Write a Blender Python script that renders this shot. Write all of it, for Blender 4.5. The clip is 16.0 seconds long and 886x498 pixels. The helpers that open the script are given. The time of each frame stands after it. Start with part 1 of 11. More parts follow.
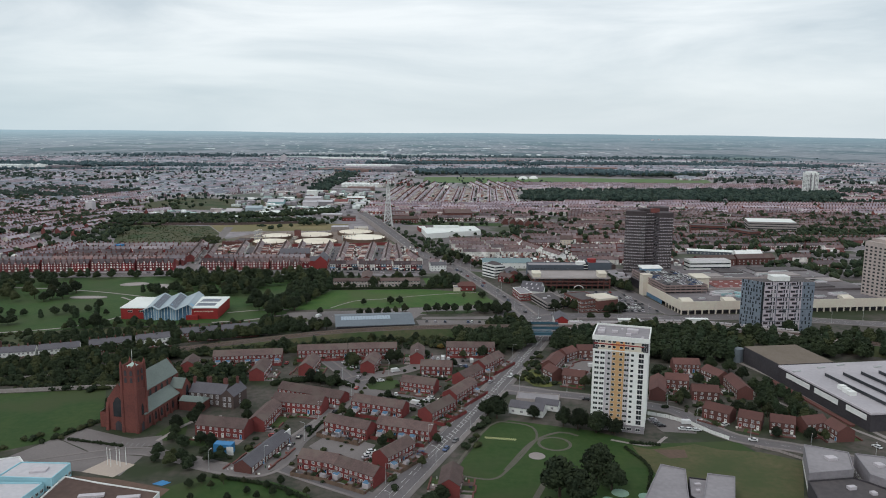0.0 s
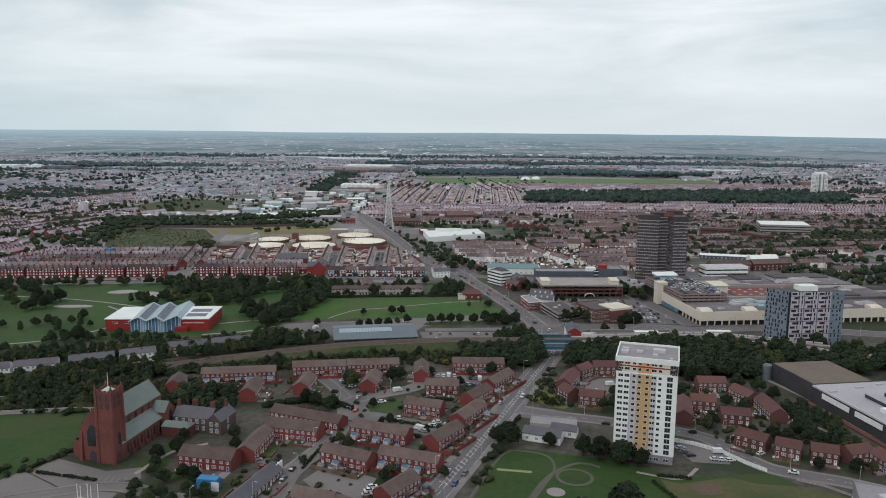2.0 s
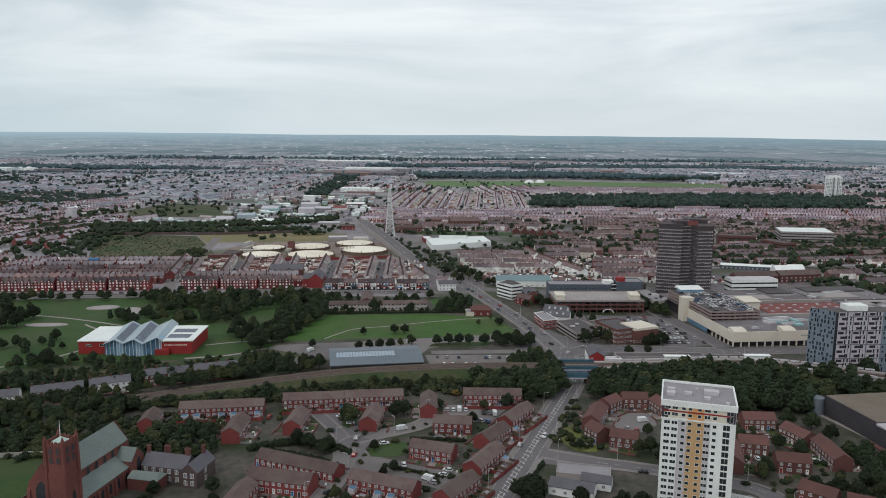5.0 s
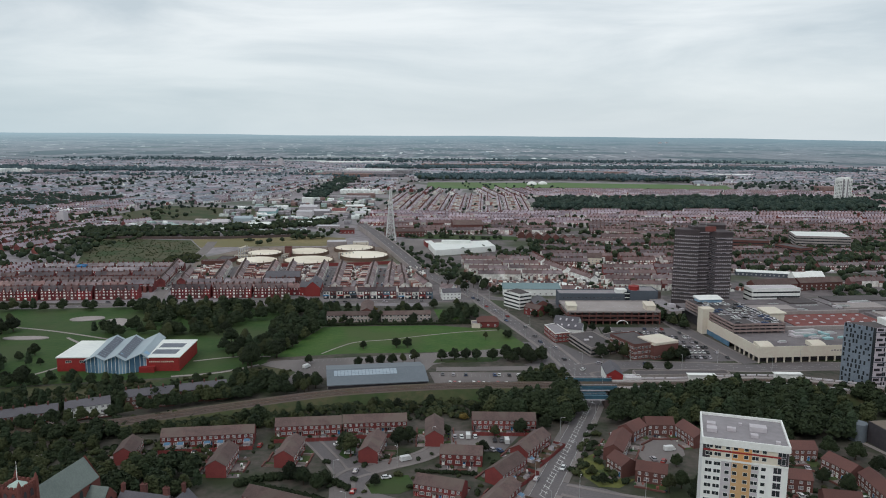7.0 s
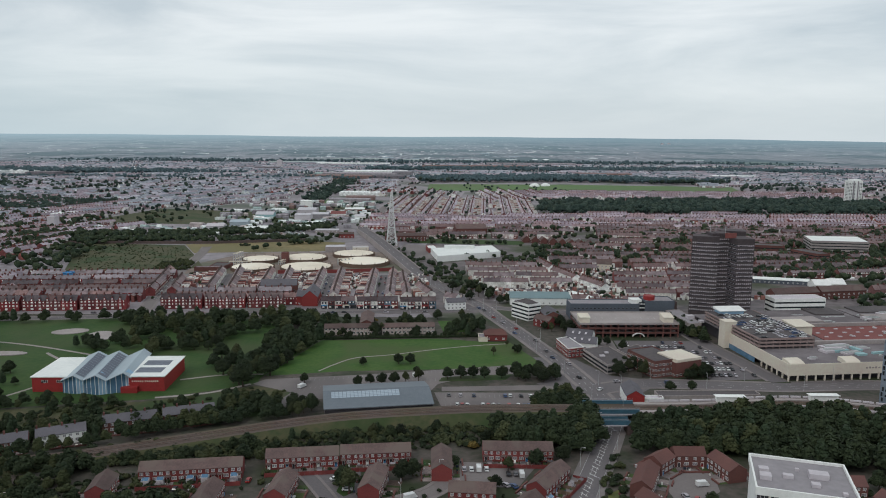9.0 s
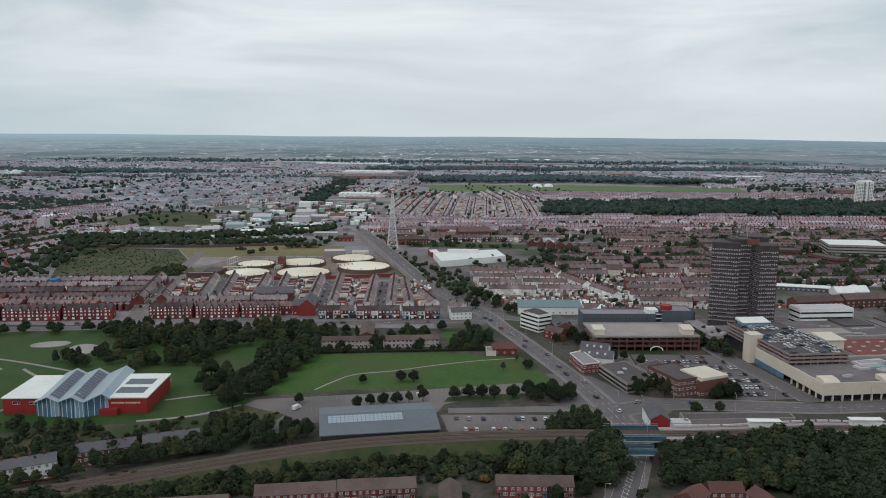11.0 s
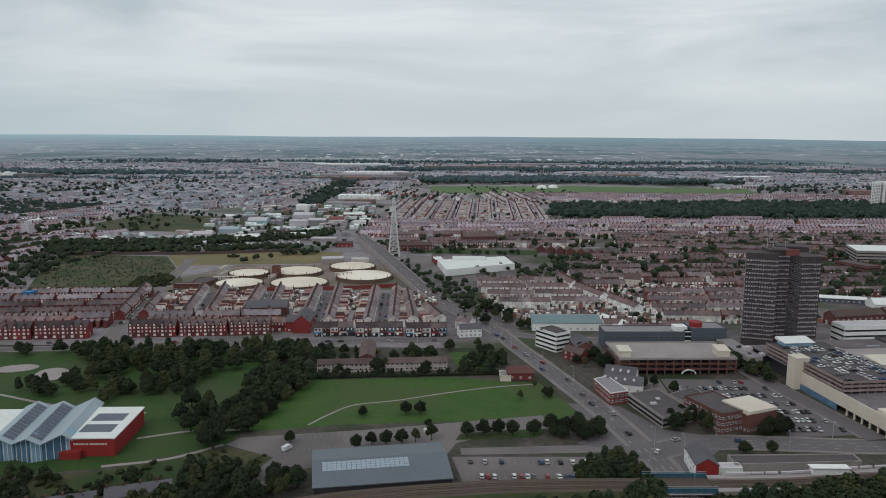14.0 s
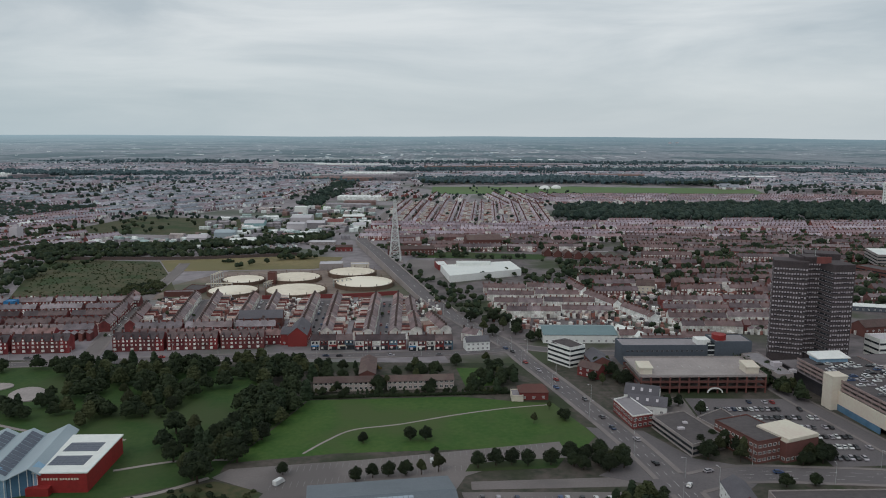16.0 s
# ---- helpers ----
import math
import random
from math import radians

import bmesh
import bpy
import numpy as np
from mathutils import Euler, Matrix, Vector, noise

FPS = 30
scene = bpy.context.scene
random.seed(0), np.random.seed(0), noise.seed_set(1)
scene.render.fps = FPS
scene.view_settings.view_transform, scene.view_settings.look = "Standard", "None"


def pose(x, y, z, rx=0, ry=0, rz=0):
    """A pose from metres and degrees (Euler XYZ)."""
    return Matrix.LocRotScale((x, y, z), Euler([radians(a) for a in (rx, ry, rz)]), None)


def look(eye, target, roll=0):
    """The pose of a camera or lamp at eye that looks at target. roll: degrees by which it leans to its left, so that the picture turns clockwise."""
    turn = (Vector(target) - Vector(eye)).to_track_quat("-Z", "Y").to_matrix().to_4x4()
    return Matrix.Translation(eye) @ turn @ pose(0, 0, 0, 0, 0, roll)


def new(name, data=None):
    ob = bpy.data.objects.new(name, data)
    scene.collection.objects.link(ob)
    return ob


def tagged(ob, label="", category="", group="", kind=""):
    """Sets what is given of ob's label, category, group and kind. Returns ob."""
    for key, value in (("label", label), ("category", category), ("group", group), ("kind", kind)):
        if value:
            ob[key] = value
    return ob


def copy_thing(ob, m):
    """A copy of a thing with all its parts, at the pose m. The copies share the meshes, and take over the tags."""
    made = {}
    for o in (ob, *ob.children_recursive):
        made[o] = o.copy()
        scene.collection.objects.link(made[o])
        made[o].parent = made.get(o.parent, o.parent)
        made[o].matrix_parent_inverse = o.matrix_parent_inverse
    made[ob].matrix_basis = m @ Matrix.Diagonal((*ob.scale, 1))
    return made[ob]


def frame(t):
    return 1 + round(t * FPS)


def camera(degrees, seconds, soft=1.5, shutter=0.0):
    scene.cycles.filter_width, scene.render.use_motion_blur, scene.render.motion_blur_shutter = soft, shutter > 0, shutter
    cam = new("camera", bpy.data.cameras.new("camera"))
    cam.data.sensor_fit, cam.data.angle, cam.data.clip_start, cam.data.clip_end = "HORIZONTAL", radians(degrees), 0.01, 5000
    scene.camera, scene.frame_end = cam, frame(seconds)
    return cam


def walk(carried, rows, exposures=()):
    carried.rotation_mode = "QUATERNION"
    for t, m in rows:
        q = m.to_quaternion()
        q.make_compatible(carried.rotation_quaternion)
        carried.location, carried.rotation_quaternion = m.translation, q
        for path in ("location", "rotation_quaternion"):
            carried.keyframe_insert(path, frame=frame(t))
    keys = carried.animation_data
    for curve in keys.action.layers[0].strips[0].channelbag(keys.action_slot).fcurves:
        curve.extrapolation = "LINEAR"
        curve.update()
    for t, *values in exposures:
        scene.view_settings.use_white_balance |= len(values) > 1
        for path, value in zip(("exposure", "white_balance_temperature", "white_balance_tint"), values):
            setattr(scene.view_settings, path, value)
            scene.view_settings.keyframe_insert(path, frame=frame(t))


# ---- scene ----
# One lens and one straight flight, 137 m above the ground.
cam = camera(60.7, 16.0, soft=1.0)
PATH = [
    (0, look((0.90, -0.80, 137.50), (0.57, 97.96, 121.80), 0.48)),
    (2, look((-2.54, 31.76, 137.50), (-2.87, 130.51, 121.77), 0.48)),
    (4, look((-5.98, 64.32, 137.50), (-6.31, 163.11, 121.98), 0.47)),
    (6.5, look((-10.28, 105.02, 137.50), (-10.61, 203.83, 122.10), 0.47)),
    (9, look((-14.58, 145.72, 137.50), (-14.91, 244.55, 122.27), 0.46)),
    (11.5, look((-18.88, 186.42, 137.50), (-19.21, 285.25, 122.24), 0.45)),
    (14, look((-23.18, 227.12, 137.50), (-23.51, 325.95, 122.24), 0.35)),
    (16, look((-26.62, 259.68, 137.50), (-26.95, 358.50, 122.20), 0.25)),
]
walk(cam, PATH, exposures=((0, 0.1), (4, 0.06), (9, -0.03), (13, -0.16), (16, -0.29)))


# Overcast sky: a pale cloud deck over a thin blue sky, and a weak, wide sun.
world = bpy.data.worlds.new("world")
scene.world = world
world.use_nodes = True


def build_world():
    nt = world.node_tree
    nodes, links = nt.nodes, nt.links
    back = nodes["Background"]
    sky = nodes.new("ShaderNodeTexSky")
    sky.sky_type, sky.sun_disc = "NISHITA", False
    sky.sun_elevation, sky.sun_rotation = radians(48), radians(215)
    sky_gain = nodes.new("ShaderNodeMix")
    sky_gain.data_type, sky_gain.blend_type = "RGBA", "MULTIPLY"
    sky_gain.inputs["Factor"].default_value = 1
    sky_gain.inputs["B"].default_value = (0.1, 0.1, 0.1, 1)
    links.new(sky.outputs["Color"], sky_gain.inputs["A"])
    coord = nodes.new("ShaderNodeTexCoord")
    mapping = nodes.new("ShaderNodeMapping")
    mapping.inputs["Scale"].default_value = (1.6, 1.6, 9.0)
    links.new(coord.outputs["Generated"], mapping.inputs["Vector"])
    wide = nodes.new("ShaderNodeTexNoise")
    wide.inputs["Scale"].default_value, wide.inputs["Detail"].default_value, wide.inputs["Roughness"].default_value = 1.3, 7, 0.55
    wide.inputs["Distortion"].default_value = 0.4
    links.new(mapping.outputs["Vector"], wide.inputs["Vector"])
    ramp = nodes.new("ShaderNodeValToRGB")
    el = ramp.color_ramp.elements
    el[0].position, el[0].color = 0.38, (0.57, 0.65, 0.705, 1)
    el[1].position, el[1].color = 0.64, (0.87, 0.92, 0.945, 1)
    links.new(wide.outputs["Fac"], ramp.inputs["Fac"])
    # the deck pales a little towards the horizon
    split = nodes.new("ShaderNodeSeparateXYZ")
    links.new(coord.outputs["Generated"], split.inputs["Vector"])
    low = nodes.new("ShaderNodeMapRange")
    low.inputs["From Min"].default_value, low.inputs["From Max"].default_value = 0.0, 0.13
    low.inputs["To Min"].default_value, low.inputs["To Max"].default_value = 0.75, 0.0
    links.new(split.outputs["Z"], low.inputs["Value"])
    pale = nodes.new("ShaderNodeMix")
    pale.data_type = "RGBA"
    links.new(low.outputs["Result"], pale.inputs["Factor"])
    links.new(ramp.outputs["Color"], pale.inputs["A"])
    # bluer and dimmer towards the west, where the haze is thick
    west = nodes.new("ShaderNodeMapRange")
    west.inputs["From Min"].default_value, west.inputs["From Max"].default_value = -0.55, 0.1
    links.new(split.outputs["X"], west.inputs["Value"])
    rim = nodes.new("ShaderNodeMix")
    rim.data_type = "RGBA"
    rim.inputs["A"].default_value, rim.inputs["B"].default_value = (0.53, 0.655, 0.715, 1), (0.69, 0.765, 0.805, 1)
    links.new(west.outputs["Result"], rim.inputs["Factor"])
    links.new(rim.outputs["Result"], pale.inputs["B"])
    deck = nodes.new("ShaderNodeMix")
    deck.data_type = "RGBA"
    deck.inputs["Factor"].default_value = 0.93
    links.new(sky_gain.outputs["Result"], deck.inputs["A"])
    links.new(pale.outputs["Result"], deck.inputs["B"])
    links.new(deck.outputs["Result"], back.inputs["Color"])
    back.inputs["Strength"].default_value = 1.0


build_world()

sun_data = bpy.data.lights.new("sun", "SUN")
sun_data.energy, sun_data.angle, sun_data.color = 0.7, radians(16), (1.0, 0.96, 0.9)
sun = new("sun", sun_data)
sun.matrix_world = look((-60, -80, 110), (0, 0, 0))


# ---- materials ----
def warm(c):
    """Tint against the blue sky light, put into dull colours as a slight lean to red; bright paint is left alone."""
    return c if max(c) > 0.58 or c[1] >= max(c[0], c[2]) or c[2] > c[0] * 1.15 else (min(1, c[0] * 1.07), c[1] * 0.965, c[2] * 1.0)


def mat(name, col, col2=None, rough=0.85, fine=3.0, coarse=0.06, vary=0.0, island=False, metal=0.0, bump=0.0, spec=0.25, third=None):
    """Two-scale procedural surface: a fine grain and coarse stains between col and col2; vary: spread in value from piece to piece."""
    m = bpy.data.materials.new(name)
    m.use_nodes = True
    nt = m.node_tree
    nodes, links = nt.nodes, nt.links
    bsdf = nodes["Principled BSDF"]
    bsdf.inputs["Roughness"].default_value = rough
    bsdf.inputs["Metallic"].default_value = metal
    bsdf.inputs["Specular IOR Level"].default_value = spec
    col2 = warm(col2 or tuple(c * 0.72 for c in col))
    col = warm(col)
    third = third and warm(third)
    geo = nodes.new("ShaderNodeNewGeometry")
    a = nodes.new("ShaderNodeTexNoise")
    a.inputs["Scale"].default_value, a.inputs["Detail"].default_value = fine, 5
    b = nodes.new("ShaderNodeTexNoise")
    b.inputs["Scale"].default_value, b.inputs["Detail"].default_value = coarse, 6
    for n in (a, b):
        links.new(geo.outputs["Position"], n.inputs["Vector"])
    add = nodes.new("ShaderNodeMath")
    add.operation = "ADD"
    links.new(a.outputs["Fac"], add.inputs[0])
    links.new(b.outputs["Fac"], add.inputs[1])
    ramp = nodes.new("ShaderNodeMapRange")
    ramp.inputs["From Min"].default_value, ramp.inputs["From Max"].default_value = 0.75, 1.25
    links.new(add.outputs["Value"], ramp.inputs["Value"])
    mix = nodes.new("ShaderNodeMix")
    mix.data_type = "RGBA"
    mix.inputs["A"].default_value, mix.inputs["B"].default_value = (*col, 1), (*col2, 1)
    links.new(ramp.outputs["Result"], mix.inputs["Factor"])
    out = mix.outputs["Result"]
    if third:
        c = nodes.new("ShaderNodeTexNoise")
        c.inputs["Scale"].default_value, c.inputs["Detail"].default_value = coarse * 0.37, 4
        links.new(geo.outputs["Position"], c.inputs["Vector"])
        r2 = nodes.new("ShaderNodeMapRange")
        r2.inputs["From Min"].default_value, r2.inputs["From Max"].default_value = 0.5, 0.62
        links.new(c.outputs["Fac"], r2.inputs["Value"])
        mix2 = nodes.new("ShaderNodeMix")
        mix2.data_type = "RGBA"
        links.new(r2.outputs["Result"], mix2.inputs["Factor"])
        links.new(out, mix2.inputs["A"])
        mix2.inputs["B"].default_value = (*third, 1)
        out = mix2.outputs["Result"]
    if vary:
        if island:
            rnd = geo.outputs["Random Per Island"]
        else:
            rnd = nodes.new("ShaderNodeObjectInfo").outputs["Random"]
        span = nodes.new("ShaderNodeMapRange")
        span.inputs["To Min"].default_value, span.inputs["To Max"].default_value = 1 - vary, 1 + vary
        links.new(rnd, span.inputs["Value"])
        hsv = nodes.new("ShaderNodeHueSaturation")
        links.new(span.outputs["Result"], hsv.inputs["Value"])
        links.new(out, hsv.inputs["Color"])
        out = hsv.outputs["Color"]
    links.new(out, bsdf.inputs["Base Color"])
    if bump:
        bp = nodes.new("ShaderNodeBump")
        bp.inputs["Strength"].default_value, bp.inputs["Distance"].default_value = bump, 0.15
        links.new(a.outputs["Fac"], bp.inputs["Height"])
        links.new(bp.outputs["Normal"], bsdf.inputs["Normal"])
    return m


def palette(name, cols, rough=0.85, fine=1.5, spec=0.2, worn=0.3):
    """One colour out of a few for each loose piece of a mesh, with a grain."""
    m = bpy.data.materials.new(name)
    m.use_nodes = True
    nt = m.node_tree
    nodes, links = nt.nodes, nt.links
    bsdf = nodes["Principled BSDF"]
    bsdf.inputs["Roughness"].default_value = rough
    bsdf.inputs["Specular IOR Level"].default_value = spec
    geo = nodes.new("ShaderNodeNewGeometry")
    ramp = nodes.new("ShaderNodeValToRGB")
    ramp.color_ramp.interpolation = "CONSTANT"
    el = ramp.color_ramp.elements
    while len(el) < len(cols):
        el.new(0.5)
    for i, c in enumerate(cols):
        el[i].position = i / len(cols)
        el[i].color = (*warm(c), 1)
    links.new(geo.outputs["Random Per Island"], ramp.inputs["Fac"])
    a = nodes.new("ShaderNodeTexNoise")
    a.inputs["Scale"].default_value, a.inputs["Detail"].default_value = fine, 5
    links.new(geo.outputs["Position"], a.inputs["Vector"])
    span = nodes.new("ShaderNodeMapRange")
    span.inputs["To Min"].default_value, span.inputs["To Max"].default_value = 0.6, 1.4
    links.new(a.outputs["Fac"], span.inputs["Value"])
    b = nodes.new("ShaderNodeTexNoise")
    b.inputs["Scale"].default_value, b.inputs["Detail"].default_value = 0.2, 2
    links.new(geo.outputs["Position"], b.inputs["Vector"])
    patchy = nodes.new("ShaderNodeMapRange")
    patchy.inputs["From Min"].default_value, patchy.inputs["From Max"].default_value = 0.3, 0.7
    patchy.inputs["To Min"].default_value, patchy.inputs["To Max"].default_value = 1 - worn, 1 + worn
    links.new(b.outputs["Fac"], patchy.inputs["Value"])
    both = nodes.new("ShaderNodeMath")
    both.operation = "MULTIPLY"
    links.new(span.outputs["Result"], both.inputs[0])
    links.new(patchy.outputs["Result"], both.inputs[1])
    hsv = nodes.new("ShaderNodeHueSaturation")
    links.new(both.outputs["Value"], hsv.inputs["Value"])
    links.new(ramp.outputs["Color"], hsv.inputs["Color"])
    links.new(hsv.outputs["Color"], bsdf.inputs["Base Color"])
    return m


M_GROUND = mat("rough_ground", (0.036, 0.041, 0.028), (0.095, 0.086, 0.074), fine=0.3, coarse=0.06, third=(0.030, 0.040, 0.018), bump=0.6)
# ground of the far town, its tone raised to stand in for haze
M_TOWN = mat("town_ground", (0.155, 0.151, 0.158), (0.26, 0.255, 0.26), fine=0.1, coarse=0.02, third=(0.075, 0.088, 0.064), rough=0.7, spec=0.3)
M_GRASS = mat("mown_grass", (0.020, 0.052, 0.010), (0.040, 0.068, 0.017), fine=0.35, coarse=0.06, third=(0.043, 0.060, 0.020), bump=0.4)
M_LAWN = mat("bright_lawn", (0.031, 0.082, 0.013), (0.058, 0.104, 0.023), fine=0.4, coarse=0.06, third=(0.058, 0.087, 0.026), bump=0.4)
M_PARK = mat("park_grass", (0.024, 0.062, 0.013), (0.046, 0.080, 0.021), fine=0.35, coarse=0.05, third=(0.047, 0.069, 0.024), bump=0.4)
M_ROUGH = mat("rough_grass", (0.036, 0.052, 0.020), (0.085, 0.080, 0.042), fine=0.3, coarse=0.06, third=(0.030, 0.052, 0.016), bump=0.8)
M_OLIVE = mat("worn_field_grass", (0.062, 0.074, 0.028), (0.098, 0.092, 0.046), fine=0.4, coarse=0.05, third=(0.05, 0.066, 0.024), bump=0.5)
M_VERGE = mat("yellow_flowering_verge", (0.085, 0.10, 0.022), (0.15, 0.15, 0.05), fine=0.5, coarse=0.15, third=(0.07, 0.085, 0.03), bump=0.6)
M_DRY = mat("dry_grass", (0.218, 0.190, 0.094), (0.127, 0.125, 0.055), fine=0.2, coarse=0.03, third=(0.149, 0.146, 0.066))
M_TRODDEN = mat("trodden_path", (0.115, 0.108, 0.09), (0.085, 0.085, 0.062), fine=0.8, coarse=0.12)
M_EARTH = mat("bare_earth", (0.14, 0.095, 0.07), (0.10, 0.075, 0.055), fine=0.6, coarse=0.06)
M_ASPHALT = mat("asphalt", (0.104, 0.104, 0.107), (0.145, 0.142, 0.14), fine=1.0, coarse=0.05, third=(0.122, 0.12, 0.12))
M_YARD = mat("mixed_yards", (0.088, 0.085, 0.085), (0.169, 0.159, 0.156), fine=0.12, coarse=0.03, third=(0.050, 0.061, 0.032), bump=0.3)
M_WORN = mat("worn_asphalt", (0.15, 0.145, 0.137), (0.185, 0.18, 0.17), fine=1.0, coarse=0.05, third=(0.125, 0.122, 0.117))
# pale asphalt of the far streets, lifted further to stand in for haze
M_STREET = mat("haze_paled_asphalt", (0.23, 0.23, 0.235), (0.28, 0.277, 0.28), fine=0.5, coarse=0.03, rough=0.7)
# far grass, made paler than the near lawns to imitate haze
M_FIELD_HAZED = mat("hazed_playing_field", (0.085, 0.150, 0.052), (0.105, 0.165, 0.062), fine=0.05, coarse=0.012, third=(0.10, 0.145, 0.06))
M_PAVE = mat("paving", (0.24, 0.23, 0.215), (0.30, 0.29, 0.27), fine=1.2, coarse=0.07)
M_FLAGS = mat("pavement_flags", (0.165, 0.16, 0.15), (0.215, 0.208, 0.195), fine=1.2, coarse=0.07, third=(0.14, 0.137, 0.13))
M_CONC = mat("concrete", (0.33, 0.32, 0.30), (0.25, 0.245, 0.23), fine=1.0, coarse=0.08)
M_GASYARD = mat("sandy_hardstanding", (0.250, 0.213, 0.174), (0.138, 0.120, 0.102), fine=0.2, coarse=0.04, third=(0.112, 0.112, 0.079))
M_SAND = mat("gravel_court", (0.42, 0.38, 0.31), (0.36, 0.33, 0.28), fine=1.0, coarse=0.1)
M_LINE = mat("road_paint", (0.62, 0.62, 0.6), (0.42, 0.42, 0.41), fine=2.0, coarse=0.3)
M_BALLAST = mat("ballast", (0.10, 0.08, 0.066), (0.072, 0.06, 0.05), fine=1.5, coarse=0.1, third=(0.085, 0.075, 0.05))
M_BRICK = mat("red_brick", (0.205, 0.053, 0.048), (0.155, 0.043, 0.041), fine=2.0, coarse=0.15, vary=0.15)
M_BRICK2 = mat("brown_brick", (0.142, 0.066, 0.055), (0.108, 0.053, 0.046), fine=2.0, coarse=0.15, vary=0.15)
M_DARKBRICK = mat("sooty_brick", (0.07, 0.06, 0.056), (0.11, 0.085, 0.075), fine=2.0, coarse=0.2)
M_SANDSTONE = mat("red_sandstone", (0.175, 0.068, 0.054), (0.115, 0.048, 0.041), fine=1.4, coarse=0.12, bump=0.3)
M_TILE = mat("brown_roof_tiles", (0.128, 0.094, 0.084), (0.084, 0.064, 0.059), fine=1.6, coarse=0.3, vary=0.2, third=(0.118, 0.098, 0.084))
M_TILE_RED = mat("red_roof_tiles", (0.128, 0.066, 0.055), (0.095, 0.052, 0.046), fine=2.5, coarse=0.12, vary=0.14)
M_SLATE = mat("grey_slate", (0.115, 0.12, 0.13), (0.085, 0.088, 0.097), fine=2.5, coarse=0.15, vary=0.12)
M_SLATE_GREEN = mat("green_slate", (0.185, 0.215, 0.20), (0.14, 0.165, 0.155), fine=1.5, coarse=0.15)
M_WHITE = mat("white_paint", (0.80, 0.80, 0.78), (0.68, 0.68, 0.66), fine=1.0, coarse=0.2)
M_RENDER = mat("white_render", (0.80, 0.80, 0.78), (0.70, 0.70, 0.69), fine=0.8, coarse=0.08)
M_CREAM = mat("cream_panels", (0.64, 0.60, 0.50), (0.56, 0.53, 0.44), fine=0.7, coarse=0.08)
M_YELLOW = mat("ochre_cladding", (0.52, 0.36, 0.18), (0.46, 0.32, 0.155), fine=0.8, coarse=0.1)
M_GREY = mat("grey_cladding", (0.26, 0.265, 0.275), (0.21, 0.215, 0.225), fine=0.8, coarse=0.1)
M_PALEGREY = mat("pale_grey_cladding", (0.50, 0.51, 0.52), (0.42, 0.43, 0.44), fine=0.8, coarse=0.1)
M_DARK = mat("dark_cladding_and_shade", (0.045, 0.045, 0.05), (0.06, 0.06, 0.065), fine=0.8, coarse=0.1)
M_RED = mat("red_metal", (0.28, 0.032, 0.03), (0.22, 0.028, 0.026), fine=0.8, coarse=0.1, rough=0.6)
M_BLUE = mat("pale_blue_cladding", (0.27, 0.42, 0.56), (0.21, 0.34, 0.47), fine=0.8, coarse=0.1, rough=0.5)
M_BLUEBRIDGE = mat("blue_girder_paint", (0.06, 0.145, 0.20), (0.045, 0.105, 0.15), fine=1.0, coarse=0.2, rough=0.6)
M_CYAN = mat("cyan_hoarding", (0.045, 0.21, 0.44), (0.035, 0.165, 0.35), fine=0.5, coarse=0.2, rough=0.5)
M_STEEL = mat("blue_grey_sheet", (0.142, 0.163, 0.187), (0.118, 0.138, 0.16), fine=0.6, coarse=0.06, rough=0.5)
M_FELT = mat("grey_roof_felt", (0.27, 0.275, 0.28), (0.215, 0.22, 0.225), fine=0.5, coarse=0.07)
M_FELT_DARK = mat("dark_roof_felt", (0.068, 0.066, 0.067), (0.098, 0.094, 0.092), fine=0.5, coarse=0.07)
M_FELT_MID = mat("weathered_roof_felt", (0.135, 0.132, 0.135), (0.19, 0.186, 0.186), fine=0.4, coarse=0.06, third=(0.115, 0.11, 0.112))
M_ROOFWHITE = mat("pale_roof_sheet", (0.76, 0.77, 0.74), (0.66, 0.68, 0.66), fine=0.5, coarse=0.06)
M_PALEROOF = mat("pale_grey_roof", (0.50, 0.53, 0.54), (0.42, 0.45, 0.46), fine=0.6, coarse=0.1)
M_REDROOF = mat("red_roof_deck", (0.20, 0.075, 0.065), (0.16, 0.065, 0.058), fine=0.5, coarse=0.06)
M_GASTOP = mat("cream_steel_crown", (0.780, 0.702, 0.585), (0.650, 0.572, 0.465), fine=0.25, coarse=0.04, third=(0.820, 0.754, 0.638))
M_LATTICE = mat("galvanised_steel", (0.45, 0.46, 0.46), (0.36, 0.37, 0.37), fine=1.0, coarse=0.2, rough=0.5)
M_MAST = mat("white_mast_paint", (0.62, 0.63, 0.63), (0.52, 0.53, 0.53), fine=1.0, coarse=0.2, rough=0.5)
M_GLASS = mat("window_glass", (0.022, 0.026, 0.030), (0.035, 0.04, 0.045), rough=0.12, spec=0.5, fine=0.3, coarse=0.2)
M_GLASS_BLUE = mat("blue_glazing", (0.11, 0.21, 0.32), (0.08, 0.16, 0.25), rough=0.15, spec=0.5, fine=0.3, coarse=0.2)
M_PANEL = mat("solar_glass", (0.082, 0.098, 0.135), (0.066, 0.08, 0.115), rough=0.35, spec=0.4, fine=0.5, coarse=0.1)
M_BARK = mat("bark", (0.07, 0.055, 0.04), (0.05, 0.04, 0.03), fine=4, coarse=0.5)
M_LEAF = mat("leaves", (0.0115, 0.019, 0.0095), (0.025, 0.034, 0.0145), fine=0.8, coarse=0.09, vary=0.4, island=False)
M_LEAF2 = mat("olive_leaves", (0.028, 0.036, 0.0145), (0.045, 0.050, 0.021), fine=0.8, coarse=0.09, vary=0.35)
M_LEAF3 = mat("conifer_needles", (0.018, 0.030, 0.016), (0.028, 0.042, 0.020), fine=0.8, coarse=0.09, vary=0.25)
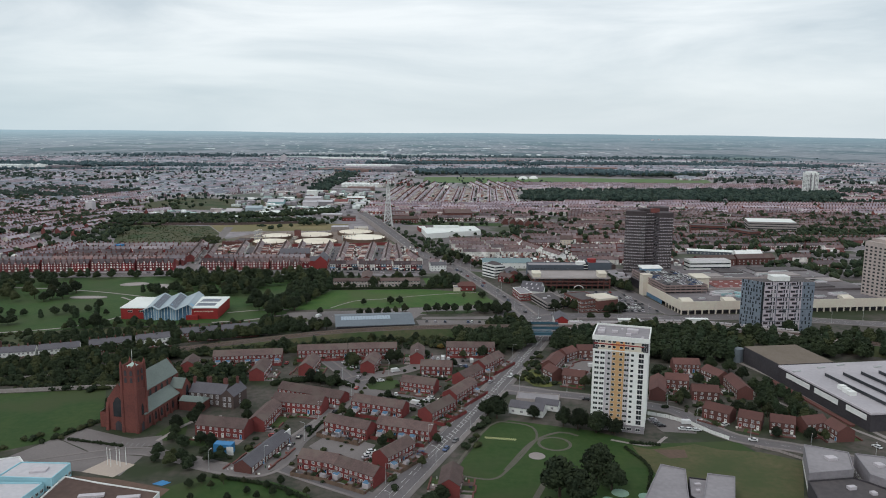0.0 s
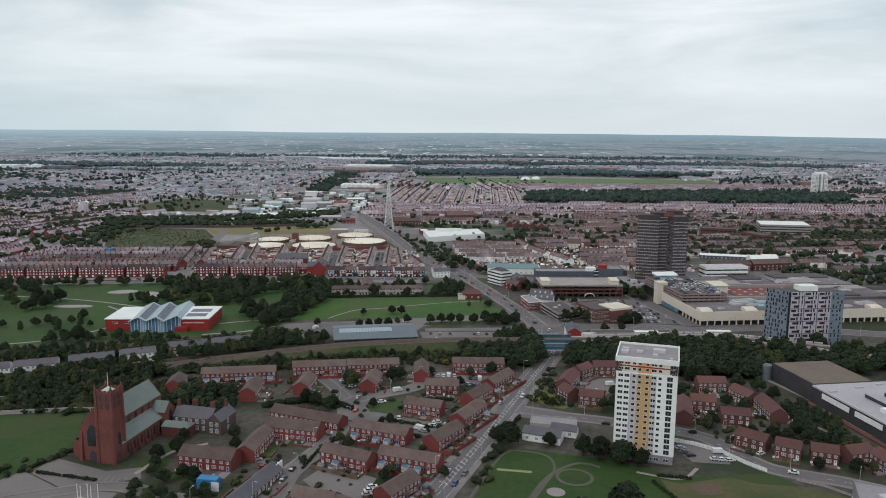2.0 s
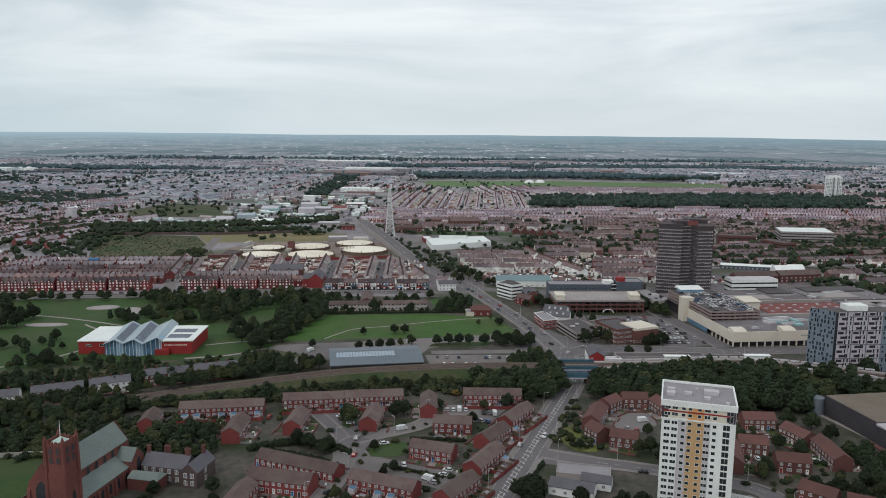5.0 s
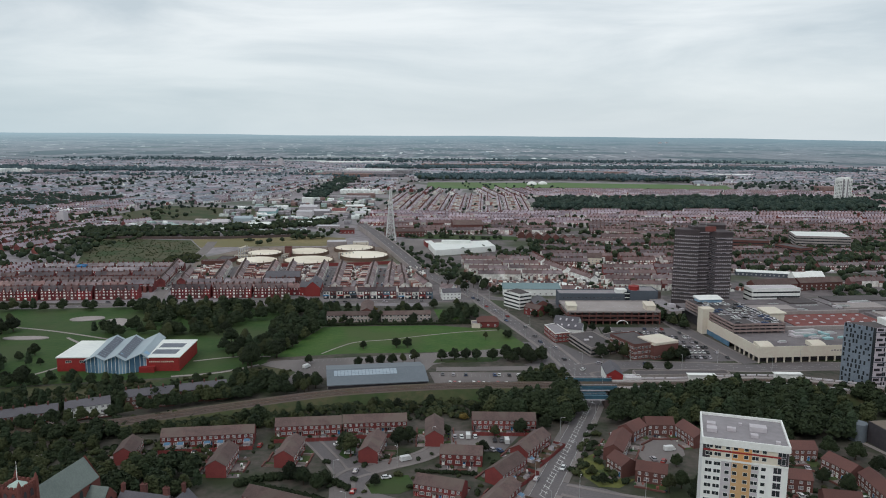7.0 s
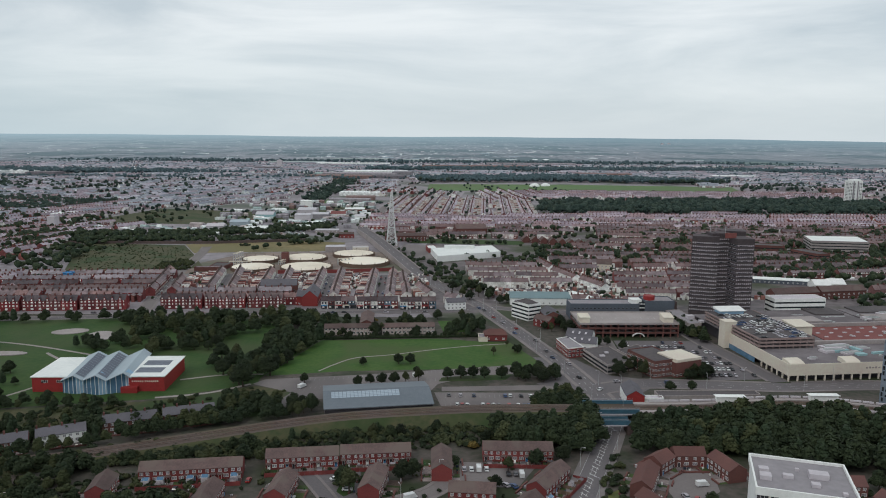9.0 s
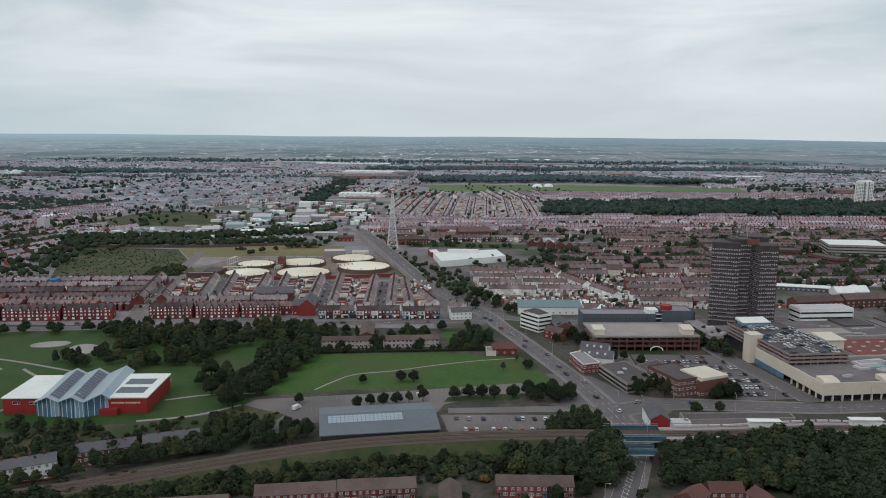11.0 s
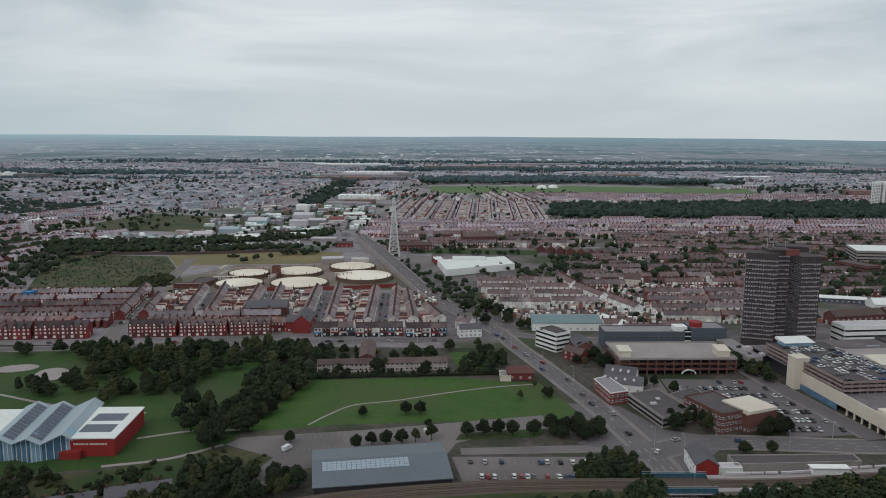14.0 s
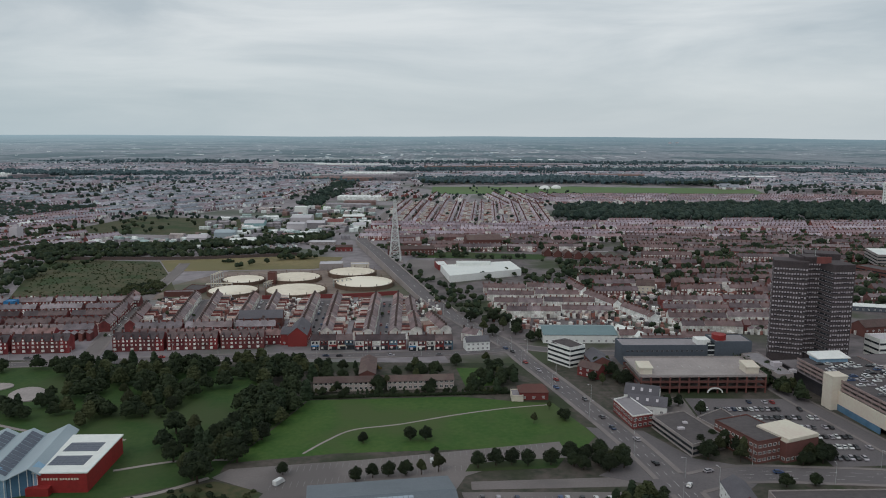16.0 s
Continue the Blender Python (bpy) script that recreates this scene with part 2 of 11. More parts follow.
M_LEAFGOLD = mat("golden_leaves", (0.17, 0.125, 0.03), (0.12, 0.10, 0.03), fine=0.8, coarse=0.09)
M_RUBBER = mat("tyre_rubber", (0.02, 0.02, 0.02), fine=3)
M_FENCE = mat("weathered_timber", (0.16, 0.12, 0.085), (0.12, 0.095, 0.07), fine=2, coarse=0.3, vary=0.15)
CAR_PAINTS = [mat("car_paint_" + n, c, rough=0.35, spec=0.5, fine=0.5, coarse=0.3) for n, c in (
    ("white", (0.72, 0.72, 0.72)), ("silver", (0.42, 0.43, 0.45)), ("black", (0.025, 0.025, 0.028)), ("red", (0.30, 0.025, 0.022)),
    ("blue", (0.05, 0.09, 0.20)), ("grey", (0.13, 0.135, 0.14)), ("dark_blue", (0.03, 0.045, 0.09)), ("white_again", (0.66, 0.66, 0.65)))]
M_LILAC = mat("lilac_white_panels", (0.49, 0.485, 0.515), (0.42, 0.415, 0.445), fine=0.8, coarse=0.1)
M_BLUEPANEL = mat("slate_blue_panels", (0.205, 0.24, 0.29), (0.15, 0.182, 0.228), fine=0.8, coarse=0.1, rough=0.4, spec=0.5)
M_NET = mat("curtained_glass", (0.30, 0.31, 0.32), (0.14, 0.15, 0.16), rough=0.2, spec=0.5, fine=1.2, coarse=0.4)


# ---- tools ----
class Mesh:
    """Collects boxes, slabs and polygons, each with a material slot, into one mesh."""

    def __init__(self):
        self.v, self.f, self.k = [], [], []

    def poly(self, pts, k=0):
        n = len(self.v)
        self.v += [tuple(p) for p in pts]
        self.f.append(tuple(range(n, n + len(pts))))
        self.k.append(k)

    def solid(self, bottom, top, k=0, k_top=None):
        """A closed prism between two rings that run anticlockwise seen from above."""
        n, m = len(self.v), len(bottom)
        self.v += [tuple(p) for p in bottom] + [tuple(p) for p in top]
        for i in range(m):
            j = (i + 1) % m
            self.f.append((n + i, n + j, n + m + j, n + m + i))
            self.k.append(k)
        self.f.append(tuple(range(n + m, n + 2 * m)))
        self.k.append(k if k_top is None else k_top)
        self.f.append(tuple(range(n + m - 1, n - 1, -1)))
        self.k.append(k)

    def box(self, x0, x1, y0, y1, z0, z1, k=0, k_top=None):
        ring = ((x0, y0), (x1, y0), (x1, y1), (x0, y1))
        self.solid([(*p, z0) for p in ring], [(*p, z1) for p in ring], k, k_top)

    def bar(self, a, b, r, k=0):
        """A square bar from a to b."""
        a, b = Vector(a), Vector(b)
        d = (b - a).normalized()
        u = d.cross((0, 0, 1) if abs(d.z) < 0.9 else (1, 0, 0)).normalized() * r
        w = d.cross(u).normalized() * r
        ring = (-u - w, u - w, u + w, -u + w)
        self.solid([a + p for p in ring], [b + p for p in ring], k)

    def tube(self, x, y, z0, z1, r0, r1, n=12, k=0, k_top=None):
        ring = [(math.cos(2 * math.pi * i / n), math.sin(2 * math.pi * i / n)) for i in range(n)]
        self.solid([(x + r0 * c, y + r0 * s, z0) for c, s in ring], [(x + r1 * c, y + r1 * s, z1) for c, s in ring], k, k_top)

    def data(self, name, mats):
        me = bpy.data.meshes.new(name)
        me.from_pydata(self.v, [], self.f)
        for m in (mats if isinstance(mats, (list, tuple)) else (mats,)):
            me.materials.append(m)
        if any(self.k):
            me.polygons.foreach_set("material_index", self.k)
        me.update()
        return me


def thing(name, m, label, category, group="", kind=""):
    """An Empty at a thing's base, that holds its parts."""
    ob = new(name)
    ob.matrix_basis = m
    ob.empty_display_size = 0.5
    return tagged(ob, label, category, group, kind)


def part(name, mb, mats, parent, label="", m=None, kind=""):
    data = mb.data(name, mats) if isinstance(mb, Mesh) else mb
    ob = new(name, data)
    ob.parent = parent
    if m is not None:
        ob.matrix_basis = m
    return tagged(ob, label, kind=kind)


def setting(name, mb, mats, label="", category=""):
    return tagged(new(name, mb.data(name, mats)), label, category, kind="structure")


def area(p):
    return sum(p[i][0] * p[(i + 1) % len(p)][1] - p[(i + 1) % len(p)][0] * p[i][1] for i in range(len(p))) / 2


def patch(name, pts, m, z, label="", category="ground", mb=None):
    """A flat piece of ground, as a low slab with its top at z."""
    if area(pts) < 0:
        pts = pts[::-1]
    mb = mb or Mesh()
    mb.solid([(x, y, -0.05) for x, y in pts], [(x, y, z) for x, y in pts])
    return setting(name, mb, m, label, category)


def smooth(pts, step=6.0):
    """Points along a Catmull-Rom curve."""
    P = [Vector(p) for p in pts]
    P = [2 * P[0] - P[1]] + P + [2 * P[-1] - P[-2]]
    out = []
    for i in range(1, len(P) - 2):
        n = max(1, int((P[i + 1] - P[i]).length / step))
        for j in range(n):
            t = j / n
            a, b, c, d = P[i - 1:i + 3]
            out.append(0.5 * (2 * b + (c - a) * t + (2 * a - 5 * b + 4 * c - d) * t * t + (3 * b - a - 3 * c + d) * t ** 3))
    return out + [P[-2]]


def side(c, i):
    d = (c[min(i + 1, len(c) - 1)] - c[max(i - 1, 0)])
    d = Vector((d.x, d.y)).normalized()
    return Vector((-d.y, d.x))


def ribbon(mb, pts, off0, off1, z, k=0, step=6.0, base=-0.05, skip=None):
    """A strip along a line between two offsets to its left; z may be a function of the point's index share."""
    c = smooth([p[:2] for p in pts], step)
    for i in range(len(c) - 1):
        n0, n1 = side(c, i), side(c, i + 1)
        ring = (c[i] + n0 * off0, c[i + 1] + n1 * off0, c[i + 1] + n1 * off1, c[i] + n0 * off1)
        if skip and any(skip(p) for p in ring):
            continue
        z0, z1 = (z, z) if not callable(z) else (z(i / (len(c) - 1)), z((i + 1) / (len(c) - 1)))
        zz = (z0, z1, z1, z0)
        if off1 < off0:
            ring, zz = ring[::-1], zz[::-1]
        n = len(mb.v)
        mb.v += [(p.x, p.y, q) for p, q in zip(ring, zz)] + [(p.x, p.y, base if not callable(base) else base(i)) for p in ring]
        for f in ((0, 1, 2, 3), (4, 5, 1, 0), (6, 7, 3, 2)):
            mb.f.append(tuple(n + q for q in f))
            mb.k.append(k)


def dashes(mb, pts, off, width, length, gap, z, step=1.5, base=None):
    """Painted dashes along a line."""
    c = smooth([p[:2] for p in pts], step)
    run, i = 0.0, 0
    while i < len(c) - 1:
        d = (c[i + 1] - c[i]).length
        if run % (length + gap) < length:
            n0, n1 = side(c, i), side(c, i + 1)
            a, b = c[i] + n0 * (off - width / 2), c[i + 1] + n1 * (off - width / 2)
            e, f = c[i + 1] + n1 * (off + width / 2), c[i] + n0 * (off + width / 2)
            mb.poly([(p.x, p.y, z) for p in (a, b, e, f)])
        run += d
        i += 1


def inside(p, poly):
    x, y = p
    odd = False
    for i in range(len(poly)):
        (x0, y0), (x1, y1) = poly[i - 1], poly[i]
        if (y0 > y) != (y1 > y) and x < (x1 - x0) * (y - y0) / (y1 - y0) + x0:
            odd = not odd
    return odd


def frame_of(x0, y0, x1, y1):
    """The pose at the middle of a line, with x along it, and its length."""
    return pose((x0 + x1) / 2, (y0 + y1) / 2, 0, 0, 0, math.degrees(math.atan2(y1 - y0, x1 - x0))), math.hypot(x1 - x0, y1 - y0)


WINDOWS = {}


def window_data(w, h, frame_m, glass_m, bars=1):
    """A framed pane that looks along -y, its sill at z 0; shared by all windows of its size."""
    key = (w, h, frame_m.name, glass_m.name, bars)
    if key not in WINDOWS:
        mb = Mesh()
        t = 0.09
        mb.box(-w / 2, w / 2, -0.06, 0.05, 0, t)
        mb.box(-w / 2, w / 2, -0.06, 0.05, h - t, h)
        mb.box(-w / 2, -w / 2 + t, -0.06, 0.05, t, h - t)
        mb.box(w / 2 - t, w / 2, -0.06, 0.05, t, h - t)
        for i in range(bars):
            x = -w / 2 + w * (i + 1) / (bars + 1)
            mb.box(x - t / 2, x + t / 2, -0.06, 0.05, t, h - t)
        mb.poly([(-w / 2 + t, -0.015, t), (w / 2 - t, -0.015, t), (w / 2 - t, -0.015, h - t), (-w / 2 + t, -0.015, h - t)], 1)
        WINDOWS[key] = mb.data("window", (frame_m, glass_m))
    return WINDOWS[key]


def put_window(parent, data, x, y, z, turn=0, name="window"):
    return part(name, data, None, parent, m=pose(x, y, z, 0, 0, turn))


BOXES = {}


def box_data(name, w, d, h, m):
    key = (name, w, d, h, m.name)
    if key not in BOXES:
        mb = Mesh()
        mb.box(-w / 2, w / 2, -d / 2, d / 2, 0, h)
        BOXES[key] = mb.data(name, m)
    return BOXES[key]


def gable_shell(mb, L, w, eave, ridge, k=0):
    """Walls of a gabled block, x along the ridge, with its gable tops."""
    a, b = -L / 2, L / 2
    mb.solid([(a, -w / 2, -0.3), (b, -w / 2, -0.3), (b, w / 2, -0.3), (a, w / 2, -0.3)], [(a, -w / 2, eave), (b, -w / 2, eave), (b, w / 2, eave), (a, w / 2, eave)], k)
    for x, s in ((a, -1), (b, 1)):
        p = [(x, -w / 2, eave), (x, w / 2, eave), (x, 0, ridge)]
        q = [(x - s * 0.3, -w / 2, eave), (x - s * 0.3, w / 2, eave), (x - s * 0.3, 0, ridge)]
        mb.poly(p if s > 0 else p[::-1], k)
        mb.poly(q[::-1] if s > 0 else q, k)


def gable_roof(mb, L, w, eave, ridge, over=0.3, t=0.16, k=0, hip=0.0):
    """Two sloping slabs (or four, when hipped) over a block, x along the ridge."""
    s = (ridge - eave) / (w / 2)
    a, b, y, z0 = -L / 2 - over * 0.5, L / 2 + over * 0.5, w / 2 + over, eave - over * s
    if not hip:
        for sg in (-1, 1):
            low = [(a, sg * y, z0), (b, sg * y, z0), (b, 0, ridge), (a, 0, ridge)]
            top = [(px, py, pz + t) for px, py, pz in low]
            if sg > 0:
                low, top = low[::-1], top[::-1]
            mb.solid(low, top, k)
    else:
        a, b = -L / 2 - over, L / 2 + over
        r0, r1 = a + hip, b - hip
        base = [(a, -y, z0), (b, -y, z0), (b, y, z0), (a, y, z0)]
        up = [(px, py, pz + t) for px, py, pz in base]
        mb.poly(base[::-1], k)
        for i in range(4):
            mb.poly([base[i], base[(i + 1) % 4], up[(i + 1) % 4], up[i]], k)
        A, B = (r0, 0, ridge + t), (r1, 0, ridge + t)
        mb.poly([up[0], up[1], B, A], k)
        mb.poly([up[1], up[2], B], k)
        mb.poly([up[2], up[3], A, B], k)
        mb.poly([up[3], up[0], A], k)


def flat_block(parent, x0, x1, y0, y1, z0, z1, wall_m, roof_m, lip=0.5, name="wall", roof_name="roof"):
    """A flat-roofed block: walls with a raised parapet and a sunk roof deck."""
    mb = Mesh()
    t = 0.35
    for a, b, c, d in ((x0, x1, y0, y0 + t), (x0, x1, y1 - t, y1), (x0, x0 + t, y0 + t, y1 - t), (x1 - t, x1, y0 + t, y1 - t)):
        mb.box(a, b, c, d, z0, z1 + lip)
    w = part(name, mb, wall_m, parent)
    mr = Mesh()
    mr.box(x0 + t + 0.01, x1 - t - 0.01, y0 + t + 0.01, y1 - t - 0.01, z0, z1)
    part(roof_name, mr, roof_m, parent)
    return w


def window_grid(parent, x0, x1, y, z0, cols, rows, dx, dz, data, turn=0, skip=None):
    """Windows in rows and columns on a wall that looks along -y (turn 0); x0 to x1 is the wall's run in the turned frame."""
    m = pose(0, 0, 0, 0, 0, turn)
    for r in range(rows):
        for c in range(cols):
            if skip and skip(c, r):
                continue
            x = (x0 + x1) / 2 + (c - (cols - 1) / 2) * dx
            part("window", data, None, parent, m=m @ pose(x, y, z0 + r * dz))


# ---- ground, roads, water-flat pieces ----
M_PLAY = mat("green_rubber", (0.24, 0.37, 0.29), (0.20, 0.31, 0.25), fine=0.8, coarse=0.1)

def build_ground():
    ring_near = [(-420, -150), (420, -150), (560, 560), (460, 700), (-460, 700), (-560, 560)]
    me = Mesh()
    me.poly([(-3400, -700, -0.06), (3400, -700, -0.06), (3400, 4500, -0.06), (-3400, 4500, -0.06)])
    setting("ground", me, M_TOWN, "town ground of yards, gardens and side streets", "ground")
    patch("ground_near", ring_near, M_GROUND, 0.0, "rough green ground between the houses and the railway", "ground")


build_ground()
patch("ground_mid", [(-24, 700), (470, 700), (490, 1225), (150, 1240), (-30, 1135), (-62, 900)], M_YARD, -0.02, "dark yards, gardens and side streets beyond the crossroads", "ground")

MAIN = [(-60, 160), (-38, 220), (-15.6, 276), (-3, 307.6), (11, 343), (30.8, 396), (62, 480), (67, 500), (68.5, 522), (64, 550), (56, 588), (44, 632), (34, 668), (23, 705), (13, 742), (-6, 782), (-23.5, 825)]
SIDE = [(31, 392), (53, 383), (78, 375.4), (112, 361), (121.5, 346), (133, 326), (158, 314), (184, 297), (215, 275)]
CROSS = [(66, 540), (95, 551), (133, 550), (172, 548), (230, 552), (290, 540), (380, 520)]
MALLROAD = [(174, 556), (164, 606), (157, 640), (151, 690), (149, 740)]
NORTHROAD = [(-420, 676), (-304, 688), (-219, 700), (-167, 709), (-108, 712), (-18, 721), (16, 730)]
ESTATE = [(-105, 296), (-88, 289), (-73, 287), (-66.5, 300), (-64.5, 318), (-55, 345), (-49.4, 376), (-50.5, 398), (-39, 408), (-21, 419), (-12, 431)]


CENTRES = [(smooth(p, 3.0), w) for p, w in ((MAIN, 10.0), (SIDE, 7.0), (CROSS, 13.0), (MALLROAD, 9.0), (NORTHROAD, 8.0), (ESTATE, 6.6))]


def road(name, pts, w, pave, label, material=None, z=0.05):
    own = (Vector(pts[0]), Vector(pts[-1]))
    crossing = lambda p: any(all(o not in (c[0], c[-1]) for o in own) and any((p - q).length < ww / 2 + 0.6 for q in c) for c, ww in CENTRES)
    mb = Mesh()
    ribbon(mb, pts, -w / 2, w / 2, z)
    setting(name, mb, material or M_ASPHALT, label, "road")
    if pave:
        mp = Mesh()
        ribbon(mp, pts, w / 2, w / 2 + pave, z + 0.12, step=2.5, skip=crossing)
        ribbon(mp, pts, -w / 2 - pave, -w / 2, z + 0.12, step=2.5, skip=crossing)
        setting("pavement", mp, M_FLAGS, "pale concrete pavement with a kerb along the road", "pavement")


road("road_main", MAIN, 10.0, 2.4, "wide grey asphalt main road with white markings", z=0.09)
road("road_side", SIDE, 7.0, 1.8, "grey side road below the tower block", z=0.065)
road("road_cross", CROSS, 13.0, 2.0, "wide grey crossing road past the shopping centre", z=0.065)
road("road_mall", MALLROAD, 9.0, 1.8, "grey road beside the shopping centre", z=0.055)
road("road_north", NORTHROAD, 8.0, 1.8, "grey road along the northern edge of the park", z=0.055)
road("road_estate", ESTATE, 6.6, 1.8, "grey residential road winding through the brick estate", M_WORN, z=0.06)
road("road_close_1", [(-50.5, 398), (-57, 412), (-66, 428), (-71, 436)], 5.0, 1.2, "short grey residential close", z=0.05)
road("road_close_2", [(-67, 291), (-49, 279.5), (-30, 268), (-20, 262)], 4.6, 1.2, "narrow grey back road behind the terrace", z=0.05)
road("road_lower", [(-190, 282), (-150, 300), (-128, 305), (-105, 296)], 5.5, 1.2, "grey lane before the church", M_WORN, z=0.05)

mb = Mesh()
dashes(mb, MAIN[:9], -0.9, 0.18, 4, 2, 0.104)
dashes(mb, MAIN[:9], 0.9, 0.18, 4, 2, 0.104)
dashes(mb, MAIN[8:], 0.0, 0.16, 4, 5, 0.104)
dashes(mb, MAIN[8:], 3.3, 0.14, 3, 6, 0.104)
dashes(mb, MAIN[8:], -3.3, 0.14, 3, 6, 0.104)
dashes(mb, MAIN[:9], 4.7, 0.12, 900, 1, 0.104)
dashes(mb, MAIN[:9], -4.7, 0.12, 900, 1, 0.104)
# diagonal hatching down the middle of the road
c = smooth(MAIN[3:8], 3.2)
for i in range(1, len(c) - 1):
    n = side(c, i)
    d = Vector((n.y, -n.x))
    a, b = c[i] - n * 1.5 - d * 1.1, c[i] + n * 1.5 + d * 1.1
    mb.poly([(p.x, p.y, 0.106) for p in (a - d * 0.2, a + d * 0.2, b + d * 0.2, b - d * 0.2)])
dashes(mb, SIDE, 0, 0.12, 3, 4, 0.08)
dashes(mb, CROSS[1:], 0, 0.15, 4, 4, 0.08)
dashes(mb, CROSS[1:], 3.2, 0.12, 3, 6, 0.08)
dashes(mb, CROSS[1:], -3.2, 0.12, 3, 6, 0.08)
dashes(mb, NORTHROAD, 0, 0.12, 3, 5, 0.075)
setting("road_markings", mb, M_LINE, "worn white road markings", "road marking")

# junctions
patch("junction_1", [(16, 362), (31, 398), (52, 391), (60, 386), (52, 376), (34, 380)], M_ASPHALT, 0.085, "asphalt mouth of the side road", "road")
patch("junction_2", [(58, 522), (78, 522), (98, 543), (98, 559), (80, 566), (66, 596), (40, 600), (50, 562), (36, 549), (56, 541)], M_ASPHALT, 0.08, "broad asphalt crossroads beyond the railway bridge", "road")

# grass, parks and yards
patch("grass_1", [(-260, 302), (-190, 302), (-172, 315), (-160, 338), (-172, 368), (-178, 382), (-260, 368)], M_GRASS, 0.02, "flat green school playing field", "grass")
patch("grass_2", [(-480, 470), (-300, 485), (-236, 505), (-165, 520), (-118, 545), (-118, 556), (-98, 634), (-150, 690), (-219, 694), (-304, 682), (-480, 660)], M_PARK, 0.02, "green park lawn round the sports centre", "grass")
patch("grass_3", [(-116, 559), (-97, 634), (-19, 641), (11, 634), (29, 632), (43, 590), (35, 576), (15, 577), (-73, 569)], M_LAWN, 0.02, "bright green recreation field beside the main road", "grass")
patch("grass_4", [(-15, 655), (3, 660), (-2, 690), (-20, 690)], M_LAWN, 0.02, "small green lawn beside the road", "grass")
patch("grass_5", [(6, 288), (9, 299), (23, 336), (32, 339), (39.5, 335), (41, 326), (38, 315), (29, 296), (22, 286), (13, 284)], M_GRASS, 0.03, "oval green lawn of the small park", "grass")
patch("grass_6", [(0, 262), (10, 300), (22, 338), (32, 344), (70, 332), (92, 318), (132, 322), (140, 300), (138, 262), (112, 240), (30, 240)], M_GRASS, 0.012, "green park ground round the tower block", "grass")
patch("grass_7", [(84, 316), (91, 312), (112, 318), (122, 312.5), (138.3, 310.3), (152.6, 301.5), (137.2, 267), (110, 262), (88, 284), (86, 293)], M_OLIVE, 0.025, "worn yellowish grass with bare patches", "grass")
patch("grass_8", [(-95, 282), (-66, 278), (-50, 268), (-40, 240), (-110, 240), (-118, 262)], M_GRASS, 0.012, "green verge behind the back road", "grass")
patch("yard_11", [(92, 312), (106, 312), (105, 304), (97, 303)], M_EARTH, 0.032, "bare brown scar in the worn grass", "earth")
patch("grass_17", [(44.5, 404), (49, 420), (55.4, 425), (56, 402), (66, 399.5), (58, 392), (50, 393)], M_VERGE, 0.03, "scrubby pale grass beside the main road", "grass")
patch("yard_12", [(73, 424), (78, 438), (87.5, 443.4), (96.0, 440.3), (93.3, 423.2), (81.9, 413.0), (74, 412)], M_WORN, 0.04, "grey court inside the crescent of houses", "yard")
patch("grass_18", [(-129.7, 318.4), (-124.8, 343.0), (-121, 345), (-115.9, 322.9), (-122, 316)], M_GRASS, 0.03, "green lawn beside the church", "grass")
patch("grass_19", [(-114.5, 321), (-92.4, 316), (-91.0, 308), (-112, 312)], M_GRASS, 0.03, "green lawn before the low flats", "grass")
patch("grass_20", [(-41.4, 392), (-37.3, 397.7), (-25.5, 401.7), (-22, 390.6), (-28, 385.2), (-38.7, 385.3)], M_PARK, 0.08, "small grassy island in the parking court", "grass")
for i, (x, y, r) in enumerate(((68.8, 271.6, 3.4), (77.9, 269.0, 2.8), (63, 266, 2.5))):
    patch("play_circle_%d" % (i + 1), [(x + r * math.cos(k * math.pi / 8), y + r * math.sin(k * math.pi / 8)) for k in range(16)], M_PLAY, 0.05, "pale green rubber circle of the playground", "playground")
patch("grass_21", [(-330, 440), (-240, 452), (-165, 478), (-100, 500), (-92, 516), (-98, 534), (-118, 542), (-165, 517), (-236, 502), (-330, 478)], M_ROUGH, 0.016, "rough scrubby bank beside the railway", "grass")
patch("grass_22", [(-18, 552), (20, 556), (25, 566), (0, 563), (-16, 559)], M_GRASS, 0.055, "grass strip with a row of trees in the car park", "grass")
patch("blue_sheet", [(-112.5, 275), (-108, 273.6), (-105.6, 276.4), (-109.5, 278.4)], M_CYAN, 0.12, "crumpled bright blue ground sheet", "sheet")
patch("yard_1", [(-165, 330), (-138, 318), (-126, 322), (-122, 312), (-150, 304), (-168, 316)], M_WORN, 0.04, "worn grey asphalt car park before the church", "car park")
patch("yard_2", [(-172, 318), (-150, 303), (-126, 300), (-128, 282), (-150, 286), (-186, 290)], M_WORN, 0.03, "pale school yard", "yard")
patch("yard_3", [(-144.6, 285), (-130, 280.5), (-126, 292), (-139, 297)], M_SAND, 0.05, "pale gravel court", "court")
patch("yard_4", [(-150, 282), (-128, 279), (-104, 271), (-112, 236), (-160, 236), (-154, 262)], M_EARTH, 0.02, "bare brown earth of a cleared plot", "earth")
patch("yard_5", [(-48, 401), (-37, 386), (-12, 374), (-2, 372), (2, 362), (-9, 356), (-20, 362), (-46, 372)], M_WORN, 0.045, "grey parking court between terraces", "car park")
patch("yard_13", [(-66, 436), (-61, 441), (-49, 442), (-45.5, 409), (-42, 404), (-38, 403), (-42, 394), (-42, 384), (-50, 390), (-57, 407), (-61.5, 413)], M_ASPHALT, 0.066, "asphalt turning court with parked cars and a tree", "road")
patch("grass_23", [(-52.5, 416), (-49, 420), (-50, 430), (-55, 430), (-56, 420)], M_GRASS, 0.09, "round planted island in the turning court", "grass")
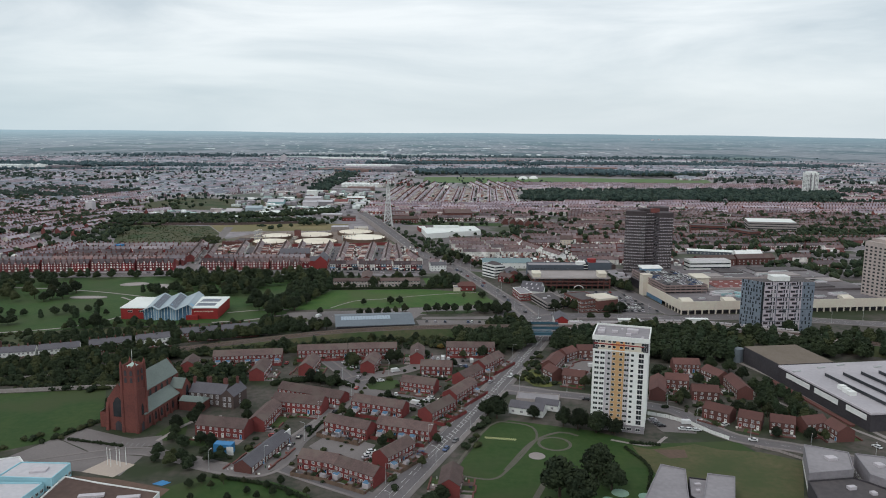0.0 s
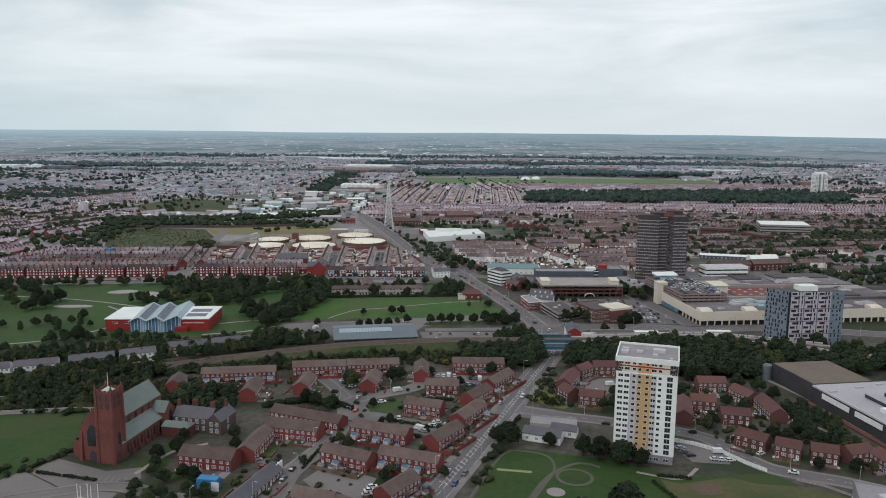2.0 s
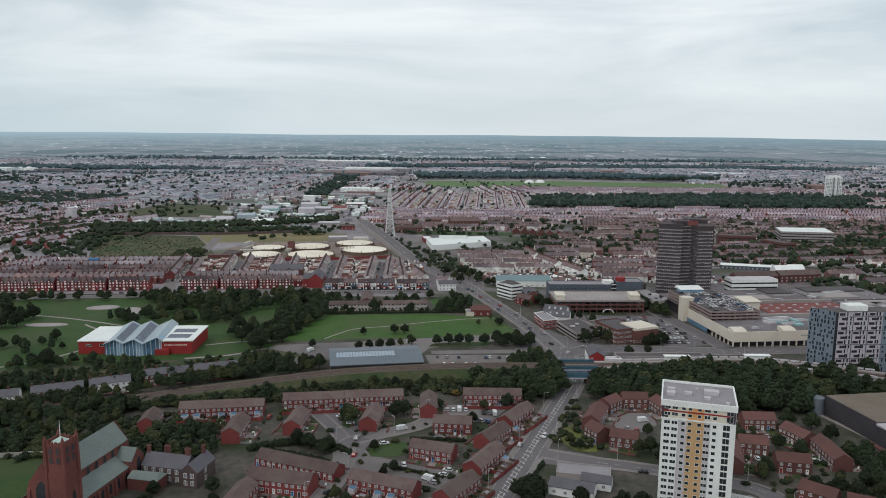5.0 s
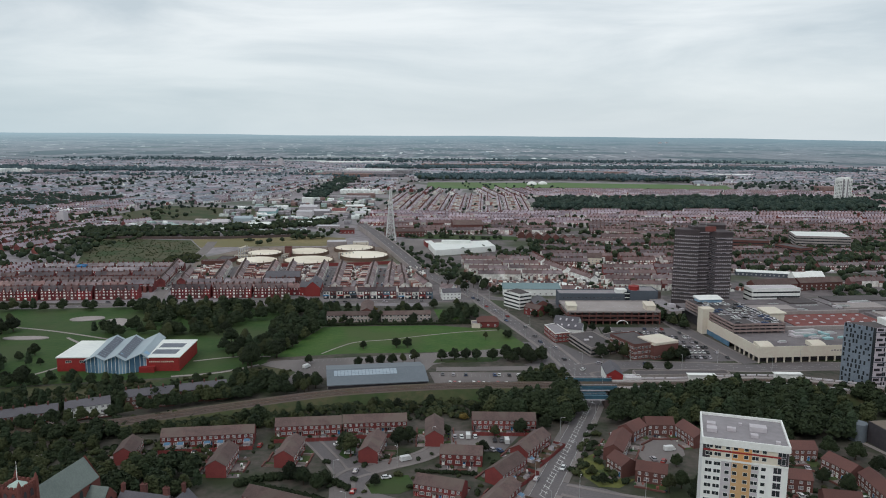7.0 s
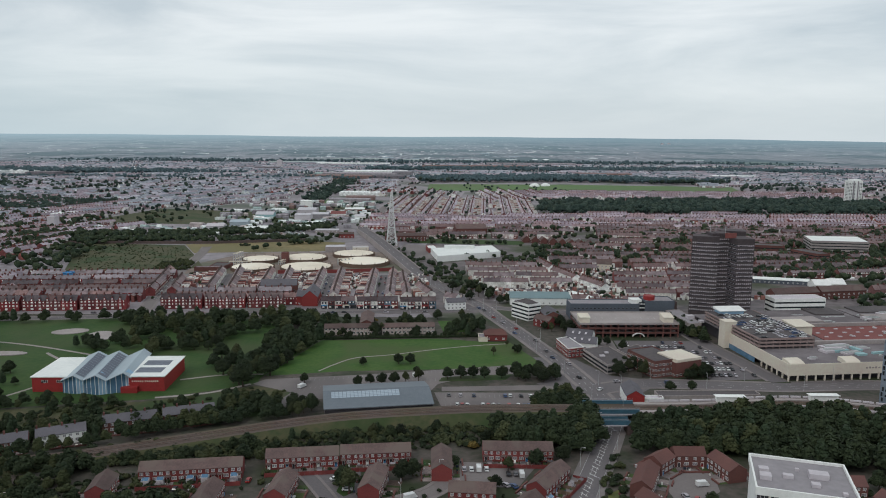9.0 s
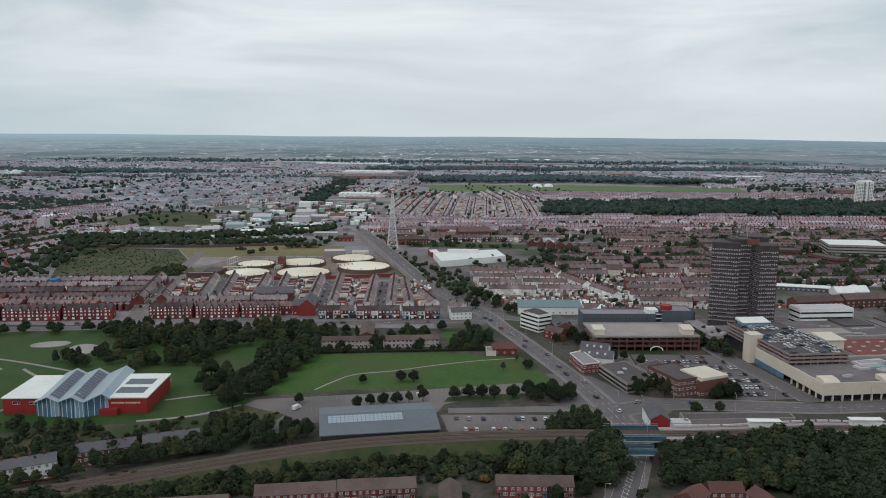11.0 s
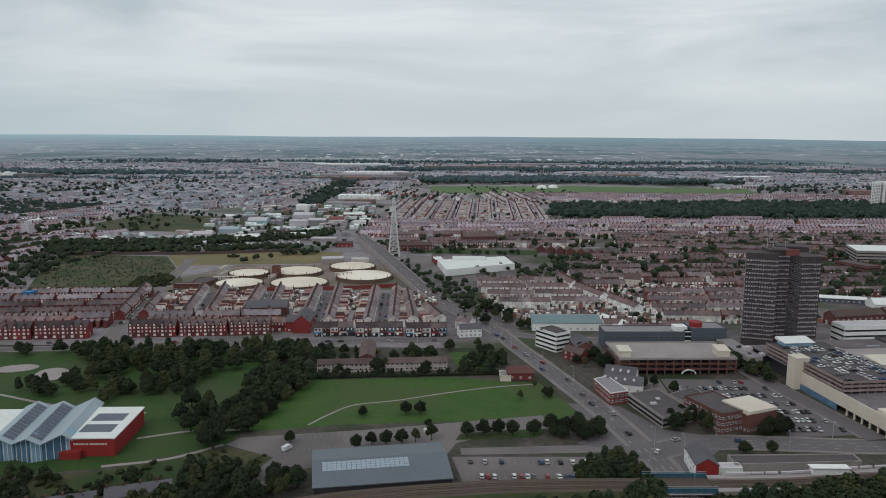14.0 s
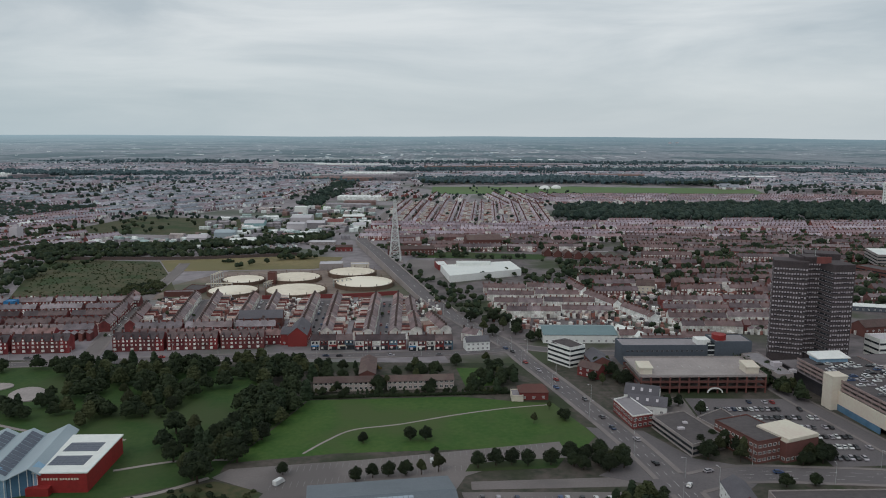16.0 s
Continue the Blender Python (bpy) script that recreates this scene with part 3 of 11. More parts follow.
patch("yard_6", [(-58, 312), (-53, 322), (-47, 325), (-29, 314), (-33, 297), (-48, 298)], M_WORN, 0.045, "grey parking court between terraces", "car park")
patch("yard_7", [(-8, 431), (-8, 448), (16, 447), (24, 444), (15, 425.5), (7, 425)], M_WORN, 0.045, "grey parking court behind the roadside terraces", "car park")
patch("yard_8", [(98, 348), (102, 332), (117, 330), (122, 342), (110, 354)], M_WORN, 0.045, "grey car park beside the tower block", "car park")
patch("lot_1", [(-120, 545), (-115, 553), (-60, 563), (25, 583), (27, 566), (0, 560), (-18, 548), (-22, 536), (-80, 522), (-92, 505), (-104, 508), (-96, 532)], M_WORN, 0.04, "large pale empty car park with faded bays", "car park")
patch("lot_2", [(-20, 534), (44, 535), (30, 513), (-15, 507)], M_WORN, 0.045, "worn grey car park behind the shed", "car park")
patch("lot_3", [(97, 590), (99, 640), (160, 640), (166, 604), (178, 562), (136, 558), (136, 590)], M_ASPHALT, 0.04, "crowded asphalt car park beside the shopping centre", "car park")
patch("lane_1", [(-16, 543), (46, 548), (50, 540), (-16, 536)], M_WORN, 0.05, "grey bus lane beside the car park", "road")
patch("lot_4", [(70, 605), (60, 640), (75, 645), (98, 640), (96, 600)], M_WORN, 0.035, "grey yard behind the roadside shops", "yard")
patch("yard_9", [(-300, 865), (-240, 1000), (-60, 1010), (-52, 905), (-60, 888), (-180, 872)], M_GASYARD, 0.035, "sandy hard ground of the gasworks", "yard")
patch("grass_9", [(-384, 862), (-290, 872), (-262, 905), (-298, 985), (-330, 1050), (-455, 1065), (-430, 980)], M_ROUGH, 0.04, "overgrown derelict plot of scrub and grass", "scrub")
patch("grass_10", [(-300, 992), (-332, 1058), (-300, 1064), (-192, 1092), (-140, 1085), (-140, 1030), (-160, 1012), (-240, 1003)], M_DRY, 0.04, "dry yellow grass behind the gasholders", "grass")
patch("yard_10", [(-72, 1000), (-66, 1075), (-26, 1060), (10, 1075), (-20, 985), (-40, 960)], M_WORN, 0.035, "pale concrete yard below the lattice mast", "yard")
patch("grass_11", [(-300, 1380), (-150, 1380), (-150, 1560), (-300, 1560)], M_ROUGH, 0.03, "rough open ground", "grass")
patch("grass_12", [(-560, 1280), (-270, 1240), (-250, 1420), (-520, 1480)], M_ROUGH, 0.03, "rough overgrown open ground", "grass")
patch("grass_13", [(-60, 1960), (690, 1925), (740, 2150), (300, 2200), (-60, 2180)], M_FIELD_HAZED, 0.03, "long green playing fields far off", "grass")
patch("grass_14", [(-250, 1560), (-205, 1560), (-215, 1720), (-260, 1720)], M_FIELD_HAZED, 0.03, "narrow green field far off", "grass")
patch("grass_15", [(184, 1154), (231, 1156), (249, 1226), (198, 1224)], M_FIELD_HAZED, 0.03, "small bowling green among the houses", "grass")
patch("grass_16", [(-60, 1085), (80, 1075), (90, 1110), (-50, 1125)], M_GRASS, 0.03, "grassy strip behind the white warehouse", "grass")

# paths
for i, (pts, w) in enumerate((
        ([(-87.7, 568.5), (-79.7, 582.4), (-69.1, 595.3), (-48.0, 602.4), (-22.2, 614.4), (3.0, 623.9), (27, 629.8)], 1.2),
        ([(-165, 522), (-140, 530), (-121, 545)], 2.2), ([(-162, 551), (-140, 560), (-118, 562)], 1.8),
        ([(-330, 480), (-260, 505), (-232, 545), (-232, 570), (-262, 600)], 2.0), ([(-420, 640), (-300, 622), (-215, 590), (-170, 582)], 2.0),
        ([(5, 286), (8, 300), (23, 338), (33, 341), (42, 336), (43, 324), (38, 312), (28, 292), (20, 282), (5, 286)], 1.2),
        ([(26, 290), (40, 318), (54, 330), (62, 326)], 1.6), ([(34, 262), (45, 290), (50, 300)], 2.4),
        ([(-126, 316), (-118, 338), (-106, 346)], 2.0), ([(76, 322), (92, 316), (102, 326)], 1.6),
        ([(178, 440), (188, 405), (193, 372), (200, 338), (205, 318)], 2.4), ([(165, 385), (185, 350), (200, 322), (198, 308)], 2.2))):
    mb = Mesh()
    ribbon(mb, pts, -w / 2, w / 2, 0.045 + 0.002 * (i % 3), step=3)
    setting("path_%d" % (i + 1), mb, M_TRODDEN if i in (5, 6, 7) else M_PAVE, "worn grey footpath round the lawn" if i in (5, 6, 7) else "pale paved footpath", "path")

patch("plaza_1", [(40.7 + 3.6 * math.cos(k * math.pi / 10), 304.2 + 3.6 * math.sin(k * math.pi / 10)) for k in range(20)], M_PAVE, 0.06, "round pale paved plaza in the small park", "plaza")
mb = Mesh()
ribbon(mb, [(50 + 7 * math.cos(k * math.pi / 9), 317 + 7 * math.sin(k * math.pi / 9)) for k in range(19)], -0.7, 0.7, 0.052, step=2)
setting("path_13", mb, M_TRODDEN, "worn ring path round a small lawn", "path")
mb = Mesh()
for k in range(46):
    x = 19.5 + 14 * k / 46
    y = 323 - 2.2 * k / 46 + 0.8 * math.sin(k * 2.3)
    mb.tube(x, y, 0.0, 0.4, 0.28, 0.12, 6)
tagged(new("flower_drift", mb.data("flower_drift", mat("white_yellow_blossom", (0.62, 0.6, 0.36), (0.4, 0.42, 0.2), fine=3))), "drift of pale yellow flowers on the lawn", "flowers", kind="stuff")

# bays in the car parks
mb = Mesh()
for k in range(26):
    x = -14 + k * 2.6
    if x < 40:
        mb.box(x, x + 0.1, 526, 531, 0.03, 0.053)
    if x < 28:
        mb.box(x, x + 0.1, 512, 517, 0.03, 0.053)
for k in range(44):
    x = -95 + k * 2.6
    y = 549 + (x + 95) * 0.24
    mb.box(x, x + 0.1, y, y + 5, 0.03, 0.049)
    if x < 0:
        mb.box(x, x + 0.1, y - 14, y - 9, 0.03, 0.049)
for k in range(14):
    x = -158 + k * 2.5
    mb.box(x, x + 0.15, 312 - k * 0.35, 317 - k * 0.35, 0.03, 0.048)
setting("bay_lines", mb, mat("faded_paint", (0.32, 0.32, 0.31), (0.22, 0.22, 0.215), fine=1.5, coarse=0.3), "faded white parking bay lines", "road marking")


# ---- the brick estate ----
DOORS = {}


def door_data(m):
    if m.name not in DOORS:
        mb = Mesh()
        mb.box(-0.5, 0.5, -0.05, 0.05, 0, 2.05)
        mb.box(-0.6, -0.5, -0.09, 0.05, 0, 2.15, 1)
        mb.box(0.5, 0.6, -0.09, 0.05, 0, 2.15, 1)
        mb.box(-0.6, 0.6, -0.09, 0.05, 2.05, 2.2, 1)
        mb.poly([(-0.25, -0.055, 1.3), (0.25, -0.055, 1.3), (0.25, -0.055, 1.8), (-0.25, -0.055, 1.8)], 2)
        DOORS[m.name] = mb.data("door", (m, M_WHITE, M_GLASS))
    return DOORS[m.name]


PORCH = Mesh()
PORCH.solid([(-1.1, -0.9, 2.35), (1.1, -0.9, 2.35), (1.1, 0, 2.35), (-1.1, 0, 2.35)], [(-1.1, -0.9, 2.45), (1.1, -0.9, 2.45), (1.1, 0, 2.95), (-1.1, 0, 2.95)])
PORCH = PORCH.data("porch", M_TILE)
CHIMNEY = Mesh()
CHIMNEY.box(-0.35, 0.35, -0.45, 0.45, -1.2, 1.1)
CHIMNEY.box(-0.42, 0.42, -0.52, 0.52, 1.1, 1.25)
for yy in (-0.22, 0.22):
    CHIMNEY.tube(0, yy, 1.25, 1.65, 0.13, 0.11, 8)
CHIMNEY = CHIMNEY.data("chimney", M_BRICK2)


def terrace(x0, y0, x1, y1, w=8.2, eave=5.0, ridge=7.5, wall=None, roof=None, hip=0.0, label="", chimneys=False, unit=5.3, band=True, group="houses of the brick estate", name="terraced_house_row", w_big=True):
    """A row of two-storey houses under one roof; the line is its ridge."""
    wall, roof = wall or M_BRICK, roof or M_TILE
    m, L = frame_of(x0, y0, x1, y1)
    n = max(1, round(L / unit))
    root = thing(name, m, label or "red brick two-storey terrace with brown tiled roof", "terrace", group)
    mb = Mesh()
    if hip:
        mb.box(-L / 2, L / 2, -w / 2, w / 2, -0.3, eave)
    else:
        gable_shell(mb, L, w, eave, ridge)
    part("wall", mb, wall, root)
    mr = Mesh()
    gable_roof(mr, L, w, eave, ridge, hip=hip)
    part("roof", mr, roof, root, "tiled pitched roof")
    big, small = window_data(1.9, 1.35, M_WHITE, M_NET), window_data(1.25, 1.25, M_WHITE, M_NET)
    doors = (M_WHITE, M_RED, M_DARK, M_CYAN)
    u = L / n
    for i in range(n):
        cx = -L / 2 + u * (i + 0.5)
        flip = 1 if i % 2 else -1
        for s, turn in ((-1, 0), (1, 180)):
            put_window(root, big, cx - flip * u * 0.22, s * w / 2, 0.95, turn)
            put_window(root, small, cx - flip * u * 0.22, s * w / 2, eave - 1.75, turn)
            if s < 0:
                put_window(root, small, cx + flip * u * 0.24, s * w / 2, eave - 1.75, turn)
            part("door", door_data(doors[(i * 3 + int(abs(x0))) % 4]), None, root, m=pose(cx + flip * u * 0.24, s * w / 2, 0.1, 0, 0, turn))
            if s < 0 and band:
                part("porch", PORCH, None, root, m=pose(cx + flip * u * 0.24, s * w / 2, 0, 0, 0, turn))
        if chimneys:
            part("chimney", CHIMNEY, None, root, m=pose(-L / 2 + u * i + 0.6, 0, ridge))
    return root


def build_estate():
    T = terrace
    T(-57.2, 293.2, -41.3, 287.6)
    T(-40.8, 286.6, -23.9, 276.6)
    T(-25.3, 292.3, -14.5, 307.5)
    T(-52.3, 332.0, -31.7, 322.3)
    T(-28.6, 329.8, -3.6, 321.0)
    T(-43.4, 358.6, -17.6, 348.3)
    T(-8.2, 341.0, 3.4, 358.3)
    T(3.6, 366.0, 14.9, 386.2)
    T(8.6, 393.6, 19.4, 408.9)
    T(20.5, 415.1, 32.8, 434.8)
    T(2.0, 452.7, 31.7, 452.5)
    T(-12.5, 415.2, 5.2, 413.7)
    T(-21.3, 388.0, -3.1, 382.1)
    T(-15.3, 429.5, -15.6, 450.0)
    T(-88.1, 442.4, -58.5, 446.4)
    T(-58.0, 447.2, -28.7, 450.5)
    T(-135.1, 429.1, -95.7, 435.0)
    T(-143.2, 408.0, -145.0, 422.3)
    T(-102.0, 397.2, -102.1, 416.9)
    T(-76.9, 406.9, -75.6, 425.5)
    T(-42.8, 412.2, -40.5, 431.1)
    low = "low red brick flats with a long brown roof"
    T(-83.9, 379.7, -49.3, 365.0, eave=3.6, ridge=6.2, w=9, label=low, name="low_flats", band=False)
    T(-82.7, 358.3, -57.4, 352.6, eave=5.2, ridge=8.0, w=10, label=low, name="low_flats", band=False)
    T(-110.2, 327.7, -87.0, 322.9, eave=5.0, ridge=7.8, w=10, label=low, name="low_flats", band=False)
    T(-85.0, 327.5, -81.8, 350.5, eave=5.0, ridge=7.4, w=8, label="red brick wing joining the flats", name="low_flats", band=False)
    T(-80.0, 285.5, -70.4, 316.8, eave=3.0, ridge=5.6, w=8, roof=M_SLATE, wall=M_BRICK2, label="long low row with a dark slate roof and white gables", name="low_row", band=False)
    T(3.0, 266.0, 4.5, 282.0, eave=5.0, ridge=7.6, label="red brick houses beside the main road")
    # brown brick houses on the far side of the road
    B = dict(wall=M_BRICK2, roof=M_TILE_RED, group="brown brick houses by the tower block", label="brown brick houses with reddish tiled roof", band=False, unit=5.6)
    T(133.0, 423.0, 148.0, 422.3, **B)
    T(121.1, 396.0, 133.0, 393.4, **B)
    T(129.6, 377.9, 142.9, 375.5, **B)
    T(149.1, 411.8, 154.2, 398.5, **B)
    T(157.5, 397.0, 156.8, 375.1, **B)
    T(129.0, 353.2, 138.8, 344.2, **B)
    T(141.0, 342.4, 150.1, 337.2, **B)
    T(153.4, 336.9, 163.4, 333.2, **B)
    T(166.0, 333.5, 177.7, 336.9, **B)
    T(180.0, 333.0, 181.5, 322.0, **B)
    T(110.6, 372.4, 117.0, 394.8, **B)
    # the crescent
    T(60.5, 416.4, 68.7, 435.5, **B)
    T(71.0, 439.0, 79.0, 447.0, **B)
    T(82.0, 448.8, 95.0, 448.8, **B)
    T(60.0, 411.2, 64.2, 402.1, **B)
    T(66.6, 401.6, 78.1, 397.6, **B)
    T(99.0, 446.0, 103.0, 431.0, **B)


build_estate()


# ---- trees ----
def crown_mesh(name, lobes, clumps, size, m, seed):
    """A crown of small bent leaf clumps over a few uneven lobes: (x, y, z, rx, rz)."""
    rng = np.random.default_rng(seed)
    mb = Mesh()
    total = sum(l[3] ** 2 for l in lobes)
    for x, y, z, rx, rz in lobes:
        n = int(clumps * rx * rx / total)
        for _ in range(n):
            d = rng.normal(size=3)
            d /= np.linalg.norm(d)
            if d[2] < -0.55:
                d[2] *= -0.6
            r = rng.uniform(0.72, 1.06) ** 0.8
            p = Vector((x + d[0] * rx * r, y + d[1] * rx * r, z + d[2] * rz * r))
            s = size * rng.uniform(0.6, 1.35)
            n0 = (Vector(d) + Vector(rng.normal(size=3) * 0.45)).normalized()
            u = n0.cross((0, 0, 1) if abs(n0.z) < 0.9 else (1, 0, 0)).normalized()
            u = (Matrix.Rotation(rng.uniform(0, 6.28), 3, n0) @ u)
            w = n0.cross(u)
            ring = [p + u * s * rng.uniform(0.7, 1.2) - n0 * s * 0.3, p + w * s * rng.uniform(0.7, 1.2) - n0 * s * 0.25,
                    p - u * s * rng.uniform(0.7, 1.2) - n0 * s * 0.3, p - w * s * rng.uniform(0.7, 1.2) - n0 * s * 0.2]
            tip = p + n0 * s * 0.35
            k = len(mb.v)
            mb.v += [tuple(q) for q in ring] + [tuple(tip)]
            for i in range(4):
                mb.f.append((k + i, k + (i + 1) % 4, k + 4))
                mb.k.append(0)
    # a shaded leafy core keeps the sky from showing everywhere
    for x, y, z, rx, rz in lobes:
        k = len(mb.v)
        for a in range(4):
            for b in range(7):
                th, ph = math.pi * (a + 0.5) / 4, 2 * math.pi * b / 7
                q = rng.uniform(0.6, 0.85)
                mb.v.append((x + rx * q * math.sin(th) * math.cos(ph), y + rx * q * math.sin(th) * math.sin(ph), z + rz * q * math.cos(th)))
        for a in range(3):
            for b in range(7):
                mb.f.append((k + a * 7 + b, k + (a + 1) * 7 + b, k + (a + 1) * 7 + (b + 1) % 7, k + a * 7 + (b + 1) % 7))
                mb.k.append(0)
    return mb.data(name, m)


def trunk_mesh(h, r, limbs, seed):
    rng = np.random.default_rng(seed)
    mb = Mesh()
    mb.tube(0, 0, -0.2, h * 0.5, r * 1.25, r * 0.8, 7)
    mb.tube(0, 0, h * 0.5, h, r * 0.8, r * 0.3, 7)
    for i in range(limbs):
        a = 6.28 * i / limbs + rng.uniform(-0.4, 0.4)
        z = h * rng.uniform(0.4, 0.8)
        e = h * rng.uniform(0.3, 0.55)
        mb.bar((0, 0, z), (math.cos(a) * e, math.sin(a) * e, z + e * 0.9), r * 0.28)
    return mb.data("trunk", M_BARK)


def tree_proto(label, category, lobes, clumps, size, leaf, trunk_h, trunk_r, limbs, seed):
    root = thing("tree", pose(0, 0, 0), label, category, "trees")
    part("trunk", trunk_mesh(trunk_h, trunk_r, limbs, seed), None, root)
    part("crown", crown_mesh("crown", lobes, clumps, size, leaf, seed), None, root)
    return root


# about ten metres high, to be scaled
TREES = [
    (tree_proto("dark green broadleaf tree with a full round crown", "tree", [(0, 0, 5.6, 3.5, 3.4), (2.0, 0.8, 4.4, 2.5, 2.4), (-1.9, 1.0, 4.8, 2.6, 2.6), (0.2, -2.0, 4.2, 2.5, 2.4), (-0.4, 0.6, 7.8, 2.2, 1.9), (0.8, 1.9, 3.6, 2.3, 2.0)], 640, 0.54, M_LEAF, 6, 0.3, 6, 11)),
    (tree_proto("dark green broadleaf tree with a broad uneven crown", "tree", [(-1.2, 0.4, 5.2, 3.1, 3.0), (1.7, -0.6, 5.8, 2.9, 3.0), (0.3, 1.9, 4.4, 2.6, 2.4), (2.6, 1.2, 3.8, 2.1, 1.9), (-2.4, -1.2, 4.0, 2.2, 2.0), (0.6, 0, 8.0, 1.9, 1.6), (0.2, -2.0, 3.6, 2.2, 2.0)], 640, 0.54, M_LEAF, 5.5, 0.32, 7, 23)),
    (tree_proto("olive green broadleaf tree with an open crown", "tree", [(0, 0, 6.4, 2.7, 3.1), (1.4, 1.2, 5.0, 2.0, 1.8), (-1.5, -0.9, 5.3, 2.1, 2.0), (0.3, -0.3, 8.8, 1.4, 1.3)], 360, 0.58, M_LEAF2, 6, 0.25, 6, 37)),
    (tree_proto("tall dark tree with a narrow crown", "tree", [(0, 0, 4.0, 2.0, 2.2), (0.2, 0.1, 6.4, 1.7, 2.4), (0, -0.1, 8.6, 1.05, 1.7)], 330, 0.5, M_LEAF3, 7, 0.25, 5, 41)),
]
BUSHES = []
GOLD = tree_proto("golden yellow shrub beside the railway", "bush", [(0, 0, 1.6, 2.2, 1.7), (1.3, 0.5, 1.2, 1.5, 1.2)], 160, 0.42, M_LEAFGOLD, 1.0, 0.12, 4, 61)
PROTO_USED = set()
tree_rng = random.Random(7)


def tree(x, y, h=None, kind=None, z=0.0, pool=None):
    pool = pool or TREES
    h = h or tree_rng.uniform(8, 12)
    p = pool[kind if kind is not None else tree_rng.choice((0, 0, 1, 1, 2) if pool is TREES else (0, 1))]
    s = h / (10.0 if pool is TREES else 2.7)
    m = pose(x, y, z, 0, 0, tree_rng.uniform(0, 360)) @ Matrix.Diagonal((s * tree_rng.uniform(0.9, 1.15), s * tree_rng.uniform(0.9, 1.15), s, 1))
    if p.name not in PROTO_USED:
        PROTO_USED.add(p.name)
        p.matrix_basis = m
        return p
    made = copy_thing(p, Matrix())
    made.matrix_basis = m
    return made


SHRUBS = []  # poses of low shrubs
WOOD = []  # poses of the trees of the dense belts


def scatter(poly, n, gap, h0, h1, pool=None, z=0.0, kinds=None, avoid=(), wood=False):
    xs, ys = [p[0] for p in poly], [p[1] for p in poly]
    got, tries = [], 0
    while len(got) < n and tries < n * 60:
        tries += 1
        p = (tree_rng.uniform(min(xs), max(xs)), tree_rng.uniform(min(ys), max(ys)))
        if not inside(p, poly) or any(math.hypot(p[0] - q[0], p[1] - q[1]) < gap for q in got) or any(inside(p, a) for a in avoid):
            continue
        got.append(p)
        if pool is BUSHES:
            h = tree_rng.uniform(h0, h1) / 2.7
            SHRUBS.append((tree_rng.choice(kinds or (0, 1)), pose(*p, z, 0, 0, tree_rng.uniform(0, 360)) @ Matrix.Diagonal((h, h, h, 1))))
            continue
        if wood:
            h = tree_rng.uniform(h0, h1)
            WOOD.append((tree_rng.choice((0, 1, 1, 2, 3)), pose(*p, z, 0, 0, tree_rng.uniform(0, 360)) @ Matrix.Diagonal((h / 9.0, h / 9.0, h / 10, 1))))
            continue
        tree(*p, tree_rng.uniform(h0, h1), tree_rng.choice(kinds) if kinds else None, z, pool)


def hedge(pts, h):
    """A close line of clipped shrubs."""
    c = smooth(pts, 1.3)
    for q in c:
        s = h * tree_rng.uniform(0.85, 1.15) / 2.2
        SHRUBS.append((0, pose(q.x + tree_rng.uniform(-0.2, 0.2), q.y, 0, 0, 0, tree_rng.uniform(0, 360)) @ Matrix.Diagonal((s * 0.6, s * 0.6, s, 1))))


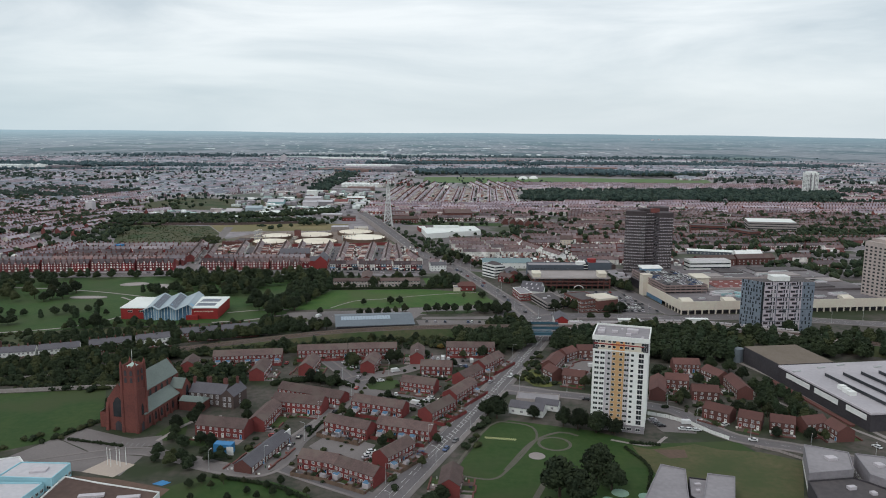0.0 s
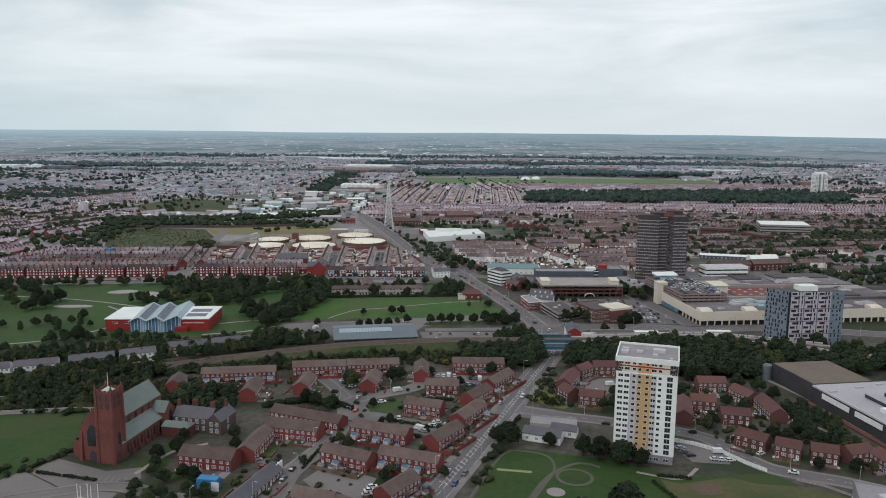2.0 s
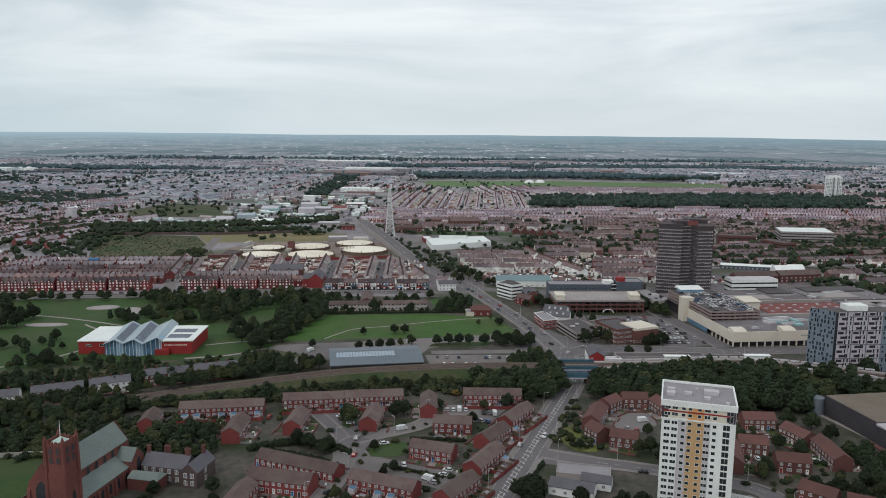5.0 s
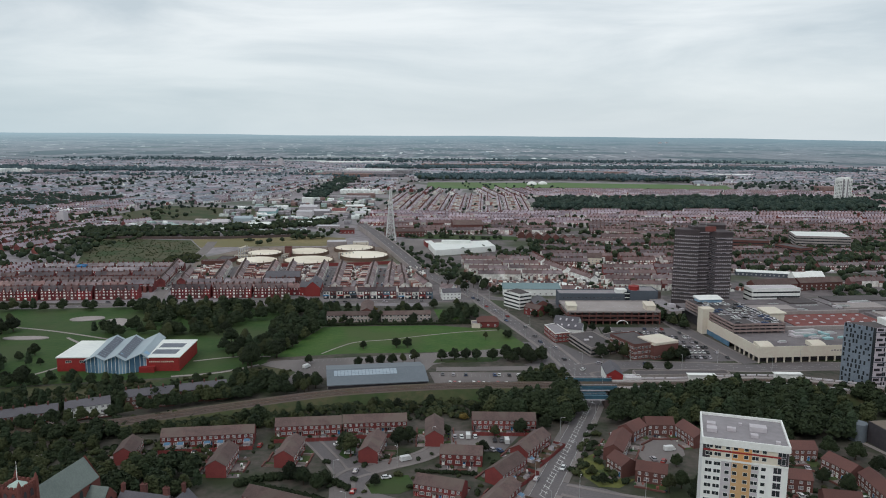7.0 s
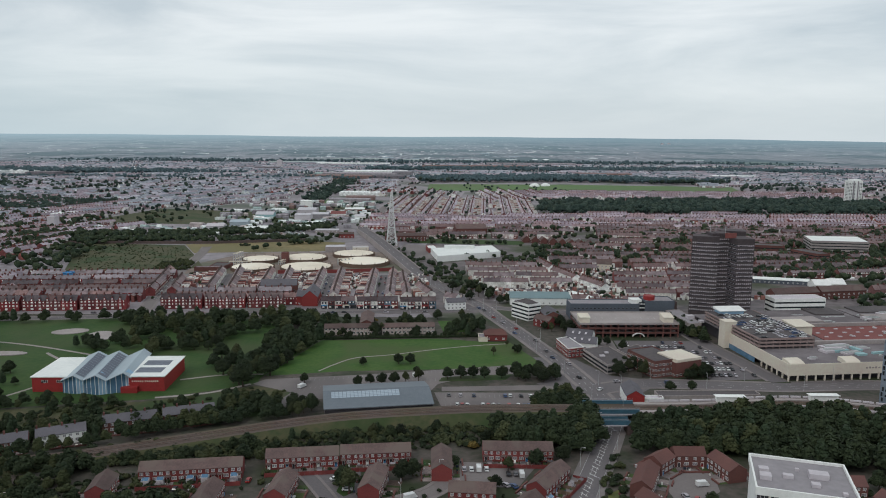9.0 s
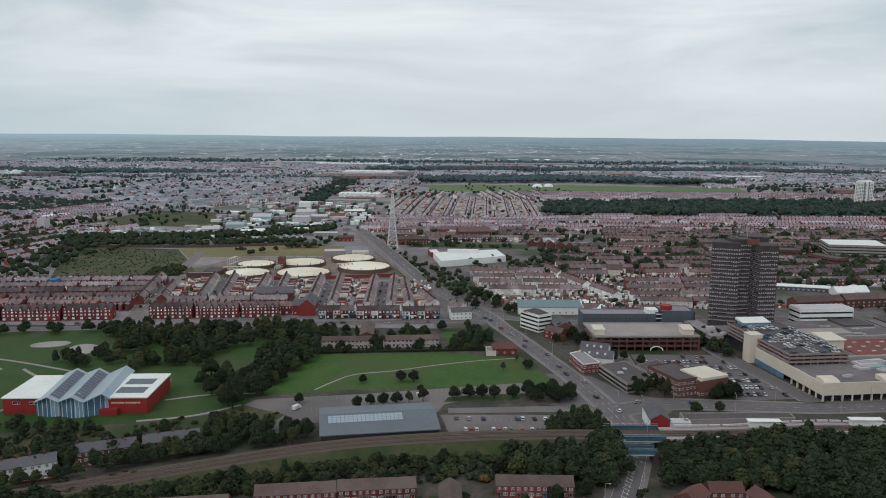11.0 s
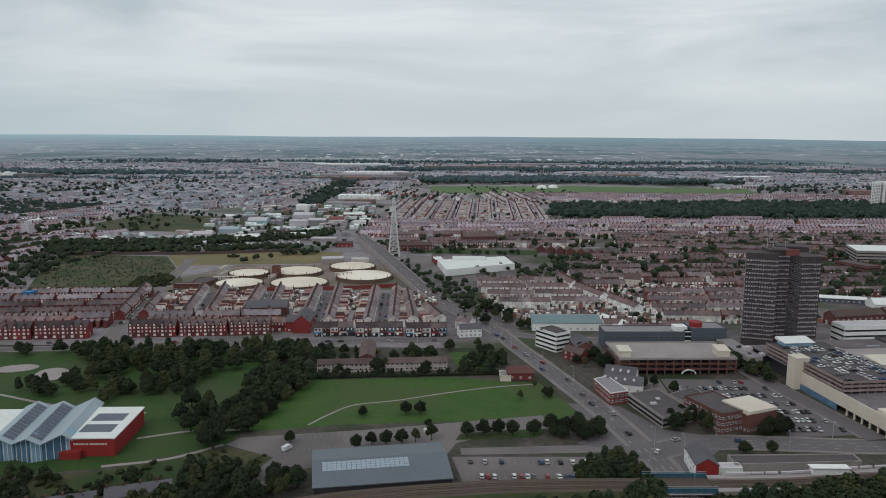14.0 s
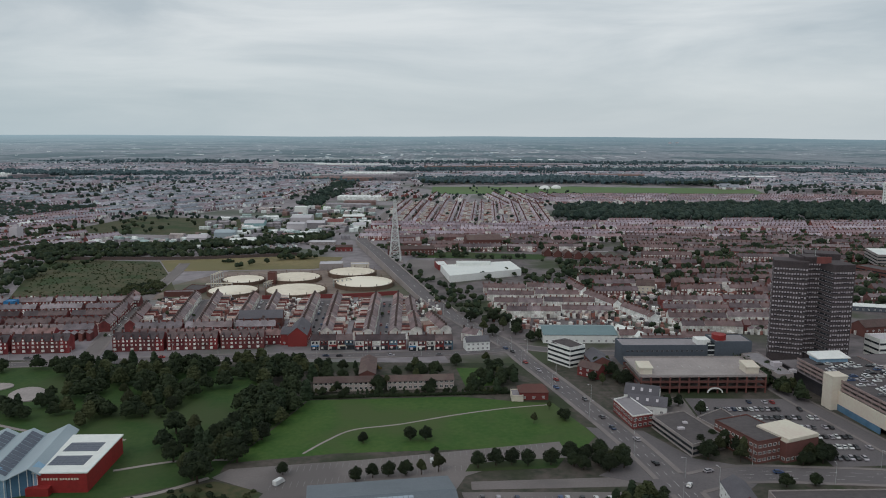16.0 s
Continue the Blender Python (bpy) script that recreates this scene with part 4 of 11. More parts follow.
def build_trees():
    # between the estate and the railway
    scatter([(-150, 372), (-112, 380), (-104, 388), (-110, 396), (-118, 404), (-150, 400), (-160, 385)], 42, 3.4, 7, 10.5, wood=True)
    scatter([(-260, 400), (-150, 425), (-146, 440), (-100, 442), (-80, 452), (-84, 462), (-120, 454), (-260, 425)], 62, 3.9, 5, 9, wood=True)
    scatter([(-270, 394), (-205, 380), (-160, 378), (-150, 405), (-112, 410), (-110, 425), (-146, 432), (-150, 425), (-270, 425)], 330, 2.3, 1.6, 3.6, BUSHES)
    scatter([(-270, 396), (-205, 384), (-162, 384), (-152, 405), (-150, 420), (-270, 420)], 34, 4.2, 5, 8, wood=True)
    scatter([(-270, 424), (-150, 440), (-100, 446), (-84, 462), (-120, 460), (-160, 446), (-270, 418)], 170, 2.3, 1.5, 3.2, BUSHES, z=0.5)
    scatter([(50, 470), (54.5, 468), (55, 492), (49, 490)], 8, 3.0, 10, 13, wood=True)
    scatter([(-84, 456), (-20, 460), (20, 464), (20, 488), (-20, 486), (-84, 472)], 200, 2.0, 1.2, 3.0, BUSHES, z=0.4)
    scatter([(-84, 456), (-20, 462), (20, 466), (20, 482), (-20, 480), (-84, 468)], 9, 9, 5, 8)
    scatter([(14, 462), (48, 458), (54, 478), (54, 484), (20, 484), (8, 474)], 33, 3.3, 9, 13, wood=True)
    scatter([(70, 458), (118, 455), (118, 498), (76, 486)], 51, 3.6, 8, 12, wood=True)
    scatter([(118, 440), (176, 440), (186, 470), (190, 500), (118, 498)], 87, 4.1, 9, 14, wood=True)
    scatter([(186, 455), (300, 440), (330, 470), (230, 505), (192, 495)], 60, 4.7, 9, 13, wood=True)
    scatter([(162, 345), (178, 342), (184, 380), (176, 398), (164, 392), (168, 370)], 24, 4.0, 5, 9, wood=True)
    scatter([(-260, 452), (-170, 470), (-96, 492), (-92, 500), (-165, 500), (-250, 480)], 46, 4.2, 5, 8.5, wood=True)
    scatter([(-96, 494), (-82, 494), (-76, 508), (-92, 512)], 8, 4, 7, 10)
    scatter([(-260, 450), (-187, 464), (-138, 480), (-92, 492), (-88, 500), (-117, 496), (-166, 486), (-211, 478), (-262, 470)], 60, 3.4, 5.5, 9, wood=True)
    scatter([(-262, 498), (-211, 502), (-182, 503), (-168, 508), (-182, 514), (-218, 514), (-262, 508)], 26, 4.2, 4, 7, wood=True)
    scatter([(-128, 500), (-100, 500), (-92, 512), (-108, 520), (-126, 514)], 16, 4, 5, 9, wood=True)
    scatter([(-240, 392), (-205, 384), (-178, 388), (-160, 402), (-168, 420), (-196, 420), (-240, 412)], 20, 5, 4, 7.5, wood=True)
    scatter([(-240, 384), (-200, 376), (-172, 384), (-158, 400), (-168, 424), (-240, 416)], 90, 2.8, 1.2, 2.8, BUSHES)
    for x0, y0, x1, y1 in ((-226, 436, -196, 448), (-196, 450, -150, 474), (-150, 476, -122, 488)):
        for k in range(9):
            f = (k + tree_rng.uniform(0, 0.8)) / 9
            h = tree_rng.uniform(5, 8.5)
            WOOD.append((tree_rng.choice((0, 1, 2)), pose(x0 + (x1 - x0) * f, y0 + (y1 - y0) * f - 3, 0.6, 0, 0, tree_rng.uniform(0, 360)) @ Matrix.Diagonal((h / 9, h / 9, h / 10, 1))))
    # the park's grove
    scatter([(-152, 572), (-142, 574), (-118, 560), (-106, 575), (-100, 612), (-112, 616), (-130, 592)], 18, 5.4, 7, 11, wood=True)
    scatter([(-197, 592), (-188, 592), (-178, 612), (-160, 626), (-158, 641), (-181, 648), (-200, 634), (-209, 616)], 17, 4.4, 8, 11, wood=True)
    scatter([(-222, 630), (-200, 630), (-212, 668), (-238, 686), (-246, 680)], 13, 4.6, 8, 12, wood=True)
    scatter([(-252, 612), (-217, 597), (-210, 618), (-221, 635), (-236, 640), (-238, 620)], 11, 4.6, 7, 10, wood=True)
    scatter([(-330, 500), (-262, 520), (-252, 545), (-262, 560), (-300, 548), (-340, 530)], 16, 5, 5, 9, wood=True)
    scatter([(-390, 610), (-355, 570), (-335, 580), (-340, 650), (-390, 668)], 22, 5, 9, 13, wood=True)
    tree(-124, 540, 14, 0)
    tree(-127, 543, 13, 1)
    for k in range(11):
        tree(-212 + k * 9.6, 681 + k * 1.0, tree_rng.uniform(6, 9))
    scatter([(-100, 640), (-60, 642), (8, 646), (8, 650), (-60, 647), (-100, 645)], 26, 2.8, 2.5, 4.5, wood=True)
    scatter([(-102, 662), (-72, 664), (-70, 690), (-100, 690)], 10, 4.5, 5, 8, wood=True)
    scatter([(-56, 664), (-30, 666), (-28, 690), (-54, 690)], 8, 5, 5, 8, wood=True)
    hedge([(-96, 636), (-60, 640), (10, 646)], 1.8)
    hedge([(-172, 316), (-163, 333), (-160, 340), (-170, 366)], 1.6)
    hedge([(-164.8, 315.8), (-139, 309.5)], 1.3)
    hedge([(80.4, 313), (85.7, 293.3), (80, 274)], 1.2)
    hedge([(-90, 281), (-66, 274), (-48, 262)], 1.4)
    hedge([(-48, 388), (-60, 396), (-80, 396), (-92, 390)], 2.6)
    hedge([(-56, 378), (-70, 384), (-86, 390)], 2.2)
    hedge([(-60, 322), (-56, 340), (-50, 352)], 1.2)
    hedge([(22, 352), (34, 380)], 1.6)
    hedge([(84, 318), (96, 316)], 1.5)
    hedge([(-30, 340), (-10, 333)], 1.3)
    hedge([(-28, 374), (-8, 366)], 1.4)
    hedge([(-22, 404), (2, 402)], 1.6)
    scatter([(-104, 598), (-92, 640), (-104, 690), (-160, 692), (-236, 688), (-224, 655), (-165, 640), (-125, 636), (-128, 600)], 60, 5.4, 8, 14, wood=True)
    scatter([(-420, 664), (-300, 670), (-225, 684), (-225, 692), (-304, 680), (-420, 672)], 20, 7, 7, 10, wood=True)
    scatter([(-330, 560), (-310, 560), (-300, 620), (-330, 640)], 10, 6, 8, 12)
    for x, y, h in ((-150, 590, 11), (-140, 575, 10), (-126, 552, 13), (-131, 546, 10), (-246, 520, 7), (-252, 512, 6), (-240, 505, 11), (-262, 560, 8), (-238, 558, 6), (-248, 540, 5)):
        tree(x, y, h)
    scatter([(-140, 548), (-113, 556), (-106, 596), (-122, 600), (-144, 584)], 10, 7.5, 8, 12)
    scatter([(-190, 600), (-150, 612), (-150, 632), (-200, 640)], 8, 8, 6, 10)
    scatter([(-330, 466), (-240, 486), (-165, 504), (-116, 532), (-100, 528), (-98, 512), (-180, 486), (-300, 452)], 16, 6, 4, 8, wood=True)
    scatter([(-330, 445), (-240, 460), (-165, 482), (-100, 504), (-98, 534), (-118, 540), (-165, 514), (-236, 500), (-330, 476)], 170, 2.6, 1.0, 2.6, BUSHES)
    scatter([(-300, 420), (-200, 440), (-110, 462), (-40, 480), (40, 490), (40, 482), (-40, 470), (-120, 448), (-300, 400)], 26, 5, 4, 7, wood=True)
    # single trees of the recreation field and car park
    for x, y, h in ((-63, 580.4, 5.5), (-42.1, 583.8, 7), (-35.2, 583.9, 7), (-92, 548, 6), (-30.9, 568, 4), (31.5, 608, 5.5)):
        tree(x, y, h)
    for x, y, h in ((-62, 542.8, 6.6), (-55.4, 546.1, 6.4), (-49.2, 547.2, 6.8), (-42.3, 548.4, 7), (-36, 549.2, 6.6), (-29, 551.8, 8)):
        tree(x, y, h, tree_rng.choice((0, 1, 2)))
    for x, y in ((-12.7, 555.8), (-5.2, 558.1), (1.6, 559), (8.3, 558.3), (18, 559)):
        tree(x, y, 7.8, tree_rng.choice((0, 1)))
    scatter([(28, 550), (48, 552), (50, 566), (34, 572), (24, 562)], 12, 3.8, 6, 9)
    scatter([(24, 508), (56, 506), (58, 528), (44, 530), (30, 516)], 22, 3.6, 6, 9, wood=True)
    scatter([(2, 600), (30, 608), (36, 590), (40, 600), (30, 628)], 3, 6, 4, 6)
    scatter([(-100, 640), (-20, 650), (0, 650), (10, 645), (10, 641), (-40, 641), (-96, 636)], 12, 5, 3, 5)
    scatter([(-14, 646), (6, 645), (12, 660), (8, 690), (-2, 690), (-4, 670), (-14, 668)], 20, 3.6, 5, 9, wood=True)
    for x, y, h in ((-62, 648.5, 9.5), (-84, 648, 6), (-34, 651, 7), (-58, 652, 8), (-40, 672, 9), (-32, 676, 9), (-86, 684, 7), (-68, 680, 6), (-20, 694, 8), (-2, 700, 7)):
        tree(x, y, h)
    # round the tower block and small park
    for x, y, h in ((26.3, 346, 12), (22, 350, 9), (45, 268, 17), (52, 262, 15), (61.6, 282, 16), (66, 274, 12), (57, 337, 10), (63, 333, 11), (71, 330, 11), (76, 334, 9), (66, 341, 8), (44, 346, 7), (79, 328, 8), (0, 262, 8), (-4, 254, 9), (38, 250, 10)):
        tree(x, y, h)
    for x, y, h in ((52, 395, 5), (49, 402, 5), (76, 388, 8), (82, 392, 8), (88, 386, 9), (84, 380, 8), (93, 392, 8), (100, 384, 9), (86, 412, 6), (120, 410, 8), (126, 404, 7), (140, 398, 7), (146, 390, 8), (124, 372, 8), (120, 366, 8), (138, 360, 6), (150, 352, 8), (146, 356, 7), (158, 350, 8), (160, 362, 9), (152, 326, 6), (166, 323, 7), (172, 322, 6), (134, 436, 9), (142, 436, 9), (110, 425, 8), (112, 412, 7), (156, 425, 9), (165, 420, 9), (168, 408, 8)):
        tree(x, y, h)
    # in the estate's gardens
    for x, y, h in ((-31, 431, 9), (-27, 434, 8), (-60, 388, 7), (-66, 392, 8), (-72, 396, 8), (-58, 392, 7), (-51, 420, 10), (-54, 424, 9), (-26, 312, 6), (-23, 316, 6), (-48, 345, 7), (-44, 342, 6), (-38, 392, 5), (24, 445, 8), (36, 450, 8), (6, 424, 6), (12, 440, 6), (-8, 292, 5), (-2, 316, 5), (-92, 340, 6), (-96, 352, 7), (-118, 350, 6), (-116, 336, 8), (-122, 330, 7), (-120, 322, 6), (-100, 310, 7), (-106, 314, 6), (-10, 444, 5), (-28, 372, 5), (-32, 368, 4)):
        tree(x, y, h)
    scatter([(-122, 318), (-98, 312), (-92, 298), (-104, 276), (-126, 296)], 13, 4.6, 4, 7, wood=True)
    scatter([(-98, 278), (-62, 276), (-46, 264), (-96, 262)], 14, 5, 3, 5)
    scatter([(14, 300), (20, 335), (26, 350), (18, 348), (8, 318)], 8, 4, 2, 3.5, BUSHES)
    scatter([(40, 404), (58, 392), (64, 398), (56, 412), (58, 440), (62, 456), (54, 452), (48, 425)], 26, 2.6, 1.5, 3, BUSHES)
    scatter([(-250, 300), (-196, 300), (-166, 318), (-160, 336), (-166, 336), (-200, 306)], 18, 3, 1.6, 2.6, BUSHES)
    scatter([(-380, 866), (-300, 872), (-275, 890), (-290, 960), (-330, 1045), (-440, 1055), (-420, 980)], 520, 2.2, 0.4, 1.3, BUSHES, kinds=(1,))
    scatter([(-300, 868), (-270, 895), (-285, 940), (-310, 920)], 60, 2.6, 2.5, 5, BUSHES)
    scatter([(-90, 296), (-20, 262), (20, 385), (36, 440), (20, 460), (-150, 440), (-140, 410), (-60, 395)], 190, 3.2, 0.8, 2.4, BUSHES)
    scatter([(108, 430), (160, 428), (180, 330), (132, 335), (108, 365)], 120, 2.8, 1.0, 2.6, BUSHES)
    scatter([(-230, 438), (-60, 488), (50, 500), (50, 486), (-60, 470), (-230, 420)], 120, 3.2, 1.2, 3.0, BUSHES, z=0.8)
    # by the offices and the crossing
    scatter([(86, 560), (104, 558), (104, 580), (92, 588), (84, 575)], 10, 4, 7, 10)
    scatter([(122, 558), (140, 562), (138, 575), (126, 566)], 7, 3.6, 6, 8)
    scatter([(146, 652), (160, 636), (163, 648), (153, 700), (146, 700)], 18, 3.6, 7, 10, wood=True)
    scatter([(60, 680), (74, 655), (66, 700), (60, 705)], 9, 4, 7, 10)
    for x, y, h in ((85, 625, 8), (92, 628, 7), (100, 618, 7), (108, 540, 6), (120, 541, 6), (60, 660, 7), (56, 668, 6), (30, 612, 5)):
        tree(x, y, h)
    for x, y, h in ((0, 770, 9), (6, 762, 9), (14, 775, 10), (22, 765, 9), (-8, 800, 9), (8, 800, 10), (16, 790, 9), (24, 782, 8), (30, 748, 8), (36, 752, 8)):
        tree(x, y, h)


build_trees()
p = copy_thing(GOLD, pose(-2, 462, 0))
p.matrix_basis = pose(-2, 462, 0)
GOLD.matrix_basis = pose(-70, 684, 0) @ Matrix.Diagonal((2.2, 1.3, 1.3, 1))


def merged(name, items, label, category, kind="stuff"):
    """One mesh out of many placed copies: (mesh data, pose)."""
    vs, fs, ms, base, mats, at = [], [], [], 0, [], {}
    for me, m in items:
        n = len(me.vertices)
        co = np.empty(n * 3, np.float32)
        me.vertices.foreach_get("co", co)
        co = co.reshape(-1, 3) @ np.array(m.to_3x3()).T + np.array(m.translation)
        vs.append(co)
        for pmat in me.materials:
            if pmat.name not in at:
                at[pmat.name] = len(mats)
                mats.append(pmat)
        k = at[me.materials[0].name]
        for p in me.polygons:
            fs.append([v + base for v in p.vertices])
        ms += [k] * len(me.polygons)
        base += n
    out = bpy.data.meshes.new(name)
    out.from_pydata(np.concatenate(vs).tolist(), [], fs)
    for pmat in mats:
        out.materials.append(pmat)
    out.polygons.foreach_set("material_index", ms)
    return tagged(new(name, out), label, category, kind=kind)


WOOD_LOBES = ([(0, 0, 5.2, 3.5, 3.6), (2.0, 0.8, 4.0, 2.6, 2.8), (-1.9, 1.0, 4.4, 2.7, 2.9), (0.2, -2.0, 3.8, 2.6, 2.8), (-0.4, 0.6, 7.8, 2.2, 1.9)],
              [(-1.2, 0.4, 4.8, 3.2, 3.3), (1.7, -0.6, 5.4, 3.0, 3.3), (0.3, 1.9, 4.0, 2.7, 2.8), (-2.2, -1.2, 3.6, 2.3, 2.4), (0.6, 0, 8.0, 1.9, 1.6)],
              [(0, 0, 5.2, 3.0, 3.7), (1.4, 1.2, 3.8, 2.3, 2.4), (-1.5, -0.9, 4.2, 2.4, 2.6), (0.3, -0.3, 8.4, 1.6, 1.5)],
              [(0, 0, 3.6, 2.2, 2.8), (0.2, 0.1, 6.2, 1.9, 2.6), (0, -0.1, 8.6, 1.1, 1.7)])
WOOD_LEAVES = (M_LEAF, M_LEAF, M_LEAF2, M_LEAF3)
TREE_MESHES = [[crown_mesh("wood_crown", lobes, 300, 0.74, leaf, 90 + i)] for i, (lobes, leaf) in enumerate(zip(WOOD_LOBES, WOOD_LEAVES))]
SHRUB_MESH = [crown_mesh("shrub_crown", [(0, 0, 1.1, 1.9, 1.4), (1.2, 0.5, 0.8, 1.3, 1.0), (-1.0, -0.6, 0.9, 1.4, 1.1)], 42, 0.7, leaf, 120 + i) for i, leaf in enumerate((M_LEAF, M_LEAF2))]
merged("shrubs", [(SHRUB_MESH[k], m) for k, m in SHRUBS], "low dark and olive garden shrubs", "shrubs")
merged("woodland", [(me, m) for k, m in WOOD for me in TREE_MESHES[k]], "dense dark green belts of trees along the railway", "woodland")


# ---- railway on its bank ----
RAIL_W = [(-300, 412), (-217, 434), (-170, 446), (-121, 466), (-67, 486), (-12, 495), (30, 498), (53, 498.5)]
RAIL_E = [(79, 499), (112, 500.5), (163, 507), (205, 496), (260, 472), (340, 435), (420, 400)]


def bank(name, pts, z_of):
    c = smooth(pts, 8)
    mb = Mesh()
    for i in range(len(c) - 1):
        q = []
        for j in (i, i + 1):
            n, z = side(c, j), z_of(j / (len(c) - 1))
            q.append([c[j] + n * o for o in (-5.5 - z * 1.6, -5.5, 5.5, 5.5 + z * 1.6)] + [z])
        a, b = q
        h = ((0, a[4], a[4], 0), (0, b[4], b[4], 0))
        for k in range(3):
            mb.poly([(a[k].x, a[k].y, h[0][k]), (b[k].x, b[k].y, h[1][k]), (b[k + 1].x, b[k + 1].y, h[1][k + 1]), (a[k + 1].x, a[k + 1].y, h[0][k + 1])], 1 if k == 1 else 0)
    setting(name, mb, (M_ROUGH, M_BALLAST), "scrubby railway bank with a brown ballast bed", "railway bank")


def track(pts, off, z_of):
    root = thing("railway_track", pose(0, 0, 0), "rusty railway track on brown ballast", "railway track", "railway tracks")
    c = smooth(pts, 4)
    for g in (-0.72, 0.72):
        mb = Mesh()
        for i in range(len(c) - 1):
            a, b = c[i] + side(c, i) * (off + g), c[i + 1] + side(c, i + 1) * (off + g)
            z0, z1 = z_of(i / (len(c) - 1)), z_of((i + 1) / (len(c) - 1))
            mb.bar((a.x, a.y, z0 + 0.27), (b.x, b.y, z1 + 0.27), 0.075)
        part("rail", mb, M_RAIL, root, "rusty steel rail")
    mb = Mesh()
    c = smooth(pts, 1.4)
    for i in range(0, len(c) - 1):
        n, z = side(c, i), z_of(i / (len(c) - 1))
        a, b = c[i] + n * (off - 1.25), c[i] + n * (off + 1.25)
        mb.bar((a.x, a.y, z + 0.09), (b.x, b.y, z + 0.09), 0.11)
    part("sleepers", mb, M_SLEEPER, root, kind="stuff")


M_SLEEPER = mat("dark_timber_sleepers", (0.075, 0.062, 0.05), (0.11, 0.095, 0.08), fine=2, coarse=0.2)
M_RAIL = mat("rusty_rail", (0.16, 0.10, 0.07), (0.22, 0.19, 0.17), rough=0.5, metal=0.4)
west = lambda s: 2.0 + 3.3 * min(1, max(0, (s - 0.35) / 0.5))
east = lambda s: 5.3 - 1.5 * max(0, s - 0.3)
bank("railway_bank_west", RAIL_W, west)
bank("railway_bank_east", RAIL_E, east)
for o in (-2.0, 2.0):
    track(RAIL_W, o, west)
    track(RAIL_E, o, east)

# two girder bridges, one behind the other, over the main road
def girder_bridge(x, y, turn, half, depth, z, lab):
    bridge = thing("railway_bridge", pose(x, y, 0, 0, 0, turn), lab, "bridge", "railway bridges")
    for s in (-1, 1):
        mb = Mesh()
        mb.box(s * half - 1.5, s * half + 1.5, -depth / 2 - 1, depth / 2 + 1, -0.3, z)
        part("abutment", mb, M_DARKBRICK, bridge, "sooty brick abutment")
    mb = Mesh()
    mb.box(-half, half, -depth / 2 + 0.3, depth / 2 - 0.3, z, z + 0.55)
    part("deck", mb, M_BALLAST, bridge)
    for gy in (-depth / 2, depth / 2):
        mb = Mesh()
        mb.box(-half, half, gy - 0.12, gy + 0.12, z - 0.2, z + 2.1)
        mb.box(-half, half, gy - 0.4, gy + 0.4, z + 2.05, z + 2.2)
        mb.box(-half, half, gy - 0.4, gy + 0.4, z - 0.3, z - 0.15)
        girder = part("girder", mb, M_BLUEBRIDGE, bridge, "blue plate girder")
        n = int(half * 2 / 2.3)
        for k in range(n + 1):
            ms = Mesh()
            sx = -half + 0.3 + k * (half * 2 - 0.6) / n
            ms.box(sx - 0.08, sx + 0.08, gy - 0.36, gy + 0.36, z - 0.14, z + 2.04)
            part("stiffener", ms, M_BLUEBRIDGE, girder)
        mw = Mesh()
        mw.box(-half * 0.85, half * 0.85, gy - 0.46, gy - 0.42, z - 0.28, z + 0.3)
        part("height_board", mw, M_PALEGREY, bridge, "pale height warning board")
        for k in range(int(half * 1.6)):
            mb = Mesh()
            px = -half + 0.6 + k * 1.25
            mb.box(px - 0.04, px + 0.04, gy - 0.04, gy + 0.04, z + 2.2, z + 3.0)
            part("railing_post", mb, M_BLUEBRIDGE, bridge)
        mb = Mesh()
        mb.box(-half, half, gy - 0.05, gy + 0.05, z + 2.95, z + 3.05)
        part("handrail", mb, M_PALEGREY, bridge, "pale handrail")


girder_bridge(66.5, 498.8, 1.0, 12.5, 12.6, 4.7, "blue painted steel railway bridge over the main road")
girder_bridge(62.0, 481.5, 1.0, 9.5, 5.0, 4.4, "narrow blue girder footbridge before the railway bridge")

# station platform with pale fences on the eastern bank
station = thing("station_platform", pose(0, 0, 0), "pale concrete station platform with white fences", "platform")
for off, z in ((5.4, 5.9), (-5.4, 5.9)):
    mb = Mesh()
    ribbon(mb, RAIL_E[:5], off - 1.5, off + 1.5, z, base=0.0)
    part("platform", mb, M_CONC, station)
    c = smooth(RAIL_E[:5], 5.2)
    for i in range(2, len(c) - 6):
        n = side(c, i)
        d = Vector((n.y, -n.x))
        p = c[i] + n * (off + (1.4 if off > 0 else -1.4))
        mb = Mesh()
        a, b = p - d * 2.45, p + d * 2.45
        mb.bar((a.x, a.y, z + 0.75), (b.x, b.y, z + 0.75), 0.4)
        part("fence_panel", mb, M_PALEGREY, station)
for x, y in ((128, 508), (176, 511)):
    mb = Mesh()
    mb.box(x - 7, x + 7, y - 1.2, y + 1.6, 5.9, 8.6)
    mb.box(x - 7.6, x + 7.6, y - 1.8, y + 2.2, 8.6, 8.85)
    part("shelter", mb, M_WHITE, station, "white platform shelter")
# path or wall line south of the railway
mb = Mesh()
ribbon(mb, [(-330, 378), (-244, 394), (-194, 408), (-170, 420)], -0.4, 0.4, 1.4)
setting("boundary_wall", mb, M_CONC, "pale concrete boundary wall beside the railway", "wall")
mb = Mesh()
ribbon(mb, [(-330, 366), (-260, 370), (-180, 383), (-168, 380)], -0.2, 0.2, 2.0)
setting("field_wall", mb, M_CONC, "pale wall along the playing field", "wall")


